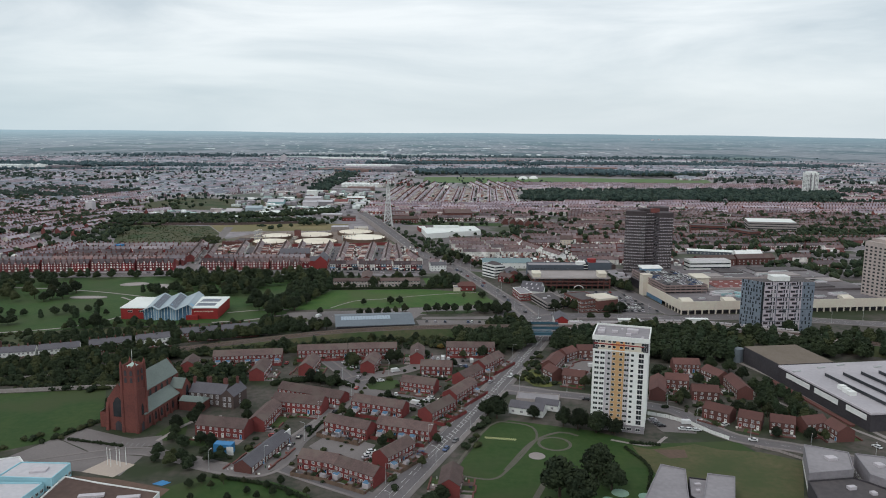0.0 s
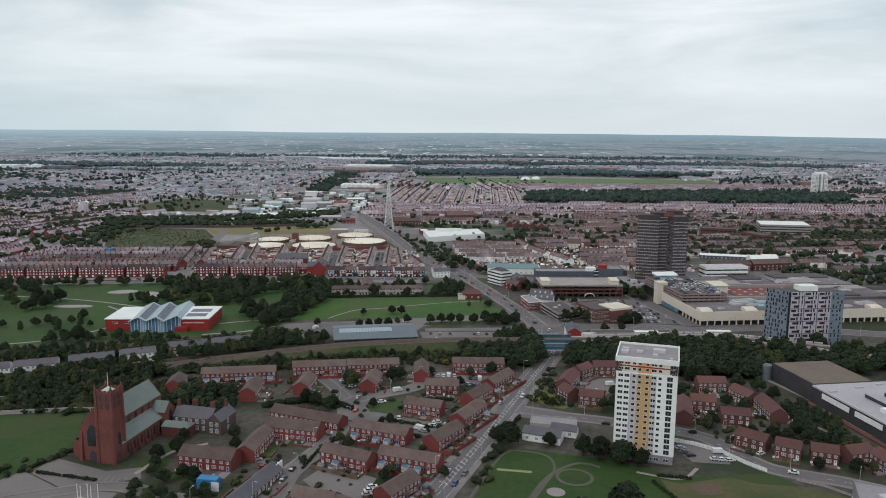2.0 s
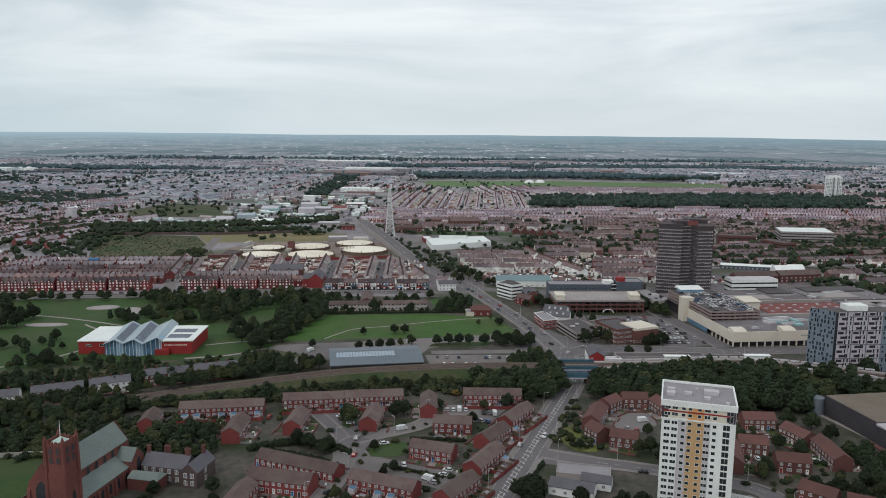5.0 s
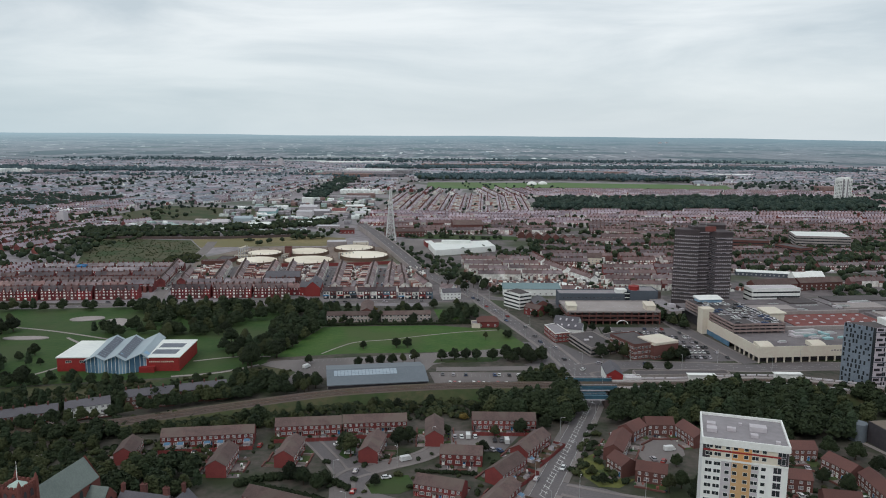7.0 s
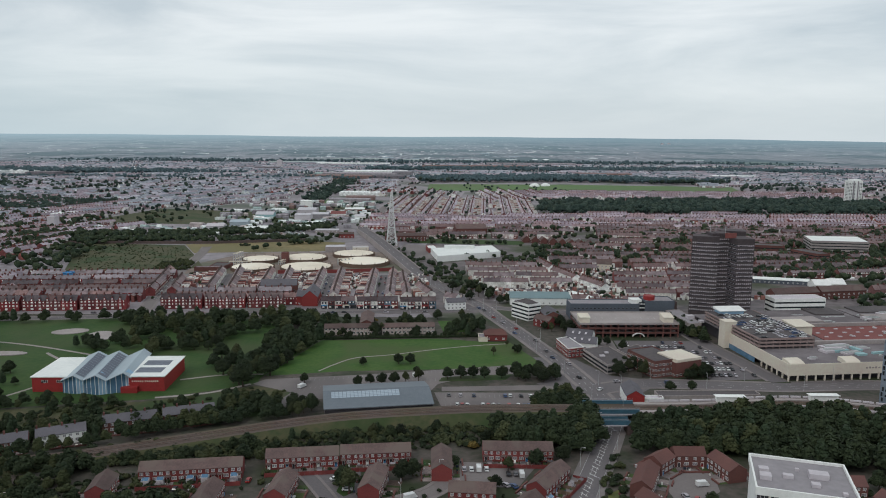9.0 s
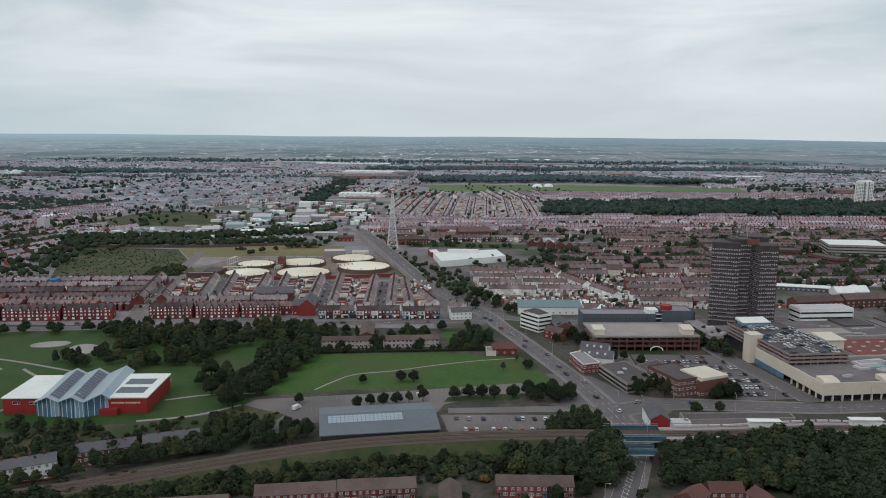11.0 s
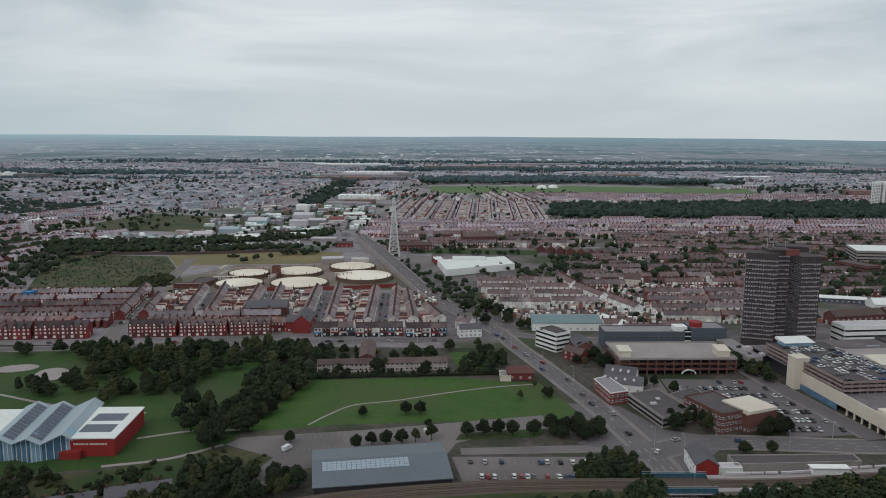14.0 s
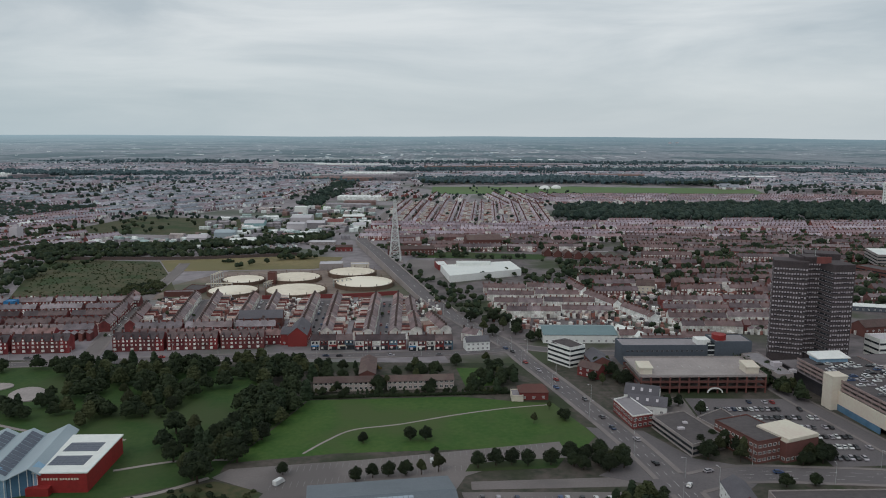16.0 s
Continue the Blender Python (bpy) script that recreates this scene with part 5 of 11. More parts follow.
# ---- landmarks, one function each ----
def tower_block():
    """The white and ochre tower block; x along its front."""
    W, D, H = 24.4, 21.6, 44.5
    root = thing("tower_block", pose(84.0, 342.6, 0, 0, 0, -17), "white tower block with an ochre stripe and a red top band", "tower block")
    f, r = -D / 2, W / 2

    def slab(name, x0, x1, z0, z1, m, label="", y=f, t=0.25):
        mb = Mesh()
        mb.box(x0, x1, y - t, y, z0, z1)
        return part(name, mb, m, root, label)

    core = Mesh()
    core.box(-W / 2, W / 2, -D / 2, D / 2, -0.4, H - 1.0)
    part("wall", core, M_RENDER, root)
    slab("plinth", -W / 2, W / 2, 0, 3.6, M_GREY, "grey ground floor cladding")
    slab("panel_white", -W / 2, -W / 2 + 5.6, 3.6, 38.3, M_RENDER)
    slab("panel_grey", -W / 2 + 5.6, -W / 2 + 8.6, 3.6, 38.3, M_PALEGREY, "pale grey cladding")
    slab("panel_ochre", -W / 2 + 8.6, -W / 2 + 14.2, 3.6, 38.3, M_YELLOW, "ochre cladding stripe")
    slab("panel_grey", -W / 2 + 14.2, -W / 2 + 16.4, 3.6, 38.3, M_PALEGREY, "pale grey cladding")
    slab("panel_white", -W / 2 + 16.4, W / 2, 3.6, 38.3, M_RENDER)
    slab("top_panel", -W / 2 + 2.2, W / 2 - 2.2, 38.3, H - 1.6, M_CREAM, "cream top storey cladding")
    slab("top_panel_ochre", -W / 2 + 8.6, -W / 2 + 14.2, 38.3, H - 1.6, M_ORANGE, "orange top storey cladding", t=0.29)
    for s in (-1, 1):
        slab("corner_panel", min(s * W / 2, s * (W / 2 - 2.2)), max(s * W / 2, s * (W / 2 - 2.2)), 38.3, H - 1.6, M_DARK, "dark corner panel")
    slab("band", -W / 2 + 0.2, W / 2 - 2.0, 40.85, 41.35, M_RED, "red band", t=0.4)
    slab("ledge", -W / 2 - 0.2, W / 2 + 0.2, 37.9, 38.5, M_WHITE, "white ledge", t=0.45)
    side_panel = Mesh()
    side_panel.box(r, r + 0.25, -D / 2, D / 2, 3.6, 38.3)
    part("side_panel", side_panel, M_RENDER, root)
    sp = Mesh()
    sp.box(r, r + 0.2, -D / 2, D / 2, 38.3, H - 1.6)
    part("side_top_panel", sp, M_PALEGREY, root)
    # parapet ring and roof
    for n, b in (("parapet", (-W / 2 - 0.5, W / 2 + 0.5, -D / 2 - 0.6, -D / 2 - 0.1)), ("parapet", (-W / 2 - 0.5, W / 2 + 0.5, D / 2 + 0.1, D / 2 + 0.6)),
                 ("parapet", (-W / 2 - 0.5, -W / 2, -D / 2 - 0.1, D / 2 + 0.1)), ("parapet", (W / 2, W / 2 + 0.5, -D / 2 - 0.1, D / 2 + 0.1))):
        mb = Mesh()
        mb.box(*b, H - 1.7, H + 0.5)
        part(n, mb, M_WHITE, root, "white parapet")
    mb = Mesh()
    mb.box(-W / 2, W / 2, -D / 2 - 0.1, D / 2 + 0.1, H - 1.0, H - 0.3)
    part("roof_deck", mb, M_FELT, root, "grey felt roof")
    for x, y, w, d, h in ((-9.5, -3, 3, 3, 1.2), (-3.5, -1, 2.6, 1.6, 1.0), (3.0, -4.5, 2.2, 2.0, 0.9), (4.5, 1.5, 5.0, 3.0, 1.5), (9.5, -8, 1.2, 1.2, 0.8), (-0.5, 4.5, 1.0, 1.0, 0.7), (-9.5, 2.0, 2.6, 2.2, 0.9)):
        part("roof_box", box_data("roof_box", w, d, h, M_PALEGREY), None, root, m=pose(x, y, H - 0.3))
    wide, mid, bay = window_data(2.05, 1.3, M_WHITE, M_GLASS, 1), window_data(1.4, 1.25, M_WHITE, M_GLASS, 0), window_data(2.3, 2.0, M_PALEGREY, M_GLASS, 1)
    cols = [(-W / 2 + 1.9, wide), (-W / 2 + 4.4, wide), (-W / 2 + 7.3, mid), (-W / 2 + 9.5, mid), (-W / 2 + 12.6, mid), (-W / 2 + 15.2, wide), (-W / 2 + 17.7, mid), (-W / 2 + 21.6, bay)]
    for k in range(14):
        z = 4.6 + k * 2.43
        for x, d in cols:
            put_window(root, d, x, f - 0.25, z - (0.35 if d is bay else 0))
        for y in (-6.5, 0.0, 6.5):
            put_window(root, mid, r + 0.25, y, z, 90)
    for z in (39.3, 41.75):
        for x, d in cols:
            put_window(root, bay if d is bay else (wide if d is wide else mid), x if d is not bay else x + 1.0, f - 0.3, z - (0.4 if d is bay else 0))
    for z in (0.7,):
        for x, d in cols[3:]:
            put_window(root, wide, x, f - 0.25, z + 0.4)
    mb = Mesh()
    mb.box(-1.8, 1.8, f - 2.6, f - 0.25, 2.5, 2.85)
    mb.box(-1.7, -1.5, f - 2.5, f - 2.3, -0.1, 2.5)
    mb.box(1.5, 1.7, f - 2.5, f - 2.3, -0.1, 2.5)
    part("canopy", mb, M_RED, root, "red entrance canopy")


def church():
    """Red sandstone church: x across, y along the nave, the west front at y 0."""
    root = thing("church", pose(-147.5, 327.5, 0, 0, 0, -11), "red sandstone church with a square tower and green slate roof", "church")
    L, nw, ne, nr, aw, ae, at = 42.0, 11.0, 14.5, 21.5, 5.5, 7.0, 11.0
    mb = Mesh()
    mb.box(-nw / 2, nw / 2, 0, L, -0.4, ne)
    for y, s in ((0, -1), (L, 1)):
        tri = [(-nw / 2, y, ne), (nw / 2, y, ne), (0, y, nr + 0.6)]
        mb.poly(tri if s < 0 else tri[::-1])
        mb.poly([(p[0], p[1] - s * 0.8, p[2]) for p in (tri[::-1] if s < 0 else tri)])
    part("nave", mb, M_SANDSTONE, root)
    mr = Mesh()
    for s in (-1, 1):
        low = [(s * (nw / 2 + 0.3), 0.8, ne), (s * (nw / 2 + 0.3), L - 0.8, ne), (0, L - 0.8, nr), (0, 0.8, nr)]
        top = [(a, b, c + 0.25) for a, b, c in low]
        if s < 0:
            low, top = low[::-1], top[::-1]
        mr.solid(low, top)
    part("nave_roof", mr, M_SLATE_GREEN, root, "green slate nave roof")
    for s in (-1, 1):
        ma = Mesh()
        x0, x1 = sorted((s * nw / 2, s * (nw / 2 + aw)))
        ma.box(x0, x1, 3.0 if s > 0 else 2.0, L - 9, -0.4, ae)
        part("aisle", ma, M_SANDSTONE, root)
        ml = Mesh()
        low = [(s * (nw / 2 + aw + 0.4), 3.0, ae), (s * (nw / 2 + aw + 0.4), L - 9, ae), (s * nw / 2, L - 9, at), (s * nw / 2, 3.0, at)]
        top = [(a, b, c + 0.25) for a, b, c in low]
        if s < 0:
            low, top = low[::-1], top[::-1]
        ml.solid(low, top)
        part("aisle_roof", ml, M_SLATE_GREEN, root, "green slate lean-to roof")
    # transept on the south side
    mt = Mesh()
    mt.box(nw / 2, nw / 2 + 7.5, L - 9, L - 1.5, -0.4, 9.5)
    for x in (nw / 2 + 7.5,):
        mt.poly([(x, L - 9, 9.5), (x, L - 1.5, 9.5), (x, L - 5.25, 13.8)])
    part("transept", mt, M_SANDSTONE, root)
    ms = Mesh()
    for a, b in ((L - 9.3, L - 5.25), (L - 1.2, L - 5.25)):
        low = [(nw / 2, a, 9.4), (nw / 2 + 7.3, a, 9.4), (nw / 2 + 7.3, b, 13.6), (nw / 2, b, 13.6)]
        top = [(p, q, c + 0.22) for p, q, c in low]
        if a > b:
            low, top = low[::-1], top[::-1]
        ms.solid(low, top)
    part("transept_roof", ms, M_SLATE_GREEN, root)
    # lower vestry
    mv = Mesh()
    mv.box(nw / 2 + 7.5, nw / 2 + 20, L - 13, L - 6, -0.4, 4.6)
    part("vestry", mv, M_SANDSTONE, root)
    mvr = Mesh()
    mvr.solid([(nw / 2 + 7.5, L - 13.3, 4.6), (nw / 2 + 20.3, L - 13.3, 4.6), (nw / 2 + 20.3, L - 5.7, 4.6), (nw / 2 + 7.5, L - 5.7, 4.6)],
              [(nw / 2 + 7.5, L - 13.3, 4.8), (nw / 2 + 20.3, L - 13.3, 4.8), (nw / 2 + 18.5, L - 9.4, 6.4), (nw / 2 + 7.5, L - 9.4, 6.4)])
    part("vestry_roof", mvr, M_SLATE_GREEN, root)
    # tower
    tx, ty, tw, th = 6.9, 2.2, 7.6, 29.5
    mt = Mesh()
    mt.box(tx - tw / 2, tx + tw / 2, ty - tw / 2, ty + tw / 2, -0.4, 20)
    mt.box(tx - tw / 2 + 0.35, tx + tw / 2 - 0.35, ty - tw / 2 + 0.35, ty + tw / 2 - 0.35, 20, th)
    part("tower", mt, M_SANDSTONE, root, "square sandstone bell tower")
    for a in (-1, 1):
        for b in (-1, 1):
            mp = Mesh()
            x, y = tx + a * (tw / 2 - 0.3), ty + b * (tw / 2 - 0.3)
            mp.tube(x, y, -0.4, 24, 0.95, 0.8, 8)
            mp.tube(x, y, 24, th + 2.2, 0.8, 0.62, 8)
            mp.tube(x, y, th + 2.2, th + 4.0, 0.66, 0.05, 8)
            part("turret", mp, M_SANDSTONE, root)
    for a, b, w, d in ((0, -1, tw, 0.5), (0, 1, tw, 0.5), (-1, 0, 0.5, tw), (1, 0, 0.5, tw)):
        mp = Mesh()
        x, y = tx + a * (tw / 2 - 0.35), ty + b * (tw / 2 - 0.35)
        mp.box(x - w / 2, x + w / 2, y - d / 2, y + d / 2, th, th + 1.0)
        for k in range(4):
            o = -2.4 + 1.6 * k
            mp.box(x + (o if a == 0 else 0) - 0.5 * (1 if a == 0 else w), x + (o if a == 0 else 0) + 0.5 * (1 if a == 0 else w), y + (o if b == 0 else 0) - 0.5 * (1 if b == 0 else d), y + (o if b == 0 else 0) + 0.5 * (1 if b == 0 else d), th + 1.0, th + 1.8)
        part("battlement", mp, M_SANDSTONE, root)
    cap = Mesh()
    cap.tube(tx, ty, th, th + 0.9, 2.9, 2.9, 16)
    cap.tube(tx, ty, th + 0.9, th + 2.4, 2.7, 0.4, 16)
    part("tower_roof", cap, M_PALEGREEN, root, "pale green copper tower roof")
    pole = Mesh()
    pole.tube(tx, ty, th + 2.2, th + 8.5, 0.12, 0.07, 6)
    part("flagpole", pole, M_WHITE, root, "thin white flagpole")

    def lancet(name, x, y, z, w, h, turn=0, m=None):
        """A pointed window with its stone surround, looking along -y."""
        mb = Mesh()
        prof = [(-w / 2, 0), (w / 2, 0), (w / 2, h * 0.65), (w * 0.28, h * 0.88), (0, h), (-w * 0.28, h * 0.88), (-w / 2, h * 0.65)]
        big = [(a * 1.25, b * 1.07 - 0.1) for a, b in prof]
        mb.solid([(a, 0.1, b) for a, b in big], [(a, -0.14, b) for a, b in big], 0)
        mb.poly([(a, -0.17, b) for a, b in prof], 1)
        part(name, mb, (M_SANDSTONE, m or M_GLASS), root, m=pose(x, y, z, 0, 0, turn))

    lancet("west_window", 0, 0, 6.5, 5.0, 9.5)
    lancet("west_door", -0.2, 0, 0, 3.2, 4.6, m=M_DARK)
    lancet("tower_door", tx + tw / 2, ty, 0, 2.6, 4.4, 90, M_DARK)
    lancet("tower_window", tx + tw / 2, ty, 7.5, 1.8, 5.5, 90)
    for z in (23.5, 26.8):
        for o in (-1.4, 1.4):
            lancet("louvre", tx + o, ty - tw / 2 + 0.35, z, 1.3, 2.6, m=M_DARK)
            lancet("louvre", tx + tw / 2 - 0.35, ty + o, z, 1.3, 2.6, 90, M_DARK)
            lancet("louvre", tx - tw / 2 + 0.35, ty + o, z, 1.3, 2.6, -90, M_DARK)
    for k in range(7):
        y = 7 + k * 4.9
        lancet("clerestory", nw / 2, y, 11.3, 1.8, 2.9, 90)
        if k < 6:
            lancet("aisle_window", nw / 2 + aw, y, 1.8, 1.5, 4.2, 90)
            mb = Mesh()
            mb.solid([(nw / 2 + aw, y + 2.2, -0.3), (nw / 2 + aw + 1.2, y + 2.2, -0.3), (nw / 2 + aw + 1.2, y + 2.9, -0.3), (nw / 2 + aw, y + 2.9, -0.3)],
                     [(nw / 2 + aw, y + 2.2, 6.4), (nw / 2 + aw + 0.5, y + 2.2, 5.2), (nw / 2 + aw + 0.5, y + 2.9, 5.2), (nw / 2 + aw, y + 2.9, 6.4)])
            part("buttress", mb, M_SANDSTONE, root)
    lancet("transept_window", nw / 2 + 7.5, L - 5.25, 3.5, 2.6, 7, 90)
    for s in (-1, 1):
        mb = Mesh()
        x = s * (nw / 2 - 0.2)
        mb.solid([(x - 0.7, -1.3, -0.3), (x + 0.7, -1.3, -0.3), (x + 0.7, 0, -0.3), (x - 0.7, 0, -0.3)], [(x - 0.7, -0.5, 11), (x + 0.7, -0.5, 11), (x + 0.7, 0, 13), (x - 0.7, 0, 13)])
        part("front_buttress", mb, M_SANDSTONE, root)


def presbytery():
    root = thing("presbytery", pose(-116.5, 364, 0, 0, 0, -12), "dark Victorian brick house with tall chimneys and slate roof", "house")
    mb = Mesh()
    gable_shell(mb, 19, 9.5, 6.6, 10.2)
    part("wall", mb, M_DARKBRICK, root)
    mr = Mesh()
    gable_roof(mr, 19, 9.5, 6.6, 10.2)
    part("roof", mr, M_SLATE, root, "grey slate roof")
    m2 = Mesh()
    gable_shell(m2, 14, 7, 6.6, 9.8)
    wing = part("wing", m2, M_DARKBRICK, root, "sooty brick gabled cross wing", m=pose(12.0, 0.5, 0, 0, 0, 90))
    m3 = Mesh()
    gable_roof(m3, 14, 7, 6.6, 9.8)
    part("wing_roof", m3, M_SLATE, wing)
    data = window_data(1.5, 2.0, M_WHITE, M_NET)
    for x in (-7.6, -4.2, -0.8, 2.6, 5.8):
        for z in (1.0, 4.0):
            put_window(root, data, x, -4.75, z)
    for z in (1.0, 4.0):
        for x in (10.6, 13.4):
            put_window(root, data, x, -6.5, z)
        put_window(root, data, 15.5, 0, z, 90)
    for x, y in ((-8.8, 0), (-2, 1.2), (-0.8, 1.2), (7.4, 0.5), (8.4, 0.5), (12, 5)):
        mc = Mesh()
        mc.box(x - 0.5, x + 0.5, y - 0.7, y + 0.7, 8.5, 12.6)
        mc.box(x - 0.6, x + 0.6, y - 0.8, y + 0.8, 12.6, 12.85)
        mc.tube(x, y - 0.3, 12.85, 13.4, 0.17, 0.15, 8)
        mc.tube(x, y + 0.3, 12.85, 13.4, 0.17, 0.15, 8)
        part("chimney", mc, M_BRICK2, root, "tall brick chimney")


def apartment_block():
    """Blue-grey slab with a chequer of dark and pale panels; near corner at the origin, x along the front."""
    root = thing("apartment_block", pose(217.8, 505.3, 0, 0, 0, 4.0), "tall apartment block with chequered grey and blue panels", "apartment block")
    W, H, S = 36.0, 36.0, 2.76
    mb = Mesh()
    left = (-9.3, 12.0)
    mb.solid([(0, 0, -0.4), (W, 0, -0.4), (W, 14, -0.4), (left[0], 12.5, -0.4)], [(0, 0, H), (W, 0, H), (W, 14, H), (left[0], 12.5, H)])
    part("wall", mb, M_LILAC, root)
    side_face = Mesh()
    side_face.solid([(left[0] - 0.12, 12.45, -0.3), (-0.05, -0.15, -0.3), (0.3, 0.2, -0.3), (left[0] + 0.3, 12.6, -0.3)], [(left[0] - 0.12, 12.45, H), (-0.05, -0.15, H), (0.3, 0.2, H), (left[0] + 0.3, 12.6, H)])
    part("side_cladding", side_face, M_BLUEPANEL, root, "slate blue cladding")
    end_face = Mesh()
    end_face.box(27.5, W + 0.1, -0.14, 0.3, -0.3, H)
    part("end_cladding", end_face, M_BLUEPANEL, root, "slate blue cladding")
    mr = Mesh()
    mr.solid([(0.3, 0.5, H), (W - 0.3, 0.5, H), (W - 0.3, 13.6, H), (left[0] + 0.6, 12.2, H)], [(0.3, 0.5, H + 0.15), (W - 0.3, 0.5, H + 0.15), (W - 0.3, 13.6, H + 0.15), (left[0] + 0.6, 12.2, H + 0.15)])
    part("roof", mr, M_FELT_DARK, root)
    pl = Mesh()
    pl.box(8, 20, 3, 11, H + 0.15, H + 3.4)
    part("plant_room", pl, M_WHITE, root, "white roof plant room")
    wide = window_data(3.3, 1.5, M_PLUM, M_GLASS, 2)
    slot = window_data(0.95, 2.2, M_GREYBLUE, M_GLASS, 0)
    small = window_data(1.1, 1.2, M_GREYBLUE, M_GLASS, 0)
    pale = box_data("panel", 1.3, 0.14, 2.2, M_PALEGREY)
    rng = random.Random(3)
    for r in range(13):
        z = 0.5 + r * S
        if r % 3 == 0:
            band = Mesh()
            band.box(0, W, -0.2, 0, z - 0.22, z + 0.12)
            part("floor_band", band, M_GREYBLUE, root, "dark band at every third floor")
        for g in range(3):
            x = 0.9 + g * 9.0
            shift = 1.5 if r % 2 else 0.0
            put_window(root, wide, x + 2.2 + shift, -0.03, z + 0.6)
            put_window(root, slot, x + (5.2 if r % 2 else 4.9) + rng.choice((0, 0.5)), -0.03, z + 0.45)
            put_window(root, slot, x + 7.2 + rng.choice((-0.5, 0.2)), -0.03, z + 0.45)
            if rng.random() < 0.4:
                part("panel", pale, None, root, m=pose(x + 6.3, -0.07, z + 0.3))
        for x in (29.2, 31.6, 34.2):
            if rng.random() < 0.8:
                put_window(root, small if rng.random() < 0.5 else slot, x + rng.choice((-0.4, 0, 0.4)), -0.16, z + 0.5)
    for g in (1, 2):
        rec = Mesh()
        rec.box(0.55 + g * 9.0, 1.05 + g * 9.0, -0.1, 0, 0.2, H - 0.6)
        part("recess", rec, M_GREYBLUE, root, "dark vertical joint")
    ang = math.degrees(math.atan2(0 - 12.5, 0 - left[0]))
    mside = pose(left[0], 12.5, 0, 0, 0, ang)
    for r in range(13):
        z = 0.5 + r * S
        for c in range(7):
            if rng.random() < 0.22:
                continue
            put_window(root, slot if rng.random() < 0.7 else small, 0, 0, 0).matrix_basis = mside @ pose(1.3 + c * 2.05 + rng.choice((-0.4, 0, 0.4)), -0.2, z + 0.45)
    glz = Mesh()
    glz.box(-0.7, 0.7, -0.3, 0.7, 0, H)
    part("corner_glazing", glz, M_GLASS, root, "dark glazed corner strip", m=pose(0, 0, 0, 0, 0, -25))


def office_tower():
    """Three dark slab wings with rows of small pale-framed windows round one core."""
    root = thing("office_tower", pose(186, 704, 0), "dark brown three-winged office tower with rows of small windows", "office tower")
    H, S = 62.0, 2.82
    rng = random.Random(41)
    core = Mesh()
    core.box(-3, 11, -1, 12, -0.4, H + 3.0)
    part("core", core, M_DARKCONC, root)
    for x0, y0, x1, y1, depth, hh in ((-16.6, 0.6, 1.0, -5.6, 13, H), (10.8, -16.0, 23.4, -14.5, 16, H), (0.6, -2.4, 9.6, -2.6, 12, H + 2.4), (6, 10, 24, 4, 13, H + 3)):
        m, L = frame_of(x0, y0, x1, y1)
        wing_ob = Mesh()
        wing_ob.box(-L / 2, L / 2, 0, depth, -0.4, hh)
        wing_ob.box(-L / 2 - 0.2, L / 2 + 0.2, -0.35, depth + 0.2, hh, hh + 1.0)
        n = round(L / 1.55)
        ribs = []
        for i in range(n + 1):
            x = -L / 2 + i * L / n
            ribs.append(x)
        wing = part("wing", wing_ob, M_DARKCONC, root, m=m)
        for x in ribs:
            part("rib", box_data("rib", 0.28, 0.34, hh - 5.0, M_DARKCONC), None, wing, m=pose(x, -0.17, 5.0))
        for k in range(int((hh - 6) / S)):
            z = 6.0 + k * S
            row = Mesh()
            for i in range(n):
                x = -L / 2 + (i + 0.5) * L / n
                row.box(x - 0.52, x + 0.52, -0.12, 0, z + 0.5, z + 1.9, 1)
                drop = rng.choice((0.55, 0.85, 0.95, 0.95, 1.0, 1.1, 1.25))
                if drop:
                    row.box(x - 0.44, x + 0.44, -0.17, -0.1, z + 1.85 - drop, z + 1.85, 0)
            nl = int(depth / 1.6)
            for sx in (-1, 1):
                a, b = sorted((sx * L / 2, sx * (L / 2 + 0.12)))
                row.box(a, b, 0.5, depth - 0.5, z + 0.5, z + 1.7, 1)
                c, d = sorted((sx * L / 2, sx * (L / 2 + 0.2)))
                for i in range(nl):
                    y = (i + 0.5) * depth / nl
                    if rng.random() < 0.75:
                        row.box(c, d, y - 0.3, y + 0.3, z + 1.25, z + 1.68, 0)
                row.box(c, d, 0.4, depth - 0.4, z + 0.3, z + 0.5, 2)
            part("window_row", row, (M_PALEGREY, M_GLASS, M_GREY), wing, "row of small windows", kind="stuff")
    red = Mesh()
    red.box(4, 12, -9.5, -8.2, H + 0.6, H + 4.4)
    part("roof_screen", red, M_REDROOF, root, "dull red rooftop screen")
    for x, y in ((-2, 6), (3, 8), (8, 2)):
        mb = Mesh()
        mb.bar((x, y, H + 3), (x, y, H + 9), 0.09)
        mb.bar((x - 1.2, y, H + 7.4), (x + 1.2, y, H + 7.4), 0.07)
        part("aerial", mb, M_LATTICE, root)


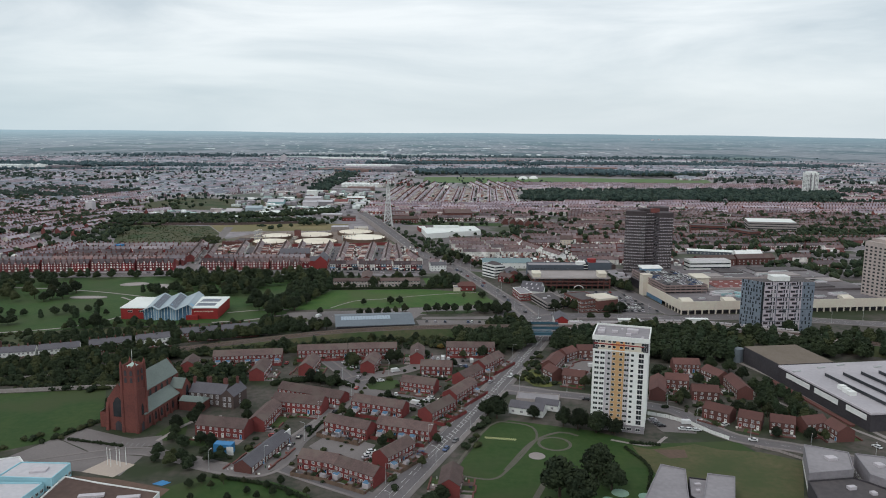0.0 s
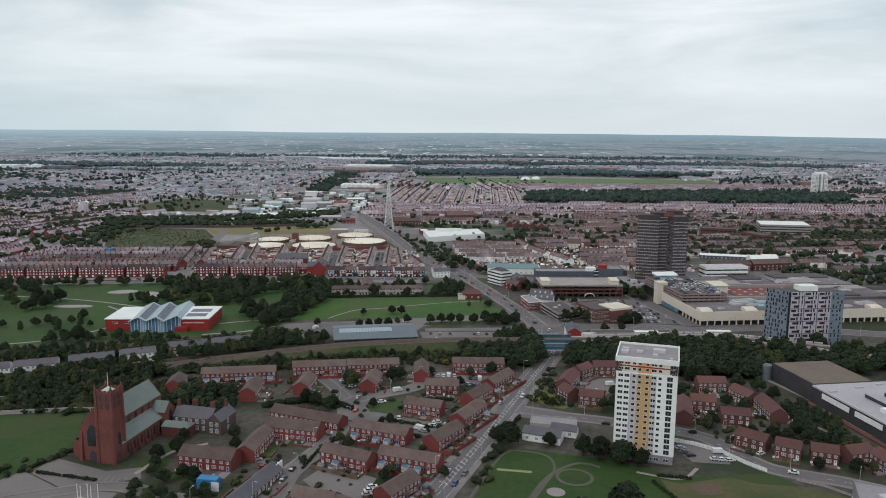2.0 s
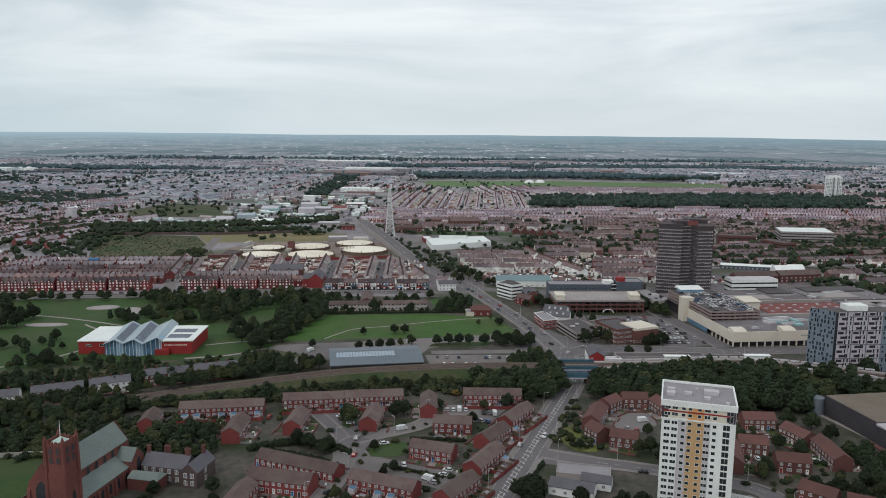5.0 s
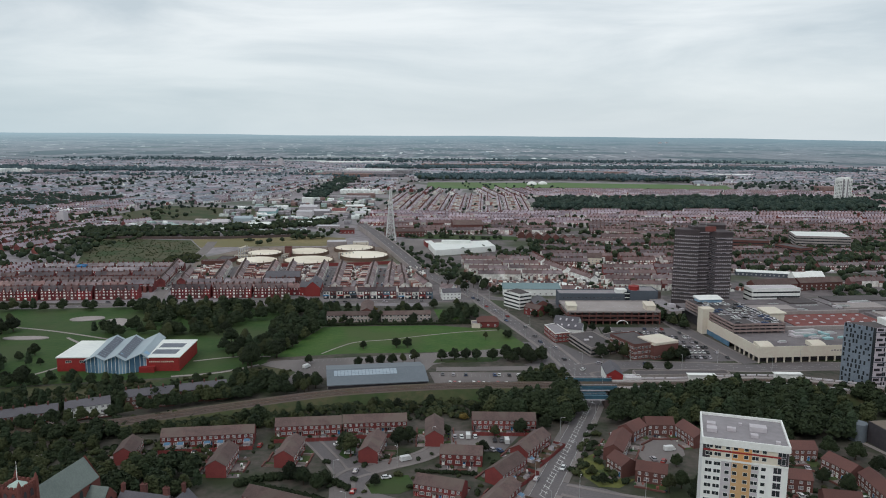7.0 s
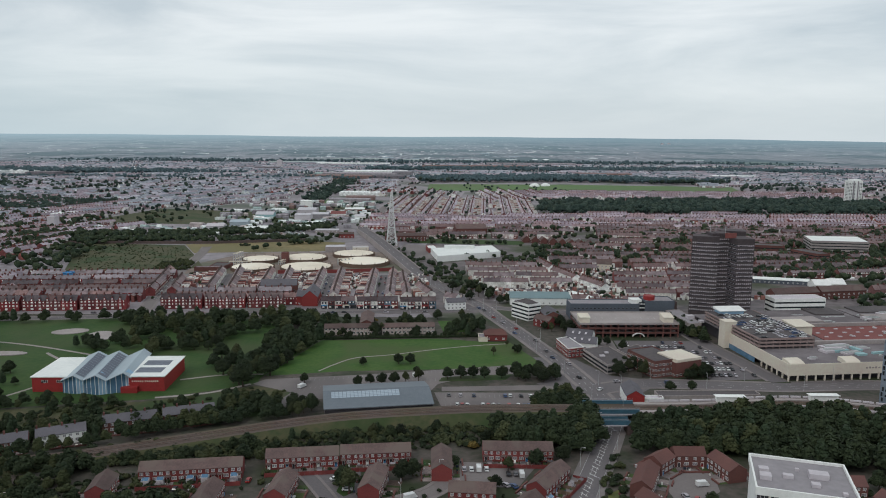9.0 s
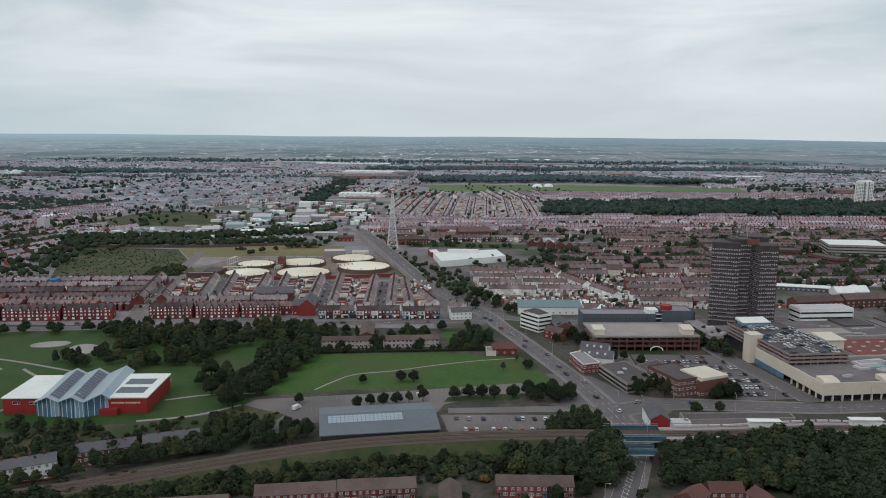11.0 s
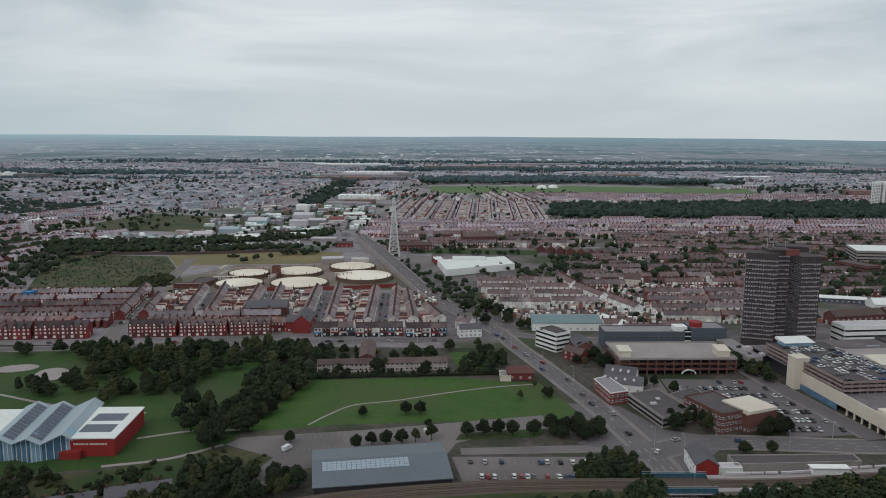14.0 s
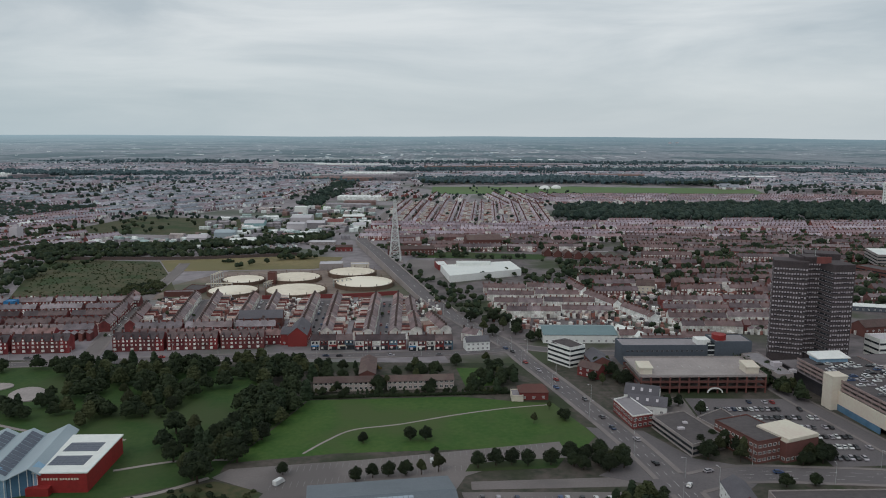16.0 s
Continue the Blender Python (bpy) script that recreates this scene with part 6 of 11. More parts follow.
def brick_car_park():
    """Multi-storey car park with open brick decks."""
    root = thing("brick_car_park", pose(111.5, 648.5, 0, 0, 0, 2.0), "brick multi-storey car park with open decks", "car park")
    W, D = 68.0, 34.0
    for k, z in enumerate((3.1, 6.2, 9.3)):
        mb = Mesh()
        mb.box(-W / 2, W / 2, 0, D, z - 0.35, z)
        part("deck", mb, M_CONC, root)
        for a in ((-W / 2, W / 2, -0.2, 0.1), (-W / 2, W / 2, D - 0.1, D + 0.2), (-W / 2 - 0.2, -W / 2 + 0.1, 0, D), (W / 2 - 0.1, W / 2 + 0.2, 0, D)):
            mp = Mesh()
            mp.box(*a, z - 0.5, z + 0.75)
            part("parapet", mp, M_CONC if k == 2 else M_BRICK2, root)
    # dark block inside the open decks, standing for their shade
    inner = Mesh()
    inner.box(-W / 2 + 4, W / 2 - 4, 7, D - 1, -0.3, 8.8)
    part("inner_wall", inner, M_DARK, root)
    for i in range(14):
        mp = Mesh()
        x = -W / 2 + 0.4 + i * (W - 0.8) / 13
        mp.box(x - 0.4, x + 0.4, -0.35, 0.4, -0.3, 9.0)
        part("column", mp, M_BRICK2, root)
    for x, d in ((-W / 2 + 4, 8), (W / 2 - 6, 9)):
        mp = Mesh()
        mp.box(x - 3.4, x + 3.4, 4, 4 + d, 9.3, 12.4)
        mp.solid([(x - 3.8, 3.6, 12.4), (x + 3.8, 3.6, 12.4), (x + 3.8, 4.4 + d, 12.4), (x - 3.8, 4.4 + d, 12.4)], [(x - 3.8, 3.6, 13.0), (x + 3.8, 3.6, 13.0), (x + 3.8, 4.4 + d, 14.2), (x - 3.8, 4.4 + d, 14.2)])
        part("stair_head", mp, M_CREAM, root, "cream stair head")
    for k in range(12):
        mp = Mesh()
        mp.box(-24 + k * 4.6, -23.9 + k * 4.6, 14, 19, 9.3, 9.32)
        part("bay_line", mp, M_LINE, root)
    arch = Mesh()
    for k in range(8):
        a0, a1 = math.pi * k / 8, math.pi * (k + 1) / 8
        arch.bar((6 + 4 * math.cos(a0), -1.2, 0.6 + 2.6 * math.sin(a0)), (6 + 4 * math.cos(a1), -1.2, 0.6 + 2.6 * math.sin(a1)), 0.3)
    part("entrance_arch", arch, M_WHITE, root, "white entrance arch")


def grey_office():
    root = thing("grey_office", pose(113, 699, 0, 0, 0, 1.5), "long blue-grey office with a glazed stair", "office")
    flat_block(root, -34, 18, 0, 16, -0.4, 11.5, M_GREYBLUE, M_FELT)
    flat_block(root, 22, 44, -1, 16, -0.4, 14, M_GREYBLUE, M_FELT)
    mb = Mesh()
    mb.box(18, 22, 0.2, 14, -0.4, 13)
    part("stair", mb, M_GLASS, root)
    for k in range(4):
        ms = Mesh()
        ms.box(18, 22, 0, 0.25, 2.5 + k * 3, 3.1 + k * 3)
        part("stair_band", ms, M_WHITE, root)
    win = window_data(1.6, 0.9, M_GREY, M_GLASS, 0)
    window_grid(root, -33, 17, 0, 4.5, 16, 2, 3.0, 3.4, win)
    mr = Mesh()
    mr.tube(26.5, 6, 14, 17.2, 4.2, 4.2, 20)
    part("red_screen", mr, M_RED, root, "bright red round rooftop screen")
    mw = Mesh()
    mw.box(12, 20, 2, 10, 11.5, 14.6)
    part("white_box", mw, M_WHITE, root)


MALL = pose(179, 557, 0, 0, 0, 7) @ Matrix.Diagonal((1, 0.87, 0.8, 1))


def shopping_centre():
    """Cream podium with an arcade, open parking decks above and low roofs behind; origin at its street corner."""
    root = thing("shopping_centre", MALL, "cream shopping centre with car decks on its roof", "shopping centre")
    W, D, H = 175.0, 142.0, 11.2
    # dark block set back behind the arcade
    inner = Mesh()
    inner.box(3.5, W, 3.5, D, -0.4, H - 0.8)
    part("inner_wall", inner, M_DARK, root)
    front = Mesh()
    front.box(0, W, 0, 0.6, 4.2, H + 1.4)
    part("front_wall", front, M_CREAM, root, "cream panelled front")
    lw = Mesh()
    lw.box(0, 0.6, 0.6, 78, 4.2, H + 1.4)
    part("side_wall", lw, M_CREAM, root, "cream panelled side")
    for k in range(int(W / 5.5)):
        part("pier", box_data("pier", 0.8, 0.8, 4.5, M_CREAM), None, root, m=pose(0.6 + k * 5.5, 0.5, -0.3))
    for k in range(1, 6):
        part("pier", box_data("pier", 0.8, 0.8, 4.5, M_CREAM), None, root, m=pose(0.5, 0.6 + k * 6.5, -0.3))
    sh = Mesh()
    sh.box(0.05, 0.5, 42, 78, -0.3, 4.2)
    part("shopfront", sh, M_GLASS_BLUE, root, "bright blue shopfront")
    roof = Mesh()
    roof.box(0.6, W, 0.6, D, H - 0.8, H)
    part("roof", roof, M_FELT_MID, root, "grey felt roof")
    rr = Mesh()
    rr.box(54, 122, 48, 92, H, H + 0.5)
    part("red_roof", rr, M_REDROOF, root, "dull red roof deck")
    for x0, y0, x1, y1 in ((124, 40, W, 90), (40, 96, 110, D), (112, 96, W, D)):
        mb = Mesh()
        mb.box(x0, x1, y0, y1, H, H + 2.2)
        part("upper_roof", mb, M_FELT_MID, root)
    for k in range(7):
        for j in range(4):
            part("roof_light", box_data("roof_light", 2.4, 1.6, 0.6, M_PALEGREY), None, root, m=pose(59 + k * 9.4, 53 + j * 10.5, H + 0.5))
    for x, y, w, d, h in ((48, 28, 10, 2.2, 1.8), (60, 32, 3, 9, 1.6), (70, 22, 12, 2, 1.5), (84, 32, 3, 10, 1.6), (96, 36, 14, 2, 1.4), (56, 20, 6, 4, 1.4)):
        part("air_unit", box_data("air_unit", w, d, h, M_TEALPLANT), None, root, m=pose(x, y, H, 0, 0, 8))
    for x0, x1, y0, y1 in ((126, 150, 44, 60), (128, 172, 70, 86), (44, 78, 100, 116), (84, 106, 122, 146), (116, 150, 100, 118), (120, 170, 126, 146)):
        wk = Mesh()
        wk.box(x0, x1, y0, y1, H + 2.2, H + 3.4)
        part("roof_deck", wk, (M_FELT_DARK, M_FELT, M_CONC)[int(x0) % 3], root)
    for k in range(22):
        vx, vy = 66 + (k * 37) % 100, 16 + (k * 53) % 110
        part("vent", box_data("vent", 1.4, 1.4, 1.1, M_LATTICE), None, root, m=pose(vx, vy, H + (2.2 if vy > 96 or vx > 124 and vy > 40 else 0.4 if 48 < vy < 92 and 62 < vx < 120 else 0)))
    for y in (46, 94):
        wk = Mesh()
        wk.box(40, 122, y - 1.2, y + 1.2, H, H + 3.2)
        part("roof_corridor", wk, M_CONC, root, "pale rooftop corridor")
    # curved hoods on the front edge
    for x in (1, 35, 64, 98, 132):
        hood = Mesh()
        arc = [(0.7 + 9 - 9 * math.cos(math.pi * k / 12), H + 1.0 + 2.2 * math.sin(math.pi * k / 12)) for k in range(7)]
        prof = [(0.7, H - 0.1), (9.7, H - 0.1)] + arc[::-1]
        hood.solid([(x + 9, py, pz) for py, pz in prof][::-1], [(x, py, pz) for py, pz in prof][::-1])
        part("hood", hood, M_CREAM, root, "curved cream roof hood")
    for k in range(5):
        mb = Mesh()
        mb.box(47 + k * 1.9, 48.2 + k * 1.9, -0.12, 0, 8.0, 9.1 + 0.3 * (k % 2))
        part("sign_bar", mb, M_CONC, root, "faded sign bar")
    # parking decks
    decks = Mesh()
    x0, x1, y0, y1 = 1.0, 37.0, 39, 122
    for z in (H + 2.6, H + 5.4, H + 8.0):
        for b in ((x0, x1, y0, y0 + 0.4), (x0, x0 + 0.4, y0, y1), (x1 - 0.4, x1, y0, y1)):
            mb = Mesh()
            mb.box(*b, z - 1.0, z + 0.45)
            part("deck_parapet", mb, M_DECK, root, "stained concrete deck edge")
    # dark filling between the decks imitates the shade in there
    mb = Mesh()
    mb.box(x0 + 3, x1 - 3, y0 + 3, y1 - 1, H, H + 7.4)
    part("deck_core", mb, M_DARK, root)
    for z in (H + 2.6, H + 5.4, H + 7.9):
        mb = Mesh()
        mb.box(x0 + 0.4, x1 - 0.4, y0 + 0.4, y1, z - 0.4, z - 0.1)
        part("deck", mb, M_FELT_DARK if z > H + 7 else M_CONC, root)
    for k in range(9):
        part("deck_column", box_data("deck_column", 0.5, 0.5, 8, M_DECK), None, root, m=pose(x0 + 0.5 + k * 4.4, y0 + 0.5, H - 0.2))
    for k in range(1, 14):
        part("deck_column", box_data("deck_column", 0.5, 0.5, 8, M_DECK), None, root, m=pose(x0 + 0.5, y0 + 0.5 + k * 6.2, H - 0.2))
    st = Mesh()
    st.box(-3.5, 4.5, 78, 87, -0.4, 21.5)
    st.box(-3.8, 4.8, 77.7, 87.3, 21.5, 22.0)
    tower = part("stair_tower", st, M_CREAM, root, "cream stair tower")
    for k in range(5):
        put_window(tower, window_data(0.8, 0.9, M_CREAM, M_GLASS, 0), 2.6, 78, 4 + k * 3.4)
    s2 = Mesh()
    s2.box(37, 48, 62, 78, H, H + 10)
    s2.solid([(36, 61, H + 10), (49, 61, H + 10), (49, 79, H + 10), (36, 79, H + 10)], [(36, 61, H + 10.5), (49, 61, H + 10.5), (49, 79, H + 11.6), (36, 79, H + 11.6)])
    part("ramp_tower", s2, M_CREAM, root, "cream ramp tower")
    s3 = Mesh()
    s3.box(8, 25, 112, 122, H + 7, H + 10.4)
    part("lift_house", s3, M_BLUE, root, "pale blue lift house")
    s4 = Mesh()
    s4.solid([(7, 111, H + 10.4), (26, 111, H + 10.4), (26, 123, H + 10.4), (7, 123, H + 10.4)], [(7, 111, H + 10.8), (26, 111, H + 10.8), (26, 123, H + 12.4), (7, 123, H + 12.4)])
    part("lift_roof", s4, M_WHITE, root)
    for x, y, w, d, h in ((44, 30, 16, 7, 1.6), (52, 24, 12, 5, 1.2), (50, 38, 20, 8, 1.8), (64, 34, 9, 5, 1.4), (90, 25, 9, 6, 1.6), (22, 14, 5, 3, 1.0), (75, 18, 6, 4, 1.2), (140, 22, 14, 8, 1.8), (120, 14, 8, 5, 1.2), (80, 104, 14, 6, 1.8), (60, 110, 9, 9, 2.0), (95, 118, 22, 5, 1.5), (130, 60, 16, 6, 3.6), (150, 72, 9, 14, 3.4), (72, 126, 10, 6, 1.6), (118, 108, 12, 8, 3.4), (140, 122, 18, 6, 3.6)):
        part("roof_plant", box_data("roof_plant", w, d, h, M_PALEGREY), None, root, m=pose(x, y, H, 0, 0, 12))
        for k in range(2):
            part("duct", box_data("duct", w * 0.8, 0.7, 0.8, M_LATTICE), None, root, m=pose(x, y - d * 0.3 + k * d * 0.3, H + h))


def retail_shed():
    """Dark-walled store with grey ridged roofs; y along its western wall."""
    root = thing("retail_store", pose(190, 385, 0, 0, 0, 9.4), "large dark-walled store with pale ribbed roofs", "store")
    mb = Mesh()
    mb.box(0, 34, 20, 56, -0.4, 9.6)
    part("wall", mb, M_DARK, root)
    mr = Mesh()
    mr.box(0.4, 33.6, 20.4, 55.6, 9.6, 9.75)
    part("roof", mr, M_BROWNROOF, root, "mossy brown roof")
    tk = Mesh()
    tk.tube(-3.0, 58, -0.4, 8.2, 3.6, 3.6, 20)
    part("tank", tk, M_STEEL, root, "blue-grey round tank")
    m2 = Mesh()
    m2.box(0, 120, -52, 19.8, -0.4, 8.4)
    part("main_wall", m2, M_DARK, root, "dark clad wall")
    eaves = Mesh()
    eaves.box(-0.5, 120, -52.5, 20, 8.4, 9.3)
    part("fascia", eaves, M_PALEGREY, root, "pale grey fascia")
    deck = Mesh()
    deck.box(0.5, 119.5, -52, 19.4, 9.3, 9.45)
    part("main_roof", deck, M_SHEET, root, "pale grey sheet roof")
    for k in range(10):
        rg = Mesh()
        x = 12.5 + k * 10.6
        rg.solid([(x, -46, 9.45), (x + 8.6, -46, 9.45), (x + 8.6, -1, 9.45), (x, -1, 9.45)], [(x + 0.1, -46, 11.6), (x + 8.4, -46, 9.9), (x + 8.4, -1, 9.9), (x + 0.1, -1, 11.6)])
        light = part("north_light", rg, M_SHEET, root, "pale ridged roof light")
        gl = Mesh()
        gl.box(x - 0.06, x, -45.6, -1.4, 9.8, 11.4)
        part("glazing", gl, M_GLASS, light, "dark glazed face")
    for y0, y1 in ((-30, -12), (-8, 12), (-50, -36)):
        sg = Mesh()
        sg.box(-0.75, -0.5, y0, y1, 5.0, 7.6)
        part("sign_panel", sg, M_WHITE, root, "white wall panel")
    for x, y in ((8.4, -20.5), (7.6, -25), (7.2, -29)):
        part("roof_unit", box_data("roof_unit", 3.4, 3.0, 2.0, M_WHITE), None, root, m=pose(x, y, 9.45))
    for x, y in ((2.5, 8), (20, 12), (34, 15), (52, 9), (70, 13)):
        part("roof_vent", box_data("roof_vent", 5.0, 0.8, 0.7, M_LATTICE), None, root, m=pose(x, y, 9.45, 0, 0, 8))
    ln = Mesh()
    ln.box(-4.5, -2.0, -45, 20, -0.2, 0.9)
    part("loading_wall", ln, M_BRICK2, root)


def sports_centre():
    """Low red hall and pale hall with a zigzag glazed middle; x along the front."""
    root = thing("sports_centre", pose(-199, 530.5, 0, 0, 0, 2.5), "red and blue sports centre with zigzag roofs and solar panels", "sports centre")
    H = 8.0
    for x0, x1, y1, nm in ((-33.5, -13, 34, "hall"), (15, 35.5, 36, "hall")):
        mb = Mesh()
        mb.box(x0, x1, 0, y1, -0.4, H)
        part(nm, mb, M_RED, root, "red clad hall")
        mr = Mesh()
        mr.box(x0 - 0.5, x1 + 0.5, -0.5, y1 + 0.5, H, H + 0.5)
        part("roof", mr, M_ROOFWHITE, root, "pale flat roof")
    for y0, y1 in ((6, 15), (19, 28)):
        mp = Mesh()
        for i in range(8):
            for j in range(4):
                mp.box(18 + i * 1.75, 19.65 + i * 1.75, y0 + j * 2.2, y0 + 2.05 + j * 2.2, H + 0.5, H + 0.62)
        part("solar_panelling", mp, M_PANEL, root, "dark solar panels", kind="stuff")
    # zigzag middle: ridges run front to back
    xs = [-17, -9.5, -5.0, 2.8, 7.2, 15.2, 18.5]
    zs = [7.0, 10.5, 7.6, 11.2, 7.6, 10.9, 7.4]
    ys = [-4, -6, -5, -8, -6, -3, -1]
    for i in range(6):
        mb = Mesh()
        a, b = (xs[i], ys[i], zs[i]), (xs[i + 1], ys[i + 1], zs[i + 1])
        sh = 36
        low = [a, b, (b[0] - 4, b[1] + sh + 8, b[2] + 0.4), (a[0] - 4, a[1] + sh + 8, a[2] + 0.4)]
        mb.solid(low, [(p, q, r + 0.35) for p, q, r in low])
        plate = part("roof_plate", mb, M_PALEBLUEROOF, root, "pale sloping roof plate")
        if i in (1, 3):
            mp = Mesh()
            A, B, C = Vector(low[0]), Vector(low[1]), Vector(low[3])
            u, w = (B - A), (C - A)
            for p in range(5):
                for q in range(12):
                    s0, s1, t0, t1 = 0.08 + p * 0.17, 0.245 + p * 0.17, 0.08 + q * 0.072, 0.143 + q * 0.072
                    ring = [A + u * s + w * t + Vector((0, 0, 0.42)) for s, t in ((s0, t0), (s1, t0), (s1, t1), (s0, t1))]
                    mp.solid(ring, [r + Vector((0, 0, 0.06)) for r in ring])
            part("solar_panelling", mp, M_PANEL, plate, "dark solar panels", kind="stuff")
        wl = Mesh()
        wl.solid([(a[0] + 0.2, a[1] + 2.2, -0.4), (b[0] - 0.1, b[1] + 2.2, -0.4), (b[0] - 0.1, b[1] + 8, -0.4), (a[0] + 0.2, a[1] + 8, -0.4)],
                 [(a[0] + 0.2, a[1] + 2.2, a[2] - 0.1), (b[0] - 0.1, b[1] + 2.2, b[2] - 0.1), (b[0] - 0.1, b[1] + 8, b[2] - 0.1), (a[0] + 0.2, a[1] + 8, a[2] - 0.1)])
        part("glazed_wall", wl, M_BLUE if i % 2 else M_GLASS_BLUE, root, "pale blue glazed wall")
        for k in range(3):
            f = (k + 0.5) / 3
            x, y = a[0] + (b[0] - a[0]) * f, a[1] + (b[1] - a[1]) * f + 2.1
            mm = Mesh()
            mm.bar((x, y, -0.2), (x, y, a[2] + (b[2] - a[2]) * f - 0.2), 0.12)
            part("mullion", mm, M_WHITE, root)
    core = Mesh()
    core.box(-14, 16, 1, 34, -0.4, 7.6)
    part("core", core, M_BLUE, root)
    po = Mesh()
    po.box(13.5, 22, -3, 0, -0.3, 3.2)
    part("porch", po, M_RED, root, "red entrance porch")
    for k in range(13):
        mb = Mesh()
        mb.box(18.5 + k * 1.05 + (0.5 if k > 5 else 0), 19.2 + k * 1.05 + (0.5 if k > 5 else 0), -0.08, 0, 5.2, 6.0)
        part("sign_bar", mb, M_CREAM, root, "pale sign lettering bar")
    for x in (-27, -19):
        put_window(root, window_data(3.4, 1.4, M_WHITE, M_GLASS, 2), x, 0, 5.0)


def long_shed():
    """Blue-grey sheet roofed depot beside the railway."""
    root = thing("depot_shed", pose(-49, 515.5, 0, 0, 0, 9.8), "long shed with a shallow blue-grey sheet roof", "shed")
    L, w = 53.0, 33.0
    mb = Mesh()
    gable_shell(mb, L, w, 5.2, 8.2)
    part("wall", mb, M_GREY, root)
    mr = Mesh()
    gable_roof(mr, L, w, 5.2, 8.2, over=1.0, t=0.25)
    part("roof", mr, M_STEEL, root, "blue-grey ribbed roof")
    ribs = Mesh()
    for k in range(50):
        x = -L / 2 + k * L / 49
        for s in (-1, 1):
            ribs.bar((x, s * (w / 2 + 0.9), 5.28), (x, 0, 8.47), 0.05)
    part("roof_ribs", ribs, M_STEEL, root, kind="stuff")
    rl = Mesh()
    for i in range(18):
        for j in range(4):
            y = -2.6 - j * 1.5
            z = 8.2 + 0.25 - (3.0 / 16.5) * 0 + (y / (w / 2)) * 3.0
            ring = [(-23 + i * 1.9, y - 0.65, z - 0.118), (-21.3 + i * 1.9, y - 0.65, z - 0.118), (-21.3 + i * 1.9, y + 0.65, z + 0.118), (-23 + i * 1.9, y + 0.65, z + 0.118)]
            rl.solid([(a, b, c + 0.02) for a, b, c in ring], [(a, b, c + 0.14) for a, b, c in ring])
    part("roof_glazing", rl, M_PANEL_PALE, root, "pale panels on the roof", kind="stuff")
    for k in range(9):
        mb = Mesh()
        x = -L / 2 + 1 + k * (L - 2) / 8
        mb.box(x - 0.15, x + 0.15, -w / 2 - 0.9, -w / 2 - 0.5, -0.3, 5.0)
        part("post", mb, M_DARK, root)
    # dark strip on the closed wall, coloured like the shade in open bays
    mb = Mesh()
    mb.box(-L / 2, L / 2, -w / 2 - 0.06, -w / 2, 1.2, 4.4)
    part("openings", mb, M_DARK, root, "dark strip painted as shaded open bays")


def gasholder(x, y, r, h, lab):
    root = thing("gasholder", pose(x, y, 0), lab, "gasholder", "gasholders")
    tank = Mesh()
    tank.tube(0, 0, -0.4, h, r, r, 48)
    part("tank", tank, M_DARKRUST, root)
    rim = Mesh()
    n = 48
    for i in range(n):
        a0, a1 = 2 * math.pi * i / n, 2 * math.pi * (i + 1) / n
        rim.bar((r * math.cos(a0), r * math.sin(a0), h + 0.1), (r * math.cos(a1), r * math.sin(a1), h + 0.1), 0.25)
    part("rim", rim, M_DARKRUST, root, "rusty rim walkway")
    crown = Mesh()
    rings = []
    for k in range(7):
        q = 1 - k / 6
        rings.append([(q * (r - 1.2) * math.cos(2 * math.pi * i / n), q * (r - 1.2) * math.sin(2 * math.pi * i / n), h + 0.3 + 1.6 * (1 - q * q)) for i in range(n)])
    for k in range(6):
        for i in range(n):
            j = (i + 1) % n
            if k == 5:
                crown.poly([rings[k][i], rings[k][j], rings[6][0]])
            else:
                crown.poly([rings[k][i], rings[k][j], rings[k + 1][j], rings[k + 1][i]])
    part("crown", crown, M_GASTOP, root, "cream domed steel crown")
    for i in range(12):
        a = 2 * math.pi * i / 12
        g = Mesh()
        g.bar((r * 1.02 * math.cos(a), r * 1.02 * math.sin(a), -0.3), (r * 1.02 * math.cos(a), r * 1.02 * math.sin(a), h + 2.4), 0.22)
        part("guide_post", g, M_DARKRUST, root)


def lattice_mast():
    root = thing("lattice_mast", pose(-80.5, 1060, 0), "tall white steel lattice mast", "mast")
    H, b, t = 66.0, 6.6, 0.8
    n = 14
    lev = [H * (1 - (1 - i / n) ** 1.25) for i in range(n + 1)]
    wd = [b + (t - b) * (z / H) ** 0.72 for z in lev]
    cs = ((-1, -1), (1, -1), (1, 1), (-1, 1))
    for c in cs:
        leg = Mesh()
        for i in range(n):
            leg.bar((c[0] * wd[i], c[1] * wd[i], lev[i] if i else -0.3), (c[0] * wd[i + 1], c[1] * wd[i + 1], lev[i + 1]), 0.5)
        part("leg", leg, M_MAST, root)
    for s in range(4):
        c, d = cs[s], cs[(s + 1) % 4]
        br = Mesh()
        for i in range(n):
            br.bar((c[0] * wd[i], c[1] * wd[i], lev[i]), (d[0] * wd[i + 1], d[1] * wd[i + 1], lev[i + 1]), 0.2)
            br.bar((d[0] * wd[i], d[1] * wd[i], lev[i]), (c[0] * wd[i + 1], c[1] * wd[i + 1], lev[i + 1]), 0.2)
            br.bar((c[0] * wd[i], c[1] * wd[i], lev[i]), (d[0] * wd[i], d[1] * wd[i], lev[i]), 0.2)
        part("bracing", br, M_MAST, root)
    for z, r in ((22, 3.4), (34, 2.8), (48, 2.2), (63, 1.5)):
        pl = Mesh()
        pl.box(-r, r, -r, r, z, z + 0.5)
        part("platform", pl, M_LATTICE, root)
    bs = Mesh()
    bs.box(-8.5, 8.5, -8.5, 8.5, -0.3, 1.2)
    part("base", bs, M_CONC, root)


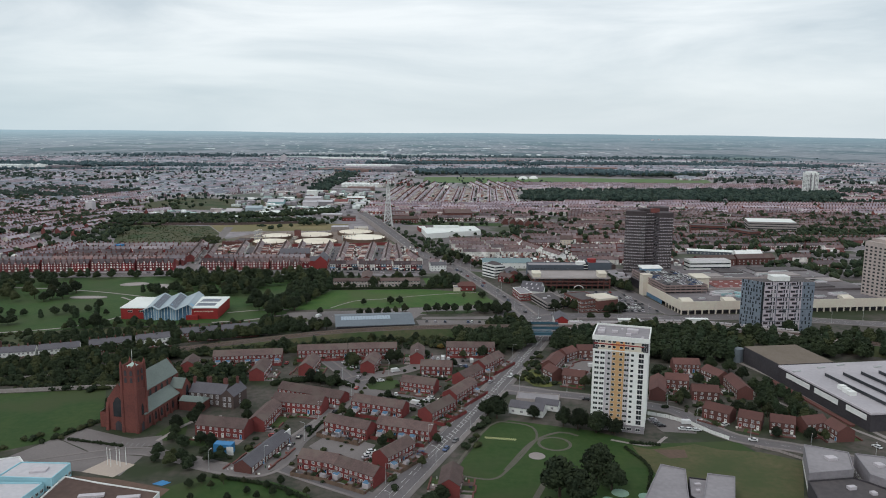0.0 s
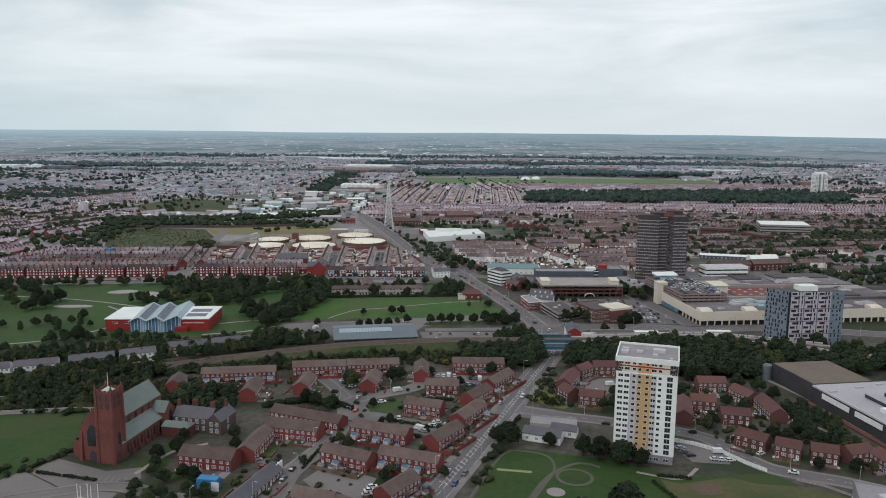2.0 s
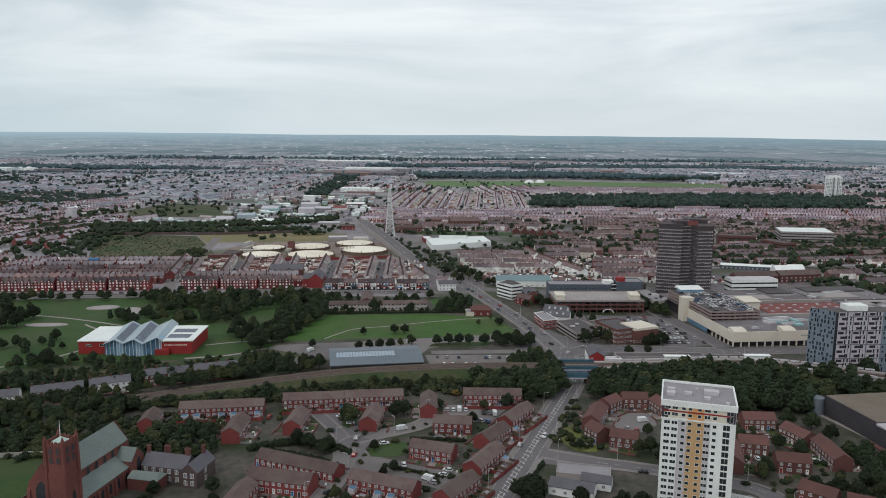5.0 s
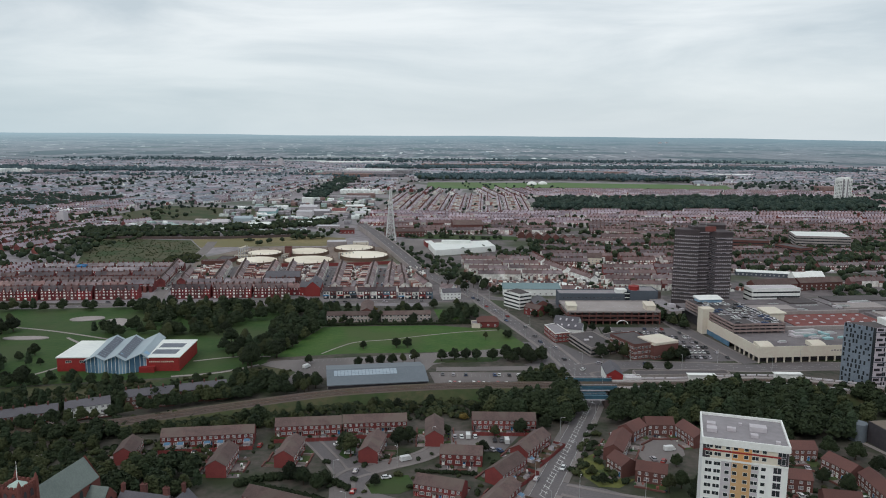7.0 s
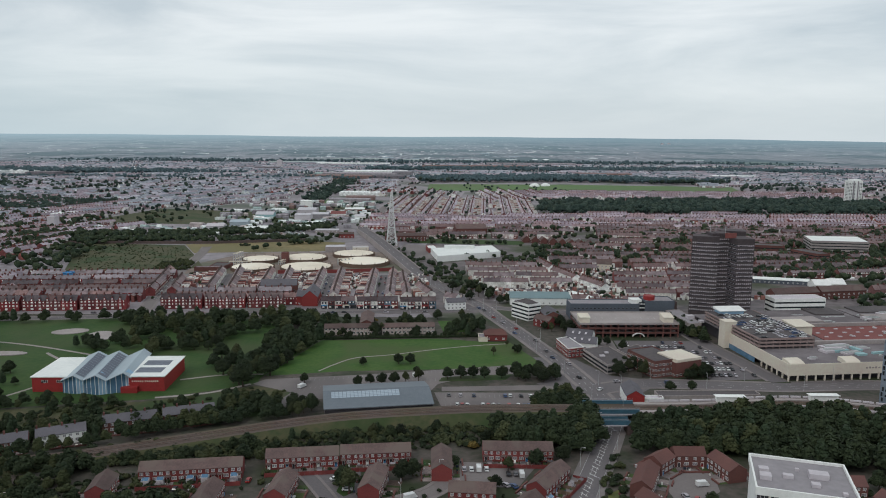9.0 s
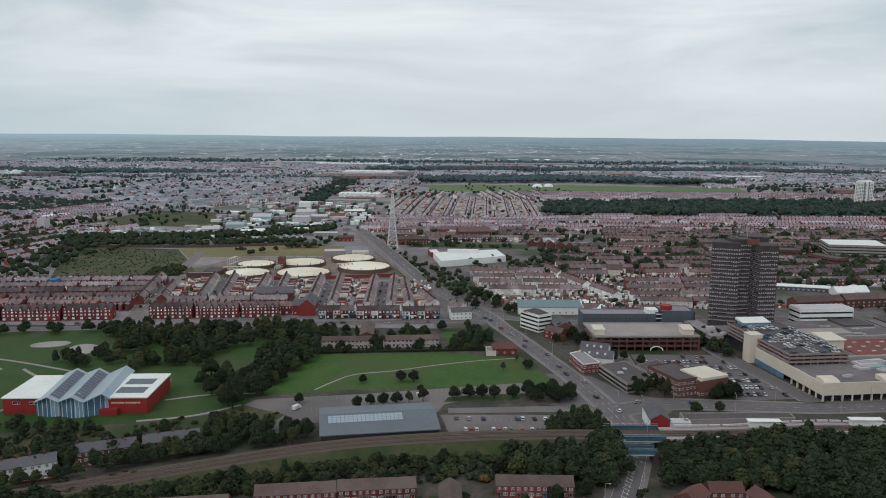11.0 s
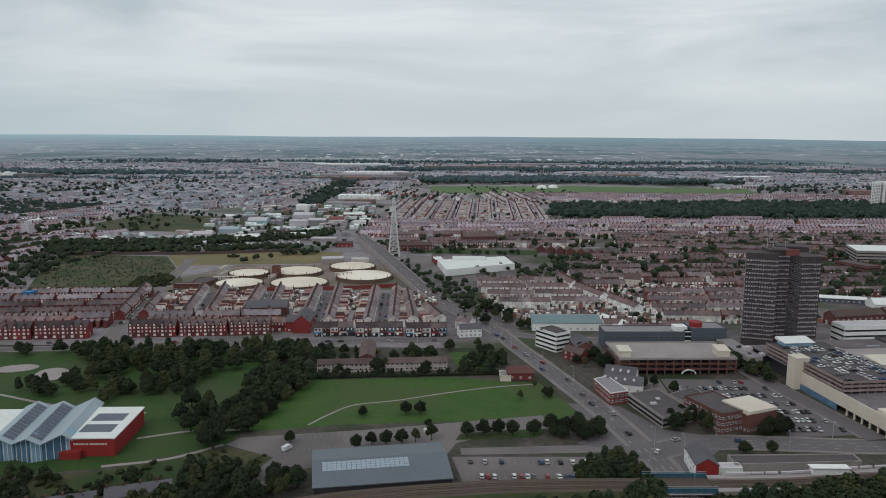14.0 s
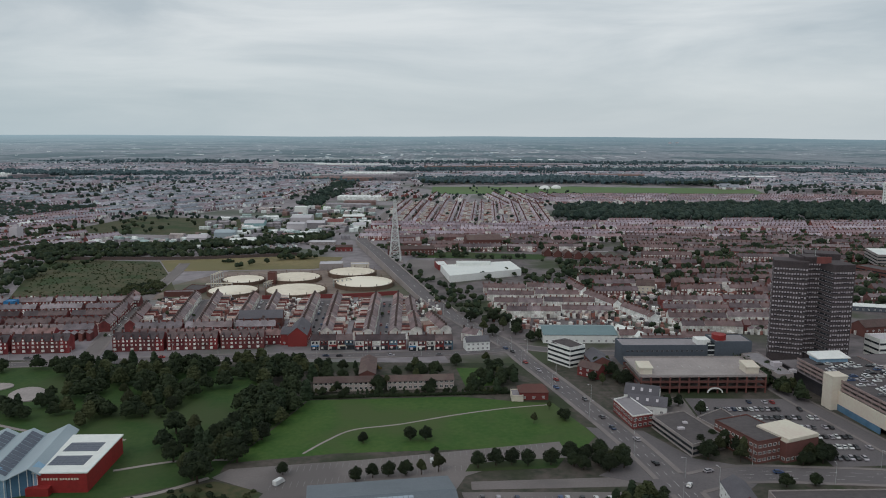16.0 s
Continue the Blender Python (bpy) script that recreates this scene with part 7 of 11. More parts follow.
M_TEALPLANT = mat("teal_plant_paint", (0.30, 0.47, 0.49), (0.26, 0.40, 0.42), fine=0.8, coarse=0.1)
M_SHEET = mat("grey_roof_sheet", (0.40, 0.41, 0.42), (0.34, 0.35, 0.36), fine=0.6, coarse=0.07)
M_PLUM = mat("plum_panels", (0.11, 0.055, 0.065), (0.09, 0.05, 0.06))
M_ORANGE = mat("orange_cladding", (0.62, 0.33, 0.14), (0.56, 0.30, 0.12))
M_DARKCONC = mat("dark_brown_concrete", (0.082, 0.074, 0.076), (0.062, 0.056, 0.058), fine=0.8, coarse=0.1)
M_GREYBLUE = mat("slate_blue_cladding", (0.10, 0.115, 0.14), (0.085, 0.098, 0.12), fine=0.8, coarse=0.1)
M_DECK = mat("stained_concrete", (0.30, 0.25, 0.23), (0.22, 0.18, 0.165), fine=0.8, coarse=0.15)
M_BROWNROOF = mat("mossy_roof", (0.13, 0.115, 0.085), (0.165, 0.145, 0.115), fine=0.6, coarse=0.08)
M_PALEGREEN = mat("verdigris", (0.42, 0.52, 0.47), (0.36, 0.45, 0.41))
M_PALEBLUEROOF = mat("pale_blue_roof", (0.36, 0.42, 0.46), (0.30, 0.36, 0.40), rough=0.5)
M_PANEL_PALE = mat("pale_roof_panel", (0.36, 0.42, 0.48), (0.28, 0.34, 0.40), rough=0.3)
M_DARKRUST = mat("rusted_iron", (0.12, 0.085, 0.06), (0.16, 0.12, 0.09))

tower_block()
church()
presbytery()
apartment_block()
office_tower()
brick_car_park()
grey_office()
shopping_centre()
retail_shed()
sports_centre()
long_shed()
gasholder(-212, 942, 19.5, 3.0, "low gasholder with a cream crown")
gasholder(-208, 893, 21.5, 3.0, "low gasholder with a cream crown")
gasholder(-167, 954, 24.0, 3.0, "wide low gasholder with a cream crown")
gasholder(-155, 897, 26.0, 3.0, "wide low gasholder with a cream crown")
gasholder(-117, 980, 23.0, 3.5, "low gasholder with guide posts and a cream crown")
gasholder(-100, 930, 26.5, 3.5, "wide low gasholder with guide posts and a tan crown")
lattice_mast()


def gas_gantry(x, y, turn, L, h, lab):
    """Pale pipe gantry of the gasworks: posts, rails and valve wheels."""
    root = thing("pipe_gantry", pose(x, y, 0, 0, 0, turn), lab, "gantry", "gasworks gantries")
    n = max(2, int(L / 4))
    for k in range(n + 1):
        mb = Mesh()
        mb.bar((k * L / n, 0, -0.2), (k * L / n, 0, h), 0.28)
        part("post", mb, M_LATTICE, root)
        mb = Mesh()
        mb.bar((k * L / n, 2.4, -0.2), (k * L / n, 2.4, h), 0.28)
        part("post", mb, M_LATTICE, root)
    for yy in (0, 2.4):
        for z in (h * 0.55, h):
            mb = Mesh()
            mb.bar((0, yy, z), (L, yy, z), 0.3)
            part("pipe", mb, M_CREAM, root, "cream painted pipe")


for args in ((-126, 922, 25, 16, 6.5, "pale pipe gantry between the gasholders"), (-231, 914, 80, 18, 12.0, "tall pale guide frame beside a gasholder"), (-236, 908, 10, 22, 5.0, "pale pipe gantry beside a gasholder"), (-186, 920, 75, 26, 4.0, "low pale pipe gantry between the gasholders")):
    gas_gantry(*args)


# ---- buildings round the crossroads and the edges ----
def gabled(name, x0, y0, x1, y1, w, eave, ridge, wall, roof, label, category, wins=0, rows=1, hip=0.0, win=None, both=True, skylights=0):
    """A gabled or hipped building on the line of its ridge, with windows along its sides."""
    m, L = frame_of(x0, y0, x1, y1)
    root = thing(name, m, label, category)
    mb = Mesh()
    if hip:
        mb.box(-L / 2, L / 2, -w / 2, w / 2, -0.3, eave)
    else:
        gable_shell(mb, L, w, eave, ridge)
    part("wall", mb, wall, root)
    mr = Mesh()
    gable_roof(mr, L, w, eave, ridge, hip=hip, over=0.4, t=0.2)
    part("roof", mr, roof, root)
    win = win or window_data(1.4, 1.3, M_WHITE, M_NET)
    for r in range(rows):
        for i in range(wins):
            x = -L / 2 + (i + 0.5) * L / wins
            put_window(root, win, x, -w / 2, 0.9 + r * 2.7)
            if both:
                put_window(root, win, x, w / 2, 0.9 + r * 2.7, 180)
    for i in range(skylights):
        for s in (-1, 1):
            sk = Mesh()
            x = -L / 2 + (i + 1) * L / (skylights + 1)
            q = [(x - 0.6, s * w * 0.32, eave + (ridge - eave) * 0.36), (x + 0.6, s * w * 0.32, eave + (ridge - eave) * 0.36), (x + 0.6, s * w * 0.18, eave + (ridge - eave) * 0.64), (x - 0.6, s * w * 0.18, eave + (ridge - eave) * 0.64)]
            if s > 0:
                q = q[::-1]
            sk.solid([(a, b, c + 0.2) for a, b, c in q], [(a, b, c + 0.32) for a, b, c in q])
            part("skylight", sk, M_PALEGREY, root)
    return root


def flat_on(name, pts, h, wall, roof, label, category, boxes=(), bands=0, band_m=None, glass=True):
    """A flat-roofed building on a ground outline, with a parapet, window bands and roof boxes."""
    if area(pts) < 0:
        pts = pts[::-1]
    cx, cy = sum(p[0] for p in pts) / len(pts), sum(p[1] for p in pts) / len(pts)
    root = thing(name, pose(cx, cy, 0), label, category)
    q = [(x - cx, y - cy) for x, y in pts]
    mb = Mesh()
    mb.solid([(x, y, -0.3) for x, y in q], [(x, y, h) for x, y in q])
    part("wall", mb, wall, root)
    inn = [(x * (1 - 0.6 / max(8, math.hypot(x, y))), y * (1 - 0.6 / max(8, math.hypot(x, y)))) for x, y in q]
    mr = Mesh()
    mr.solid([(x, y, h) for x, y in inn], [(x, y, h + 0.12) for x, y in inn])
    part("roof", mr, roof, root)
    for i in range(len(q)):
        (ax, ay), (bx, by) = q[i], q[(i + 1) % len(q)]
        L = math.hypot(bx - ax, by - ay)
        m = pose(ax, ay, 0, 0, 0, math.degrees(math.atan2(by - ay, bx - ax)))
        pp = Mesh()
        pp.box(0, L, 0.0, 0.3, h - 0.1, h + 0.55)
        part("parapet", pp, band_m or wall, root, m=m)
        for k in range(bands):
            z = 1.0 + k * (h - 0.6) / bands
            if glass:
                n = max(1, int(L / 2.6))
                for j in range(n):
                    put = m @ pose((j + 0.5) * L / n, -0.02, z)
                    part("window", window_data(1.7, 1.3, M_WHITE, M_GLASS), None, root, m=put)
            else:
                gb = Mesh()
                gb.box(0.3, L - 0.3, -0.06, 0, z, z + 1.2)
                part("window_band", gb, M_GLASS, root, m=m)
    for x, y, w, d, bh in boxes:
        part("roof_box", box_data("roof_box", w, d, bh, M_PALEGREY), None, root, m=pose(x - cx, y - cy, h + 0.1, 0, 0, 10))
    return root


M_TEAL = mat("teal_roof_sheet", (0.16, 0.235, 0.25), (0.135, 0.20, 0.215), fine=0.6, coarse=0.07, rough=0.5)
M_PEBBLE = mat("pebbledash", (0.44, 0.41, 0.37), (0.34, 0.32, 0.29), fine=1.0, coarse=0.12)
M_SKY_CLAD = mat("turquoise_cladding", (0.35, 0.60, 0.68), (0.30, 0.52, 0.60))

# by the crossroads
r = gabled("corner_building", 82.6, 514.2, 83.6, 532, 9, 6.0, 8.8, M_RED, M_SLATE, "corner building with a red gable and white sides", "building")
for sg in (-1, 1):
    part("white_side", box_data("white_side", 17.6, 0.3, 5.7, M_RENDER), None, r, "white rendered side wall", m=pose(0, sg * 4.65, 0))
    for k in range(4):
        for z in (0.9, 3.6):
            put_window(r, window_data(1.2, 1.3, M_WHITE, M_GLASS), -6.4 + k * 4.2, sg * 4.81, z, 0 if sg < 0 else 180)
flat_on("low_garage", [(96, 520), (150, 524), (150, 531), (96, 529)], 3.6, M_CONC, M_FELT_DARK, "low grey garage row beside the station", "garage")
flat_on("white_kiosk", [(88, 517), (98, 517), (98, 522), (88, 522)], 3.4, M_WHITE, M_PALEGREY, "small white rendered lean-to", "shed")
gabled("field_house", 12, 641, 27, 641.5, 10, 4.2, 7.0, M_BRICK, M_TILE_RED, "small red brick house beside the recreation field", "house", 3, 1, hip=3.0)
flat_on("field_house_extension", [(8, 634), (14, 634), (14, 644), (8, 644)], 2.8, M_CREAM, M_FELT, "low pale extension beside the red house", "extension")
r = flat_on("white_office", [(36, 706), (47, 690.5), (57, 697), (47, 713)], 12.0, M_WHITE, M_FELT_DARK, "white office with dark window bands", "office", bands=4, glass=False)
mb = Mesh()
mb.solid([(-9.5, 0.8, 12.1), (0.5, -9, 12.1), (9, -4.0, 12.1), (-0.5, 9.5, 12.1)], [(-3, 0, 14.6), (0, -2, 14.6), (2, -1, 14.6), (-1, 2, 14.6)])
part("hipped_roof", mb, M_FELT_DARK, r)
gabled("brick_hall", 62, 700, 64, 680, 12, 7.0, 10.0, M_BRICK2, M_SLATE, "brown brick hall with a slate roof", "hall", 4, 2)
gabled("white_pub", -14, 728.5, 1, 731.5, 9, 6.0, 8.5, M_RENDER, M_SLATE, "white rendered corner pub", "pub", 5, 2)
gabled("low_brick_house", 52, 681, 62, 672, 8, 5.5, 8.0, M_BRICK, M_TILE, "red brick corner house", "house", 3, 2)
flat_on("brick_office", [(104.5, 560.5), (121.6, 567.2), (112, 592), (95, 585)], 9.6, M_BRICK2, M_FELT_DARK, "three-storey brown brick office with flat roof", "office", bands=3)
flat_on("cream_roofed_hall", [(117, 561.5), (134, 569), (127, 585), (111, 577)], 9.0, M_BRICK2, M_CREAM, "brick hall with a bright cream roof", "hall", bands=1, band_m=M_CREAM)
part("roof_slab", box_data("roof_slab", 17.5, 17.5, 1.3, M_CREAM), None, bpy.data.objects["cream_roofed_hall"], "thick cream roof slab", m=pose(0, 0, 9.3, 0, 0, 24))
flat_on("low_white_office", [(71, 600), (79.5, 567), (97, 576), (88, 607)], 5.4, M_CONC, M_FELT_DARK, "two-storey office with pale panels and a dark roof", "office", boxes=((80, 585, 3, 2, 0.8), (84, 592, 2, 2, 0.7)), bands=2, glass=False)
flat_on("rear_office", [(92, 600), (98, 584), (112, 592), (108, 612)], 5.0, M_CONC, M_FELT_DARK, "flat grey office wing", "office", bands=1, glass=False)
flat_on("shop_row", [(57.5, 621), (61.5, 598), (72, 602), (66, 626)], 6.0, M_BRICK, M_FELT, "red brick shop row with white parapet", "shops", bands=2, band_m=M_WHITE)
gabled("slate_workshop", 68, 640, 84, 634, 14, 5.0, 8.5, M_RENDER, M_SLATE, "pale workshop with a slate roof and skylights", "workshop", 4, 1, skylights=3)
gabled("slate_workshop", 66, 626, 84, 620, 11, 4.6, 7.6, M_RENDER, M_SLATE, "pale workshop with a slate roof and skylights", "workshop", 4, 1, skylights=3)
gabled("flats_row", -97, 650.5, -60, 653.8, 8, 5.0, 7.0, M_PEBBLE, M_TILE, "two-storey pale pebbledashed flats with a brown roof beside the field", "flats", 14, 2, win=window_data(1.7, 1.4, M_WHITE, M_GLASS))
gabled("flats_row", -58, 654.0, -22, 657.5, 8, 5.0, 7.0, M_PEBBLE, M_TILE, "two-storey pale pebbledashed flats with a brown roof beside the field", "flats", 13, 2, win=window_data(1.7, 1.4, M_WHITE, M_GLASS))
gabled("flats_wing", -69.5, 662, -71.5, 692, 9, 5.0, 7.2, M_BRICK2, M_TILE, "brown roofed flats wing", "flats", 8, 2)
gabled("teal_warehouse", 38, 757, 87, 757.5, 26, 5.6, 8.2, M_RENDER, M_TEAL, "warehouse with a shallow teal sheet roof", "warehouse", 10, 1)
gabled("white_store", 92, 765, 104, 744, 10, 5, 7.6, M_RENDER, M_ROOFWHITE, "white store with a pale roof", "store", 3, 1)
gabled("grey_store", 106, 742, 128, 740, 12, 5, 7.2, M_RENDER, M_FELT, "pale store with a grey roof", "store", 4, 1)
flat_on("dark_store", [(148, 720), (166, 722), (164, 740), (147, 738)], 8, M_DARKBRICK, M_FELT_DARK, "dark flat-roofed brick store", "store", boxes=((152, 724, 4, 3, 1.6),))
flat_on("linked_offices", [(149, 694), (154, 655), (163, 656), (160, 698)], 8, M_CONC, M_FELT, "grey deck linking the tower and car park", "office", boxes=((160, 672, 5, 4, 2.2), (164, 660, 3, 3, 1.6)), bands=2, glass=False)
M_RED2 = mat("bright_red_brick", (0.23, 0.04, 0.036), (0.18, 0.034, 0.032), fine=2, coarse=0.2)
gabled("red_church_hall", -122, 733, -124, 762, 12, 7.5, 12.5, M_RED2, M_SLATE, "bright red brick hall with a tall gable", "hall", 6, 1)
gabled("red_church_hall", -133, 741, -119, 740, 10, 7.5, 11.0, M_RED2, M_SLATE, "bright red brick wing of the hall", "hall", 3, 1)
gabled("brown_hall", -172, 781, -142, 785, 16, 8.0, 12.0, M_BRICK2, M_SLATE, "large brown brick hall with a dark roof", "hall", 7, 1)
# the white warehouse and neighbours of the mast
flat_on("white_warehouse", [(-31.5, 1002), (-22.5, 945), (47, 982), (40, 1028)], 6.0, M_RENDER, M_ROOFWHITE, "large warehouse with a bright white roof", "warehouse")
flat_on("white_warehouse_upper", [(-16, 1011.4), (-15, 1000), (18, 1003), (19, 1012)], 8.6, M_ROOFWHITE, M_ROOFWHITE, "raised white roof block of the warehouse", "warehouse")
flat_on("red_store", [(-38, 1030), (-34, 1008), (-24, 1010), (-28, 1034)], 5, M_BRICK, M_ROOFWHITE, "small red brick store", "store")
gabled("school_hall", -2, 1180, 40, 1186, 24, 8, 13, M_BRICK2, M_TILE, "old brown brick school", "school", 8, 2)
gabled("brick_works", -92, 1105, -40, 1110, 16, 7, 10, M_BRICK2, M_TILE, "long brown brick works building", "works", 12, 2)
flat_on("gas_building", [(-153, 1006), (-130, 1010), (-132, 1028), (-155, 1024)], 5.5, M_CONC, M_PALEROOF, "pale flat gasworks building", "works building")
flat_on("gas_building", [(-122, 1014), (-104, 1017), (-106, 1028), (-124, 1026)], 4, M_CREAM, M_PALEROOF, "low cream gasworks building", "works building")
flat_on("gas_store", [(-250, 890), (-236, 888), (-232, 908), (-250, 912)], 3.5, M_BRICK2, M_FELT_DARK, "low brick gasworks store", "store")
flat_on("brick_valve_house", [(-187.5, 932), (-180.5, 932), (-180.5, 939), (-187.5, 939)], 10.5, M_BRICK2, M_BRICK2, "tall brown brick valve house between gasholders", "valve house")
flat_on("gas_store", [(-262, 878), (-236, 880), (-238, 886), (-262, 884)], 4, M_BRICK2, M_FELT, "long low brown gasworks store", "store")
flat_on("blue_shed", [(-366, 826), (-358, 826), (-358, 834), (-366, 834)], 7, M_CYAN, M_CYAN, "bright blue sheet clad shed", "shed")
mb = Mesh()
ribbon(mb, [(-510, 1056), (-400, 1060), (-300, 1066), (-190, 1096)], -0.4, 0.4, 3.2)
setting("retaining_wall", mb, M_DARKBRICK, "long brown brick retaining wall", "wall")
mb = Mesh()
ribbon(mb, [(-178, 871), (-112, 879), (-66, 892)], -0.3, 0.3, 3.4)
setting("gasworks_wall", mb, M_BRICK, "red brick wall behind the terraces", "wall")
# behind and beside the shopping centre
flat_on("white_long_office", [(227, 688.5), (266, 692.5), (264.5, 706), (225.5, 702)], 18.5, M_WHITE, M_PALEGREY, "long white office with rows of windows", "office", bands=5, glass=False)
for x, y in ((288, 848), (312, 842)):
    gabled("pale_shed", x - 12, y + 3, x + 12, y - 3, 11, 3.8, 5.2, M_GREYBLUE, M_ROOFWHITE, "long glazed nursery shed with a white roof", "shed", 6, 1)
for x, y in ((327, 826), (343, 831)):
    gabled("white_marquee", x - 7, y, x + 8, y, 14, 3.5, 7.5, M_WHITE, M_WHITE, "white peaked fabric marquee", "marquee")
flat_on("white_roofed_office", [(408, 1012), (470, 1004), (482, 1052), (420, 1058)], 17, M_CONC, M_ROOFWHITE, "large office with a bright white roof", "office", bands=5, glass=False)
flat_on("brown_office", [(330, 1010), (372, 1000), (376, 1018), (334, 1028)], 12, M_BRICK2, M_FELT_DARK, "long brown office block", "office", bands=3, glass=False)
flat_on("brown_office", [(372, 985), (386, 950), (402, 956), (388, 992)], 11, M_BRICK2, M_FELT_DARK, "long brown office block", "office", bands=3, glass=False)
gabled("brick_shops", 258, 768, 300, 778, 12, 7, 10.5, M_BRICK2, M_TILE, "brown brick shops with tiled roof", "shops", 9, 2)
gabled("brick_shops", 303, 780, 345, 788, 12, 7, 10.5, M_BRICK2, M_TILE, "brown brick shops with tiled roof", "shops", 9, 2)
gabled("cream_gabled_house", 140, 909, 155, 906, 12, 7, 11, M_CREAM, M_TILE, "large cream rendered gabled house", "house", 4, 2)


def far_tower(name, x, y, w, d, h, turn, wall, label, stripe=M_GREY):
    root = thing(name, pose(x, y, 0, 0, 0, turn), label, "tower block")
    mb = Mesh()
    mb.box(-w / 2, w / 2, -d / 2, d / 2, -0.3, h)
    mb.box(-w / 2 + 3, w / 2 - 3, -d / 2 + 3, d / 2 - 3, h, h + 2.5)
    part("wall", mb, wall, root)
    for k in range(int(h / 2.8) - 1):
        z = 2.2 + k * 2.8
        row = Mesh()
        for i in range(int(w / 3.4)):
            x0 = -w / 2 + 1.7 + i * 3.4
            if abs(x0) > 1.4:
                row.box(x0 - 0.95, x0 + 0.95, -d / 2 - 0.08, -d / 2, z, z + 1.3)
        for i in range(int(d / 4)):
            y0 = -d / 2 + 2 + i * 4
            row.box(-w / 2 - 0.08, -w / 2, y0 - 0.95, y0 + 0.95, z, z + 1.3)
        part("window_row", row, M_GLASS, root, kind="stuff")
    for s in (-1, 1):
        st = Mesh()
        st.box(s * w * 0.16 - 1.3, s * w * 0.16 + 1.3, -d / 2 - 0.25, -d / 2, 1, h - 1)
        part("balcony_stripe", st, stripe, root)


far_tower("pale_tower_block", 792, 1648, 28, 15, 50, 6, M_RENDER, "pale white tower block far among the houses")
far_tower("stone_tower_block", 352, 594, 26, 20, 52, 22, M_PEBBLE, "tall beige concrete tower block with dark upright stripes", M_DARKCONC)
for x, y, h, z in ((-1540, 4280, 26, 52), (-1490, 4280, 26, 52), (-640, 3000, 30, 0), (1180, 4380, 24, 62), (1216, 4380, 24, 62), (1376, 4360, 22, 60), (1420, 4360, 22, 60), (-566, 1200, 17, 0)):
    tb = thing("distant_tower", pose(x, y, z), "pale tower block on the far plain", "tower block", "distant towers")
    mb = Mesh()
    w = 9 if y > 2000 else 5
    mb.box(-w, w, -7, 7, -12.0 if z else -0.3, h)
    mb.box(-3, 3, -3, 3, h, h + 3)
    part("wall", mb, M_PALEGREY, tb)
for x, y, r in ((216.5, 2125, 14), (247.6, 2146, 13)):
    dm = thing("white_dome", pose(x, y, 0), "white air dome over sports courts far off", "dome", "domes")
    mb = Mesh()
    n = 14
    rg = [[(r * math.cos(a) * math.cos(2 * math.pi * i / n), r * math.cos(a) * math.sin(2 * math.pi * i / n), r * 0.62 * math.sin(a) - 0.2) for i in range(n)] for a in (0, 0.4, 0.8, 1.15, 1.5)]
    for k in range(4):
        for i in range(n):
            mb.poly([rg[k][i], rg[k][(i + 1) % n], rg[k + 1][(i + 1) % n], rg[k + 1][i]])
    part("skin", mb, M_WHITE, dm)

# near the camera's start
gabled("white_cottage", 34, 357, 50, 351, 8, 3.6, 5.6, M_RENDER, M_SLATE, "low white rendered building with a slate roof", "building", 4, 1)
flat_on("garage_row", [(37, 364), (58, 360), (60, 370), (39, 374)], 3.4, M_CONC, M_FELT, "low grey garages behind the white building", "garage")
gabled("garage_row", 47, 362, 58, 358, 6, 3.2, 5.0, M_RENDER, M_SLATE, "small white outbuilding with a slate roof", "outbuilding", 2, 1)
flat_on("grey_school", [(87.5, 284.5), (96.2, 280), (92, 264), (88, 248), (72, 252)], 5.6, M_GREY, M_FELT, "grey school block with a flat pale roof", "school", bands=1)
flat_on("grey_school", [(103.5, 276.6), (113.4, 274), (107, 257), (100, 238), (90, 244)], 5.6, M_GREY, M_FELT, "grey school wing with a flat pale roof", "school", bands=1)
flat_on("school_link", [(96.6, 277.4), (103.2, 275.6), (96, 256), (92.5, 262)], 3.6, M_DARK, M_FELT, "low dark link between school wings", "school", boxes=((98, 271, 2.2, 1.4, 0.8), (96.5, 266, 1.6, 1.4, 0.8)))
flat_on("grey_college", [(151.5, 299.5), (166.3, 292), (160, 276), (141, 272.5)], 8.0, M_GREY, M_FELT, "grey school block with a flat pale roof", "school", boxes=((156, 286, 4, 3, 1.0),), bands=1)
flat_on("grey_college", [(168.2, 291), (178.5, 288), (186, 262), (172, 262), (164, 272)], 8.0, M_GREY, M_FELT, "grey school wing with a flat pale roof", "school", boxes=((172, 280, 3, 3, 1.0),), bands=1)
flat_on("school_link", [(140.5, 271.8), (159.5, 275), (163.5, 271), (170, 262), (160, 240), (137, 256)], 5.2, M_DARK, M_FELT_DARK, "lower dark school block", "school", boxes=((154, 266, 3, 2, 1.2), (160, 262, 2, 2, 1.0)))
M_RUSTROOF = mat("brown_stained_roof", (0.075, 0.052, 0.043), (0.105, 0.075, 0.06), fine=0.5, coarse=0.08)
flat_on("school_block", [(-169, 269), (-167, 282), (-147, 281.5), (-147.6, 268)], 5.0, M_SKY_CLAD, M_PALEROOF, "white and turquoise school block with pale flat roof", "school", boxes=((-156, 275, 6, 4, 0.8),), bands=1)
flat_on("school_block", [(-169, 266), (-150, 266.5), (-152, 250), (-168, 248)], 4.0, M_SKY_CLAD, M_PALEROOF, "low turquoise school wing with pale roof", "school", bands=1)
flat_on("school_block", [(-190, 284), (-172, 290), (-166, 283), (-170, 268), (-188, 266)], 3.6, M_RENDER, M_PALEROOF, "low white school wing", "school", bands=1)
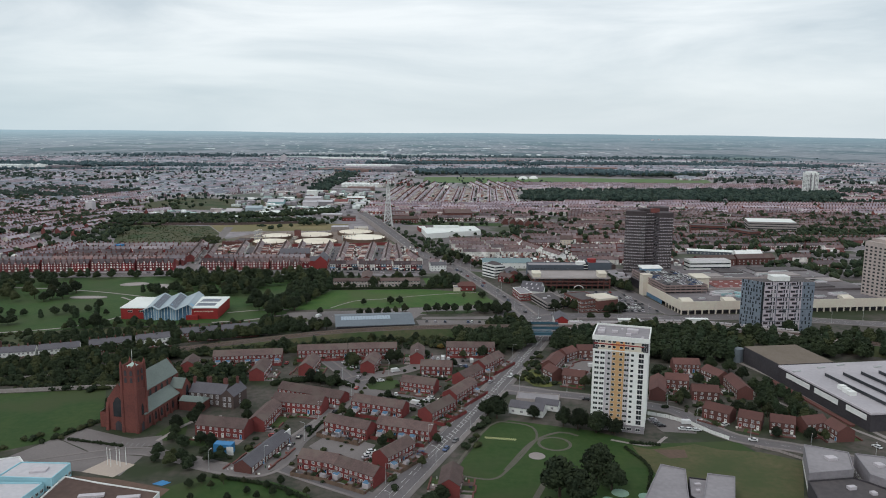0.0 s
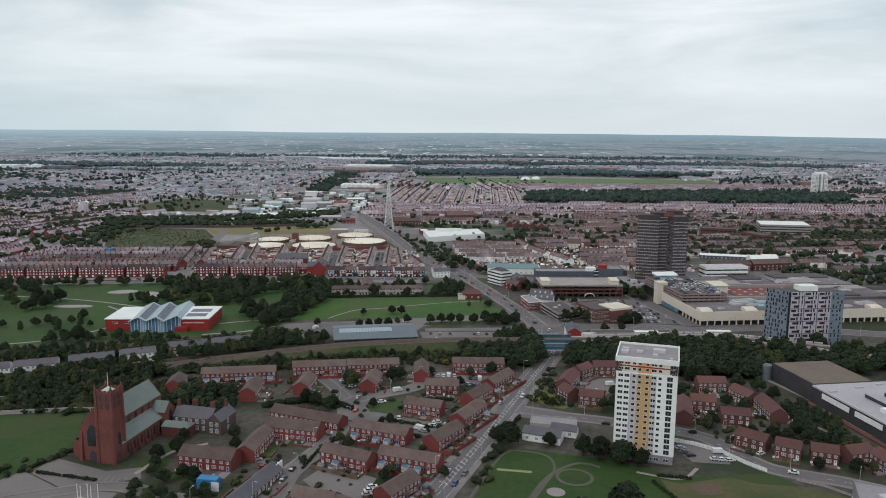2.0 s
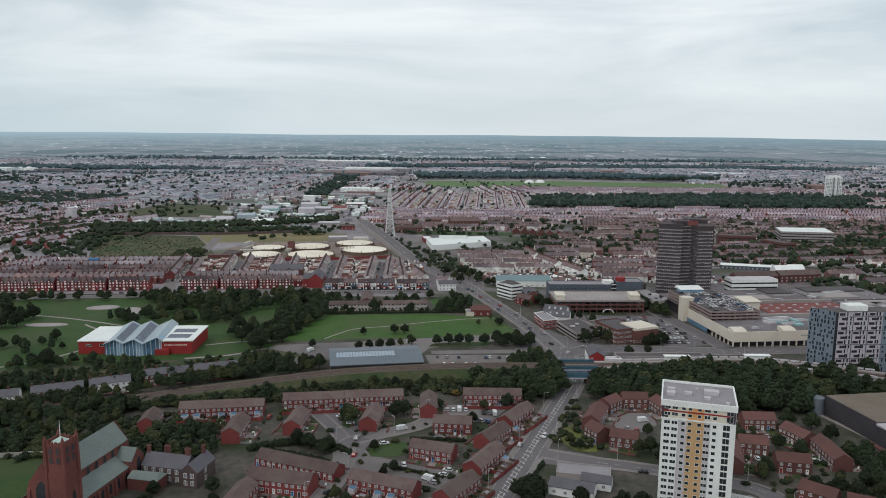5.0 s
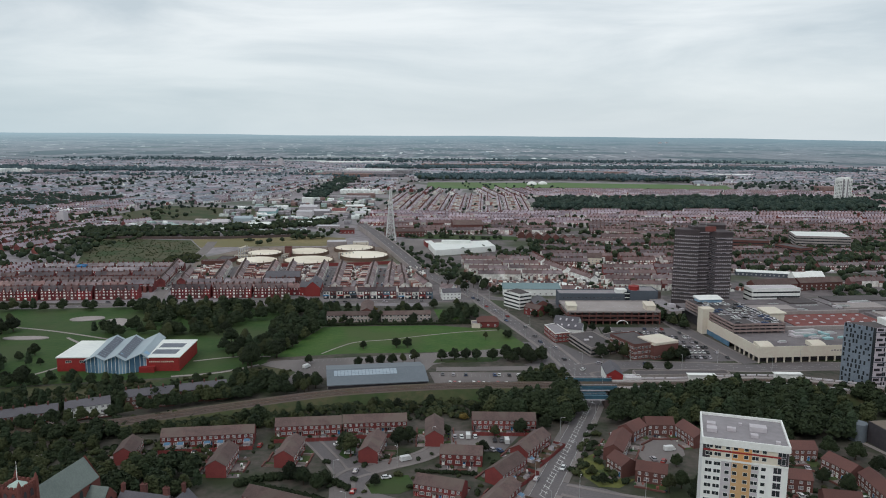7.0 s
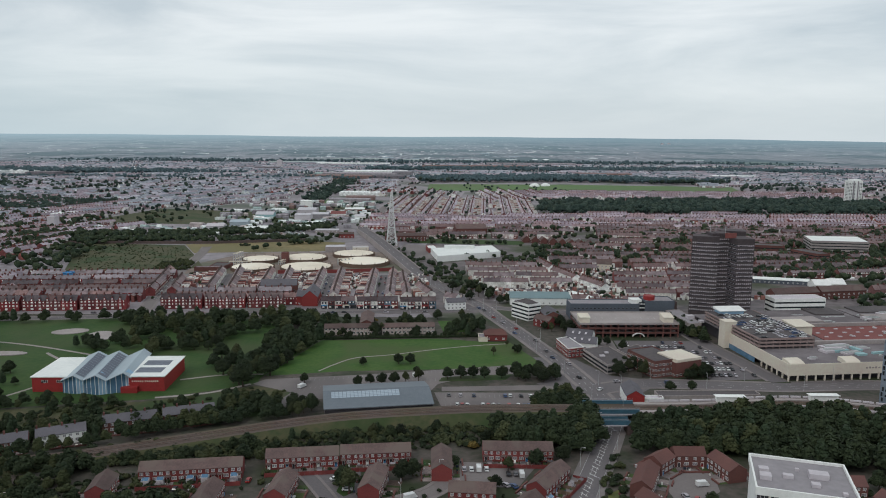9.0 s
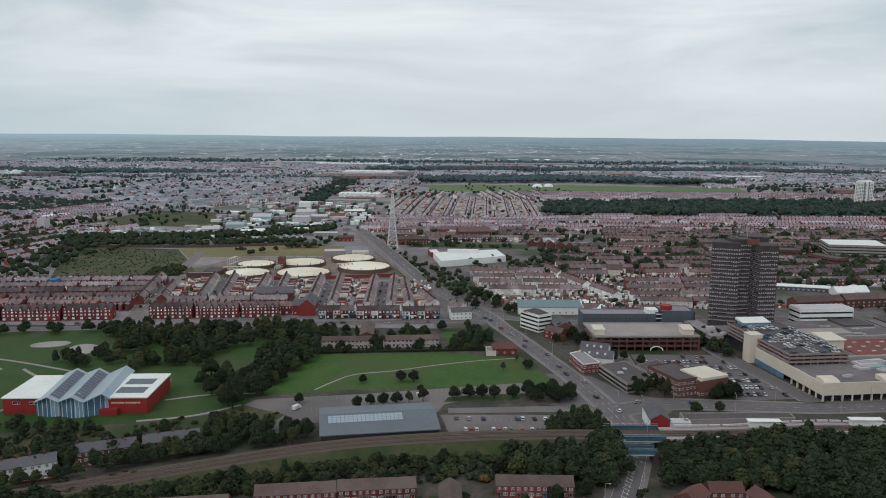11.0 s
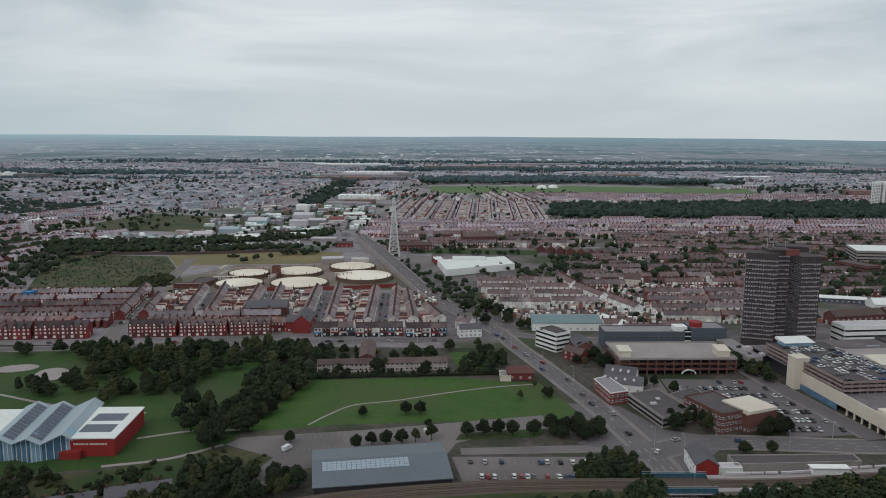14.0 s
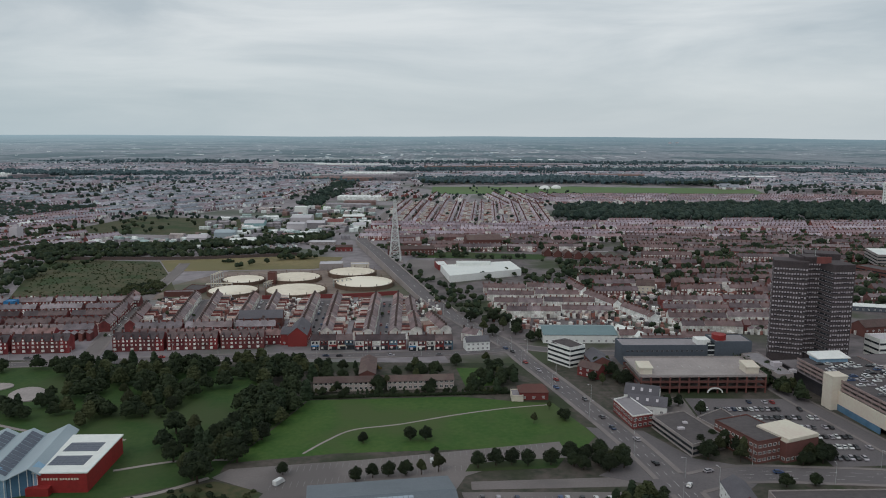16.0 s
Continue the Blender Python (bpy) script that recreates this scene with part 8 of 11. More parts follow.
flat_on("school_hall_low", [(-145.5, 273.6), (-129.4, 268.6), (-104.3, 261.6), (-106, 240), (-146, 240)], 3.2, M_RENDER, M_RUSTROOF, "low school hall with a stained brown roof", "school", boxes=((-128, 258, 9, 2.2, 0.9), (-114, 257, 8, 2.2, 0.9), (-136, 250, 6, 4, 1.0)))
for k in range(5):
    pole = thing("flag_pole", pose(-137 + k * 1.9, 291.5 - (k % 2) * 1.4, 0), "slim white pole on the gravel court", "pole", "poles on the court")
    mb = Mesh()
    mb.tube(0, 0, -0.2, 7.5, 0.16, 0.1, 8)
    part("shaft", mb, M_WHITE, pole)
    mb = Mesh()
    mb.tube(0, 0, 7.5, 7.7, 0.2, 0.05, 8)
    part("finial", mb, M_WHITE, pole)
sk = thing("site_container", pose(-93, 305, 0, 0, 0, -8), "bright blue site cabin with a white sign board", "cabin")
mb = Mesh()
mb.box(-4, 4, -2, 2, -0.1, 4.2)
part("body", mb, M_CYAN, sk)
mb = Mesh()
mb.box(2.2, 5.2, -2.6, -2.4, 0.0, 3.6)
part("sign_board", mb, M_WHITE, sk, "blank white board")
for x, y in ((-70.0, 317.6), (-76.6, 297.5)):
    mb = Mesh()
    mb.box(-0.2, 0.2, -2.6, 2.6, -0.1, 4.8)
    tagged(new("hoarding_board", mb.data("hoarding_board", M_WHITE)), "plain white board on the slate row", "board").matrix_basis = pose(x + 1.4, y, 0, 0, 0, -17)

# pale park features
for x, y, w, d, a in ((-288, 597, 15, 4.5, 3), (-272, 650, 12, 7, 15), (-246, 640, 9, 12, 30)):
    mb = Mesh()
    mb.tube(0, 0, -0.05, 0.5, 1.0, 1.0, 24)
    o = tagged(new("skate_bowl", mb.data("skate_bowl", M_CONC)), "low pale concrete skate bowl in the park", "skate bowl", "skate bowls")
    o.matrix_basis = pose(x, y, 0, 0, 0, a) @ Matrix.Diagonal((w, d, 1, 1))

# terraces beyond the railway on the western side
for x0, y0, x1, y1, wl in ((-268, 430, -244, 437, M_RENDER), (-243, 438, -222, 446, M_RENDER), (-218, 449, -196, 459, M_BRICK2), (-194, 461, -176, 470, M_RENDER), (-172, 478, -150, 486, M_BRICK2), (-148, 488, -126, 496, M_BRICK2), (-300, 440, -272, 447, M_BRICK2)):
    terrace(x0, y0, x1, y1, wall=wl, roof=M_SLATE, label="terraced houses with grey roofs beyond the railway", group="houses beyond the railway", band=False, chimneys=True)

# the flyover that carries the main road over the gasworks railway
FLY = [(-23.5, 825), (-44.5, 880), (-75, 985), (-109, 1110), (-131, 1195), (-134, 1280)]
FZ = lambda s: 0.06 + 6.0 * math.sin(math.pi * min(1, max(0, s))) ** 0.8
fly = thing("flyover", pose(0, 0, 0), "long grey road bridge with pale parapets", "bridge")
mb = Mesh()
ribbon(mb, FLY, -6.5, 6.5, FZ, step=10, base=-0.2)
part("deck", mb, M_ASPHALT, fly, kind="stuff")
for s in (-1, 1):
    mb = Mesh()
    ribbon(mb, FLY, s * 6.5, s * 7.1, lambda q: FZ(q) + 1.1, step=10, base=-0.2)
    part("parapet", mb, M_CONC, fly, kind="stuff")
mb = Mesh()
c = smooth(FLY, 10)
for i in range(0, len(c) - 1, 2):
    n0 = side(c, i)
    z0, z1 = FZ(i / (len(c) - 1)) + 0.02, FZ((i + 1) / (len(c) - 1)) + 0.02
    a, b = c[i], c[i] + (c[i + 1] - c[i]) * 0.5
    zm = (z0 + z1) / 2
    mb.poly([(a.x - n0.x * 0.15, a.y - n0.y * 0.15, z0), (b.x - n0.x * 0.15, b.y - n0.y * 0.15, zm), (b.x + n0.x * 0.15, b.y + n0.y * 0.15, zm), (a.x + n0.x * 0.15, a.y + n0.y * 0.15, z0)])
part("lane_line", mb, M_LINE, fly, kind="stuff")
road("road_far", [(-134, 1280), (-136, 1330), (-128, 1500), (-120, 1670), (-108, 2000), (-101, 2299)], 11, 2.5, "long straight road running to the distance", M_WORN, z=0.06)
road("road_far_2", [(-545, 1165), (-620, 1330), (-696, 1567), (-783, 1918), (-941, 2491)], 12, 2.5, "long pale road through the far houses", M_WORN, z=0.06)
road("road_works", [(-300, 1040), (-290, 985), (-277, 888), (-264, 800), (-254, 749), (-243, 700)], 8, 1.8, "road between the terraces and the derelict plot", M_WORN, z=0.06)
road("road_mill", [(15, 738), (40, 728), (70, 722), (110, 722), (150, 742)], 8, 1.8, "grey side street by the white office", z=0.06)
road("road_east", [(262, 880), (300, 930), (330, 1010), (345, 1100)], 12, 2, "pale dual road beyond the office tower", M_WORN, z=0.06)


# ---- cars ----
def car_body(kind):
    """Side profile swept across the car; x forward."""
    if kind == "van":
        prof = [(-2.6, 0.35), (2.5, 0.35), (2.6, 0.9), (2.25, 1.15), (1.7, 2.05), (1.4, 2.2), (-2.55, 2.2), (-2.6, 1.9)]
        W = 0.98
    else:
        prof = [(-2.05, 0.35), (2.0, 0.32), (2.1, 0.6), (1.95, 0.85), (0.95, 0.98), (-1.75, 1.0), (-2.05, 0.95), (-2.12, 0.6)]
        W = 0.88
    mb = Mesh()
    a, b = [(x, -W, z) for x, z in prof], [(x, W, z) for x, z in prof]
    mb.solid(a, b)
    return mb


def car_glass(kind):
    mb = Mesh()
    if kind == "van":
        q = [(1.6, -0.9, 1.2), (2.22, -0.85, 1.2), (2.22, 0.85, 1.2), (1.6, 0.9, 1.2)]
        t = [(1.55, -0.99, 2.0), (1.76, -0.86, 2.0), (1.76, 0.86, 2.0), (1.55, 0.99, 2.0)]
        mb.solid(q, t)
    else:
        back = -1.85 if kind == "hatch" else -1.35
        q = [(back, -0.82, 0.99), (1.05, -0.82, 0.96), (1.05, 0.82, 0.96), (back, 0.82, 0.99)]
        t = [(back + 0.35, -0.64, 1.42), (0.3, -0.64, 1.44), (0.3, 0.64, 1.44), (back + 0.35, 0.64, 1.42)]
        mb.solid(q, t)
    return mb


def car_roof(kind):
    mb = Mesh()
    back = -1.85 if kind == "hatch" else -1.35
    mb.box(back + 0.33, 0.32, -0.66, 0.66, 1.42, 1.49)
    return mb


WHEEL = Mesh()
ring = [(0.31 * math.cos(2 * math.pi * k / 10), 0.31 * math.sin(2 * math.pi * k / 10)) for k in range(10)]
WHEEL.solid([(x, 0.1, z) for x, z in ring], [(x, -0.1, z) for x, z in ring])
WHEEL = WHEEL.data("wheel", M_RUBBER)
CAR_NAMES = ("white", "silver", "black", "red", "blue", "dark grey", "dark blue", "off-white")
CARS, CAR_COUNT, MORE_CARS = {}, [0], []
car_rng = random.Random(12)


def car(x, y, turn, paint=None, kind=None, z=0.06, jitter=True, far=False):
    paint = car_rng.choice((0, 0, 1, 1, 2, 2, 3, 4, 5, 5, 6, 7)) if paint is None else paint
    kind = kind or car_rng.choice(("hatch", "hatch", "saloon"))
    m = pose(x + (car_rng.uniform(-0.2, 0.2) if jitter else 0), y + (car_rng.uniform(-0.2, 0.2) if jitter else 0), z, 0, 0, turn + car_rng.uniform(-2, 2))
    CAR_COUNT[0] += 1
    if CAR_COUNT[0] > 255 and (paint, kind, far) in CARS:
        MORE_CARS.extend((o.data, m) for o in CARS[paint, kind, far].children if o.data is not WHEEL)
        return
    if (paint, kind, far) in CARS:
        made = copy_thing(CARS[paint, kind, far], Matrix())
        made.matrix_basis = m
        return
    root = thing("van" if kind == "van" else "car", m, "%s %s standing on grey asphalt" % (CAR_NAMES[paint], {"van": "panel van", "hatch": "hatchback car", "saloon": "saloon car"}[kind]), "van" if kind == "van" else "car", "cars")
    body = part("body", car_body(kind), CAR_PAINTS[paint], root)
    part("glasshouse", car_glass(kind), M_GLASS, root)
    if kind != "van":
        part("roof", car_roof(kind), CAR_PAINTS[paint], root)
    dx = 1.65 if kind == "van" else 1.3
    for sx in (() if far else (-dx, dx)):
        for sy in (-0.85, 0.85):
            part("wheel", WHEEL, None, root, m=pose(sx, sy, 0.31))
    CARS[paint, kind, far] = root


def build_cars():
    # main road
    for x, y, t in ((-9, 305, 68), (-1, 320, 68), (6, 318, 248), (2, 309, 248), (26, 398, 68), (38, 408, 248), (60, 585, 105), (52, 598, 285), (46, 636, 287), (50, 612, 107), (34, 655, 287), (28, 684, 288), (22, 700, 288), (16, 722, 290), (36, 668, 107), (70, 540, 60), (82, 553, 20), (110, 552, 0), (62, 560, 104), (12, 730, 110), (74, 372, 165), (88, 370, 345), (140, 322, 155)):
        car(x, y, t, z=0.11)
    # car park behind the shed
    for x in (-12, 1, 17.5, 20.2, 25.8, 31, 36.5, -6):
        car(x, 528.6, 90, z=0.06)
    for x in (-8, -5.4, -2.8, 5, 7.8, 10.6, 13.2, 18.6, 23.4, 26, 28.6):
        car(x, 514.6, 90, z=0.06)
    # estate courts and streets
    for x, y, t, p, k in ((-34, 398, 20, 0, None), (-24, 377, 100, 0, None), (-8, 368, 160, 0, None), (-6, 372, 160, 7, None), (-14, 364, 150, 0, "van"), (-12, 361, 150, 1, None), (-30, 306, 15, 0, None), (-31, 303, 15, 0, None), (-31.5, 300, 15, 1, None), (-42, 318, 60, 2, None),
                          (-6, 440, 90, 1, None), (-3, 440, 90, 0, None), (0, 440, 90, 0, "van"), (3, 440, 90, 0, None), (12, 436, 90, 2, None), (14.6, 436, 90, 5, None), (17, 435, 90, 0, "van"), (10, 426, 120, 1, None), (13, 425, 120, 4, None), (-27, 415, 28, 0, "van"), (-58, 430, 30, 0, None), (-52, 421, 0, 0, None), (-56, 436, 0, 3, None), (-47, 404, 80, 1, None),
                          (-62, 332, 70, 2, None), (-66, 312, 80, 5, None), (-64, 321, 80, 2, None), (-72, 325, 20, 0, None), (-76, 322, 20, 3, None), (-74, 318, 20, 2, None), (-80, 330, 0, 1, None), (-52, 352, 62, 2, None), (-46, 386, 80, 3, None),
                          (101, 345, 10, 1, None), (102, 341, 10, 5, None), (103, 338, 10, 2, None), (116, 341, 0, 0, "van"), (112, 334, 5, 0, None), (115, 333.5, 5, 0, None), (118, 333, 5, 7, None), (73, 412, 30, 0, None), (78, 418, 100, 1, None), (82, 416, 60, 3, None), (88, 428, 10, 0, "van"), (126, 386, 90, 0, None), (128, 384, 90, 7, None), (150, 384, 0, 0, None), (136, 404, 80, 0, None), (140, 410, 80, 1, None), (163, 383, 20, 0, "van"), (134, 340, 30, 0, None),
                          (192, 316, 110, 0, None), (206, 302, 130, 2, None), (212, 298, 130, 0, None), (8, 262, 20, 0, None), (14, 258, 20, 0, None), (18, 262, 70, 1, None), (-100, 440, 0, 2, None), (-112, 421, 90, 1, None), (-106, 421, 90, 0, None), (-118, 420, 90, 2, None), (-92, 428, 90, 3, None), (-30, 560, 20, 0, "van"), (-92, 540, 60, 0, "van")):
        car(x, y, t, p, k)
    # crowded car park
    for i, y in enumerate((566, 577.5, 589, 600.5, 612, 623.5)):
        x0 = 139 if y < 592 else (128 if y < 606 else 102)
        x1 = 165 - (y - 562) * 0.2
        x = x0
        while x < x1:
            if car_rng.random() < 0.86:
                car(x, y, 90 + car_rng.choice((0, 180)), car_rng.choice((0, 1, 1, 2, 2, 5, 5, 6, 7, 1, 2)), z=-0.02, far=True)
            x += 2.75
    for x in range(102, 150, 4):
        if car_rng.random() < 0.4:
            car(x, 634, 90, z=-0.02, far=True)
    # roof deck of the shopping centre
    for x in (6, 11.5, 18.5, 24, 31, 34.5):
        y = 42
        while y < 110:
            if car_rng.random() < 0.52:
                p = MALL @ Vector((x, y, 0))
                car(p.x, p.y, 7 + car_rng.choice((0, 180)), car_rng.choice((0, 0, 1, 1, 7, 2, 5, 4)), z=15.0, far=True)
            y += 3.3
    # parked along the terraced streets
    for s0, s1 in ((-69, -74), (-115, -124), (-160, -174), (-250, -272)):
        y = 756
        while y < 864:
            for sg in (-1, 1):
                if car_rng.random() < 0.36:
                    car(s0 + (s1 - s0) * (y - 752) / 116 + sg * 2.3, y, 94, z=-0.1, far=True)
            y += 6.5
    for x in (-100, -92, -60, -30, -200, -228, -280):
        car(x, 708 + (x + 167) * 0.05, 3)


build_cars()
merged("parked_cars", MORE_CARS, "rows of cars in the farther car parks and streets", "cars")

# ---- street lamps ----
LAMP = [None]


def street_lamp(x, y, turn, h=8.5):
    if LAMP[0] is None:
        root = thing("street_lamp", pose(0, 0, 0), "tall grey steel street lamp beside the road", "street lamp", "street lamps")
        mb = Mesh()
        mb.tube(0, 0, -0.1, 1.2, 0.12, 0.12, 8)
        mb.tube(0, 0, 1.2, 8.5, 0.09, 0.06, 8)
        part("post", mb, M_LATTICE, root)
        mb = Mesh()
        mb.bar((0, 0, 8.4), (1.4, 0, 8.75), 0.05)
        part("arm", mb, M_LATTICE, root)
        mb = Mesh()
        mb.box(1.3, 2.1, -0.16, 0.16, 8.66, 8.82)
        part("lantern", mb, M_PALEGREY, root)
        LAMP[0] = root
        root.matrix_basis = pose(x, y, 0.1, 0, 0, turn)
        return
    copy_thing(LAMP[0], pose(x, y, 0.1, 0, 0, turn))


def line_lamps(pts, off, gap):
    c = smooth(pts, 1.0)
    for i in range(int(gap / 2), len(c) - 1, int(gap)):
        for s in (-1, 1):
            if (i // int(gap)) % 2 == (s > 0):
                p = c[i] + side(c, i) * off * s
                d = side(c, i) * -s
                street_lamp(p.x, p.y, math.degrees(math.atan2(d.y, d.x)))


line_lamps(MAIN, 6.0, 22)
line_lamps(SIDE, 4.4, 24)
line_lamps(CROSS, 7.6, 26)
line_lamps(ESTATE, 3.8, 26)
line_lamps(NORTHROAD, 5.0, 30)

# ---- garden fences and walls of the estate ----
def fence(x0, y0, x1, y1, h=1.7, m=None, label="weathered timber garden fence"):
    mm, L = frame_of(x0, y0, x1, y1)
    root = thing("garden_fence", mm, label, "fence", "garden fences")
    n = max(1, int(L / 1.9))
    for i in range(n):
        a = -L / 2 + i * L / n
        part("panel", box_data("fence_panel", round(L / n - 0.1, 2), 0.06, h, m or M_FENCE), None, root, m=pose(a + L / n / 2, 0, -0.05))


def garden_rows():
    """Fences that part the back gardens behind a few terraces."""
    rng = random.Random(5)
    for x0, y0, x1, y1, sg in ((-57, 293, -41, 287.6, -1), (-41, 287, -24, 277, -1), (-52, 332, -32, 322, -1), (-28.6, 330, -4, 321, -1), (-43, 358.6, -18, 348, -1), (-88, 442, -58, 446, -1), (-58, 447, -29, 450.5, -1), (-135, 429, -96, 435, -1), (2, 452.7, 31.7, 452.5, -1),
                              (-8, 341, 3.4, 358.3, -1), (2, 365, 15, 386, -1), (7.5, 393.6, 19.4, 409, -1), (19.7, 414, 33.8, 436.8, -1), (-25, 292, -14.5, 307.5, -1)):
        m, L = frame_of(x0, y0, x1, y1)
        n = max(2, round(L / 5.3))
        d0, d1 = sg * 4.6, sg * 10.5
        for i in range(n + 1):
            a = m @ Vector((-L / 2 + i * L / n, d0, 0))
            b = m @ Vector((-L / 2 + i * L / n, d1, 0))
            fence(a.x, a.y, b.x, b.y, rng.choice((1.2, 1.6, 1.8)), rng.choice((M_FENCE, M_FENCE, M_BRICK)))
        a, b = m @ Vector((-L / 2, d1, 0)), m @ Vector((L / 2, d1, 0))
        fence(a.x, a.y, b.x, b.y, 1.8, rng.choice((M_FENCE, M_BRICK)))
        for i in range(n):
            if rng.random() < 0.6:
                p = m @ Vector((-L / 2 + (i + rng.uniform(0.3, 0.7)) * L / n, sg * rng.uniform(7, 9.5), 0))
                sh = thing("garden_shed", m.to_3x3().to_4x4(), "small garden shed with a felt roof", "shed", "garden sheds")
                sh.matrix_basis = Matrix.Translation(p) @ m.to_3x3().to_4x4()
                mb = Mesh()
                gable_shell(mb, 2.2, 1.7, 1.8, 2.2)
                part("wall", mb, rng.choice((M_FENCE, M_FENCE, M_PALEGREY)), sh)
                mr = Mesh()
                gable_roof(mr, 2.2, 1.7, 1.8, 2.2, over=0.1, t=0.05)
                part("roof", mr, rng.choice((M_FELT, M_FELT_DARK, M_FELT_MID)), sh)
            if rng.random() < 0.22:
                p = m @ Vector((-L / 2 + (i + 0.5) * L / n, sg * 5.4, 0))
                o = thing("conservatory", Matrix.Translation(p) @ m.to_3x3().to_4x4(), "small white lean-to conservatory behind the house", "conservatory", "conservatories")
                mb = Mesh()
                mb.solid([(-1.4, -1.0, -0.1), (1.4, -1.0, -0.1), (1.4, 1.2, -0.1), (-1.4, 1.2, -0.1)], [(-1.4, -1.0, 2.1), (1.4, -1.0, 2.1), (1.4, 1.2, 2.7), (-1.4, 1.2, 2.7)])
                part("frame", mb, M_PALEGREY, o)
                mb = Mesh()
                mb.solid([(-1.25, -0.9, 2.14), (1.25, -0.9, 2.14), (1.25, 1.1, 2.68), (-1.25, 1.1, 2.68)], [(-1.25, -0.9, 2.2), (1.25, -0.9, 2.2), (1.25, 1.1, 2.74), (-1.25, 1.1, 2.74)])
                part("glass_roof", mb, M_GLASS_BLUE, o)


garden_rows()

HOARDING = [(100.4, 352.7), (108.2, 349.0), (117.2, 341.3), (123.6, 330.0), (129.4, 322.7)]
for a, b in zip(HOARDING, HOARDING[1:]):
    fence(*a, *b, 1.9, M_WHITE, "white painted site hoarding beside the road")
for a, b in (((138.2, 316.0), (146.3, 310.8)), ((146.3, 310.8), (153.6, 302.5))):
    fence(*a, *b, 1.2, M_CONC, "pale low boundary wall beside the road")

# ---- small plots and clutter round the houses ----
P_PLOT = palette("garden_plots", [(0.05, 0.075, 0.024), (0.18, 0.165, 0.155), (0.042, 0.064, 0.022), (0.24, 0.22, 0.205), (0.11, 0.085, 0.07), (0.06, 0.08, 0.028), (0.15, 0.14, 0.135)])
P_CLUTTER = palette("garden_clutter", [(0.72, 0.72, 0.70), (0.10, 0.075, 0.06), (0.62, 0.60, 0.55), (0.04, 0.05, 0.07), (0.25, 0.10, 0.08), (0.05, 0.11, 0.05), (0.45, 0.46, 0.47), (0.78, 0.78, 0.76)])


def garden_plots():
    rng = random.Random(19)
    plots, bits, low = Mesh(), Mesh(), Mesh()
    for root in [o for o in bpy.data.objects if o.parent is None and o.name.split(".")[0] in ("terraced_house_row", "low_flats", "low_row")]:
        wall = [c for c in root.children if c.name.split(".")[0] == "wall"][0]
        L = max(v.co.x for v in wall.data.vertices) * 2
        w = max(v.co.y for v in wall.data.vertices)
        m = root.matrix_basis
        n = max(1, round(L / 5.3))
        for i in range(n):
            for s, deep in ((-1, rng.uniform(4.2, 5.8)), (1, rng.uniform(3.6, 5.2))):
                a, b = -L / 2 + i * L / n + 0.1, -L / 2 + (i + 1) * L / n - 0.1
                cut = a + (b - a) * (0.3 if i % 2 else 0.7)
                for x0, x1, z in ((a, cut - 0.1, 0.036), (cut + 0.1, b, 0.033)):
                    q = [m @ Vector(p) for p in ((x0, s * (w + 0.1), 0), (x1, s * (w + 0.1), 0), (x1, s * (w + deep), 0), (x0, s * (w + deep), 0))]
                    q = q if s > 0 else q[::-1]
                    plots.poly([(p.x, p.y, z) for p in q])
                if rng.random() < 0.75:
                    p0, p1 = m @ Vector((a, s * (w + deep), 0)), m @ Vector((b, s * (w + deep), 0))
                    low.bar((p0.x, p0.y, 0.35), (p1.x, p1.y, 0.35), 0.32)
                for _ in range(rng.choice((0, 1, 2, 3))):
                    p = m @ Vector((rng.uniform(a, b), s * (w + rng.uniform(0.6, deep - 0.4)), 0))
                    e, h = rng.uniform(0.18, 0.55), rng.uniform(0.4, 1.2)
                    c, d = e * 0.9, e * rng.uniform(0.4, 1.0)
                    bits.box(p.x - c, p.x + c, p.y - d, p.y + d, -0.02, h)
    tagged(new("garden_plots", plots.data("garden_plots", P_PLOT)), "small lawns and paved plots round the brick houses", "gardens", kind="stuff")
    tagged(new("garden_walls", low.data("garden_walls", M_BRICK2)), "low brick garden walls of the estate", "walls", kind="stuff")
    tagged(new("garden_clutter", bits.data("garden_clutter", P_CLUTTER)), "bins, sheds and clutter in the small gardens", "clutter", kind="stuff")


garden_plots()


# ---- the town beyond the park ----
P_ROOF = palette("town_roofs", [(0.168, 0.143, 0.146), (0.185, 0.175, 0.185), (0.188, 0.146, 0.143), (0.218, 0.208, 0.216), (0.177, 0.152, 0.152), (0.249, 0.235, 0.242), (0.137, 0.125, 0.134)], rough=0.55, spec=0.45)
P_ROOF_DARK = palette("sooty_roofs", [(0.075, 0.052, 0.052), (0.06, 0.054, 0.058), (0.095, 0.06, 0.056), (0.08, 0.07, 0.073), (0.055, 0.042, 0.044), (0.12, 0.095, 0.092)], rough=0.65, spec=0.25)
P_ROOF_BROWN = palette("brown_roofs", [(0.127, 0.096, 0.094), (0.117, 0.098, 0.102), (0.146, 0.101, 0.096), (0.146, 0.122, 0.125), (0.156, 0.115, 0.110), (0.099, 0.082, 0.086), (0.195, 0.168, 0.170)], rough=0.6, spec=0.3)
# mid-distance roofs, cooled and lifted in colour to imitate haze
P_ROOF_HALF_HAZED = palette("slate_street_roofs", [(0.214, 0.184, 0.204), (0.257, 0.228, 0.255), (0.242, 0.181, 0.190), (0.295, 0.267, 0.296), (0.185, 0.161, 0.183), (0.360, 0.334, 0.363), (0.266, 0.199, 0.204)], rough=0.5, spec=0.5)
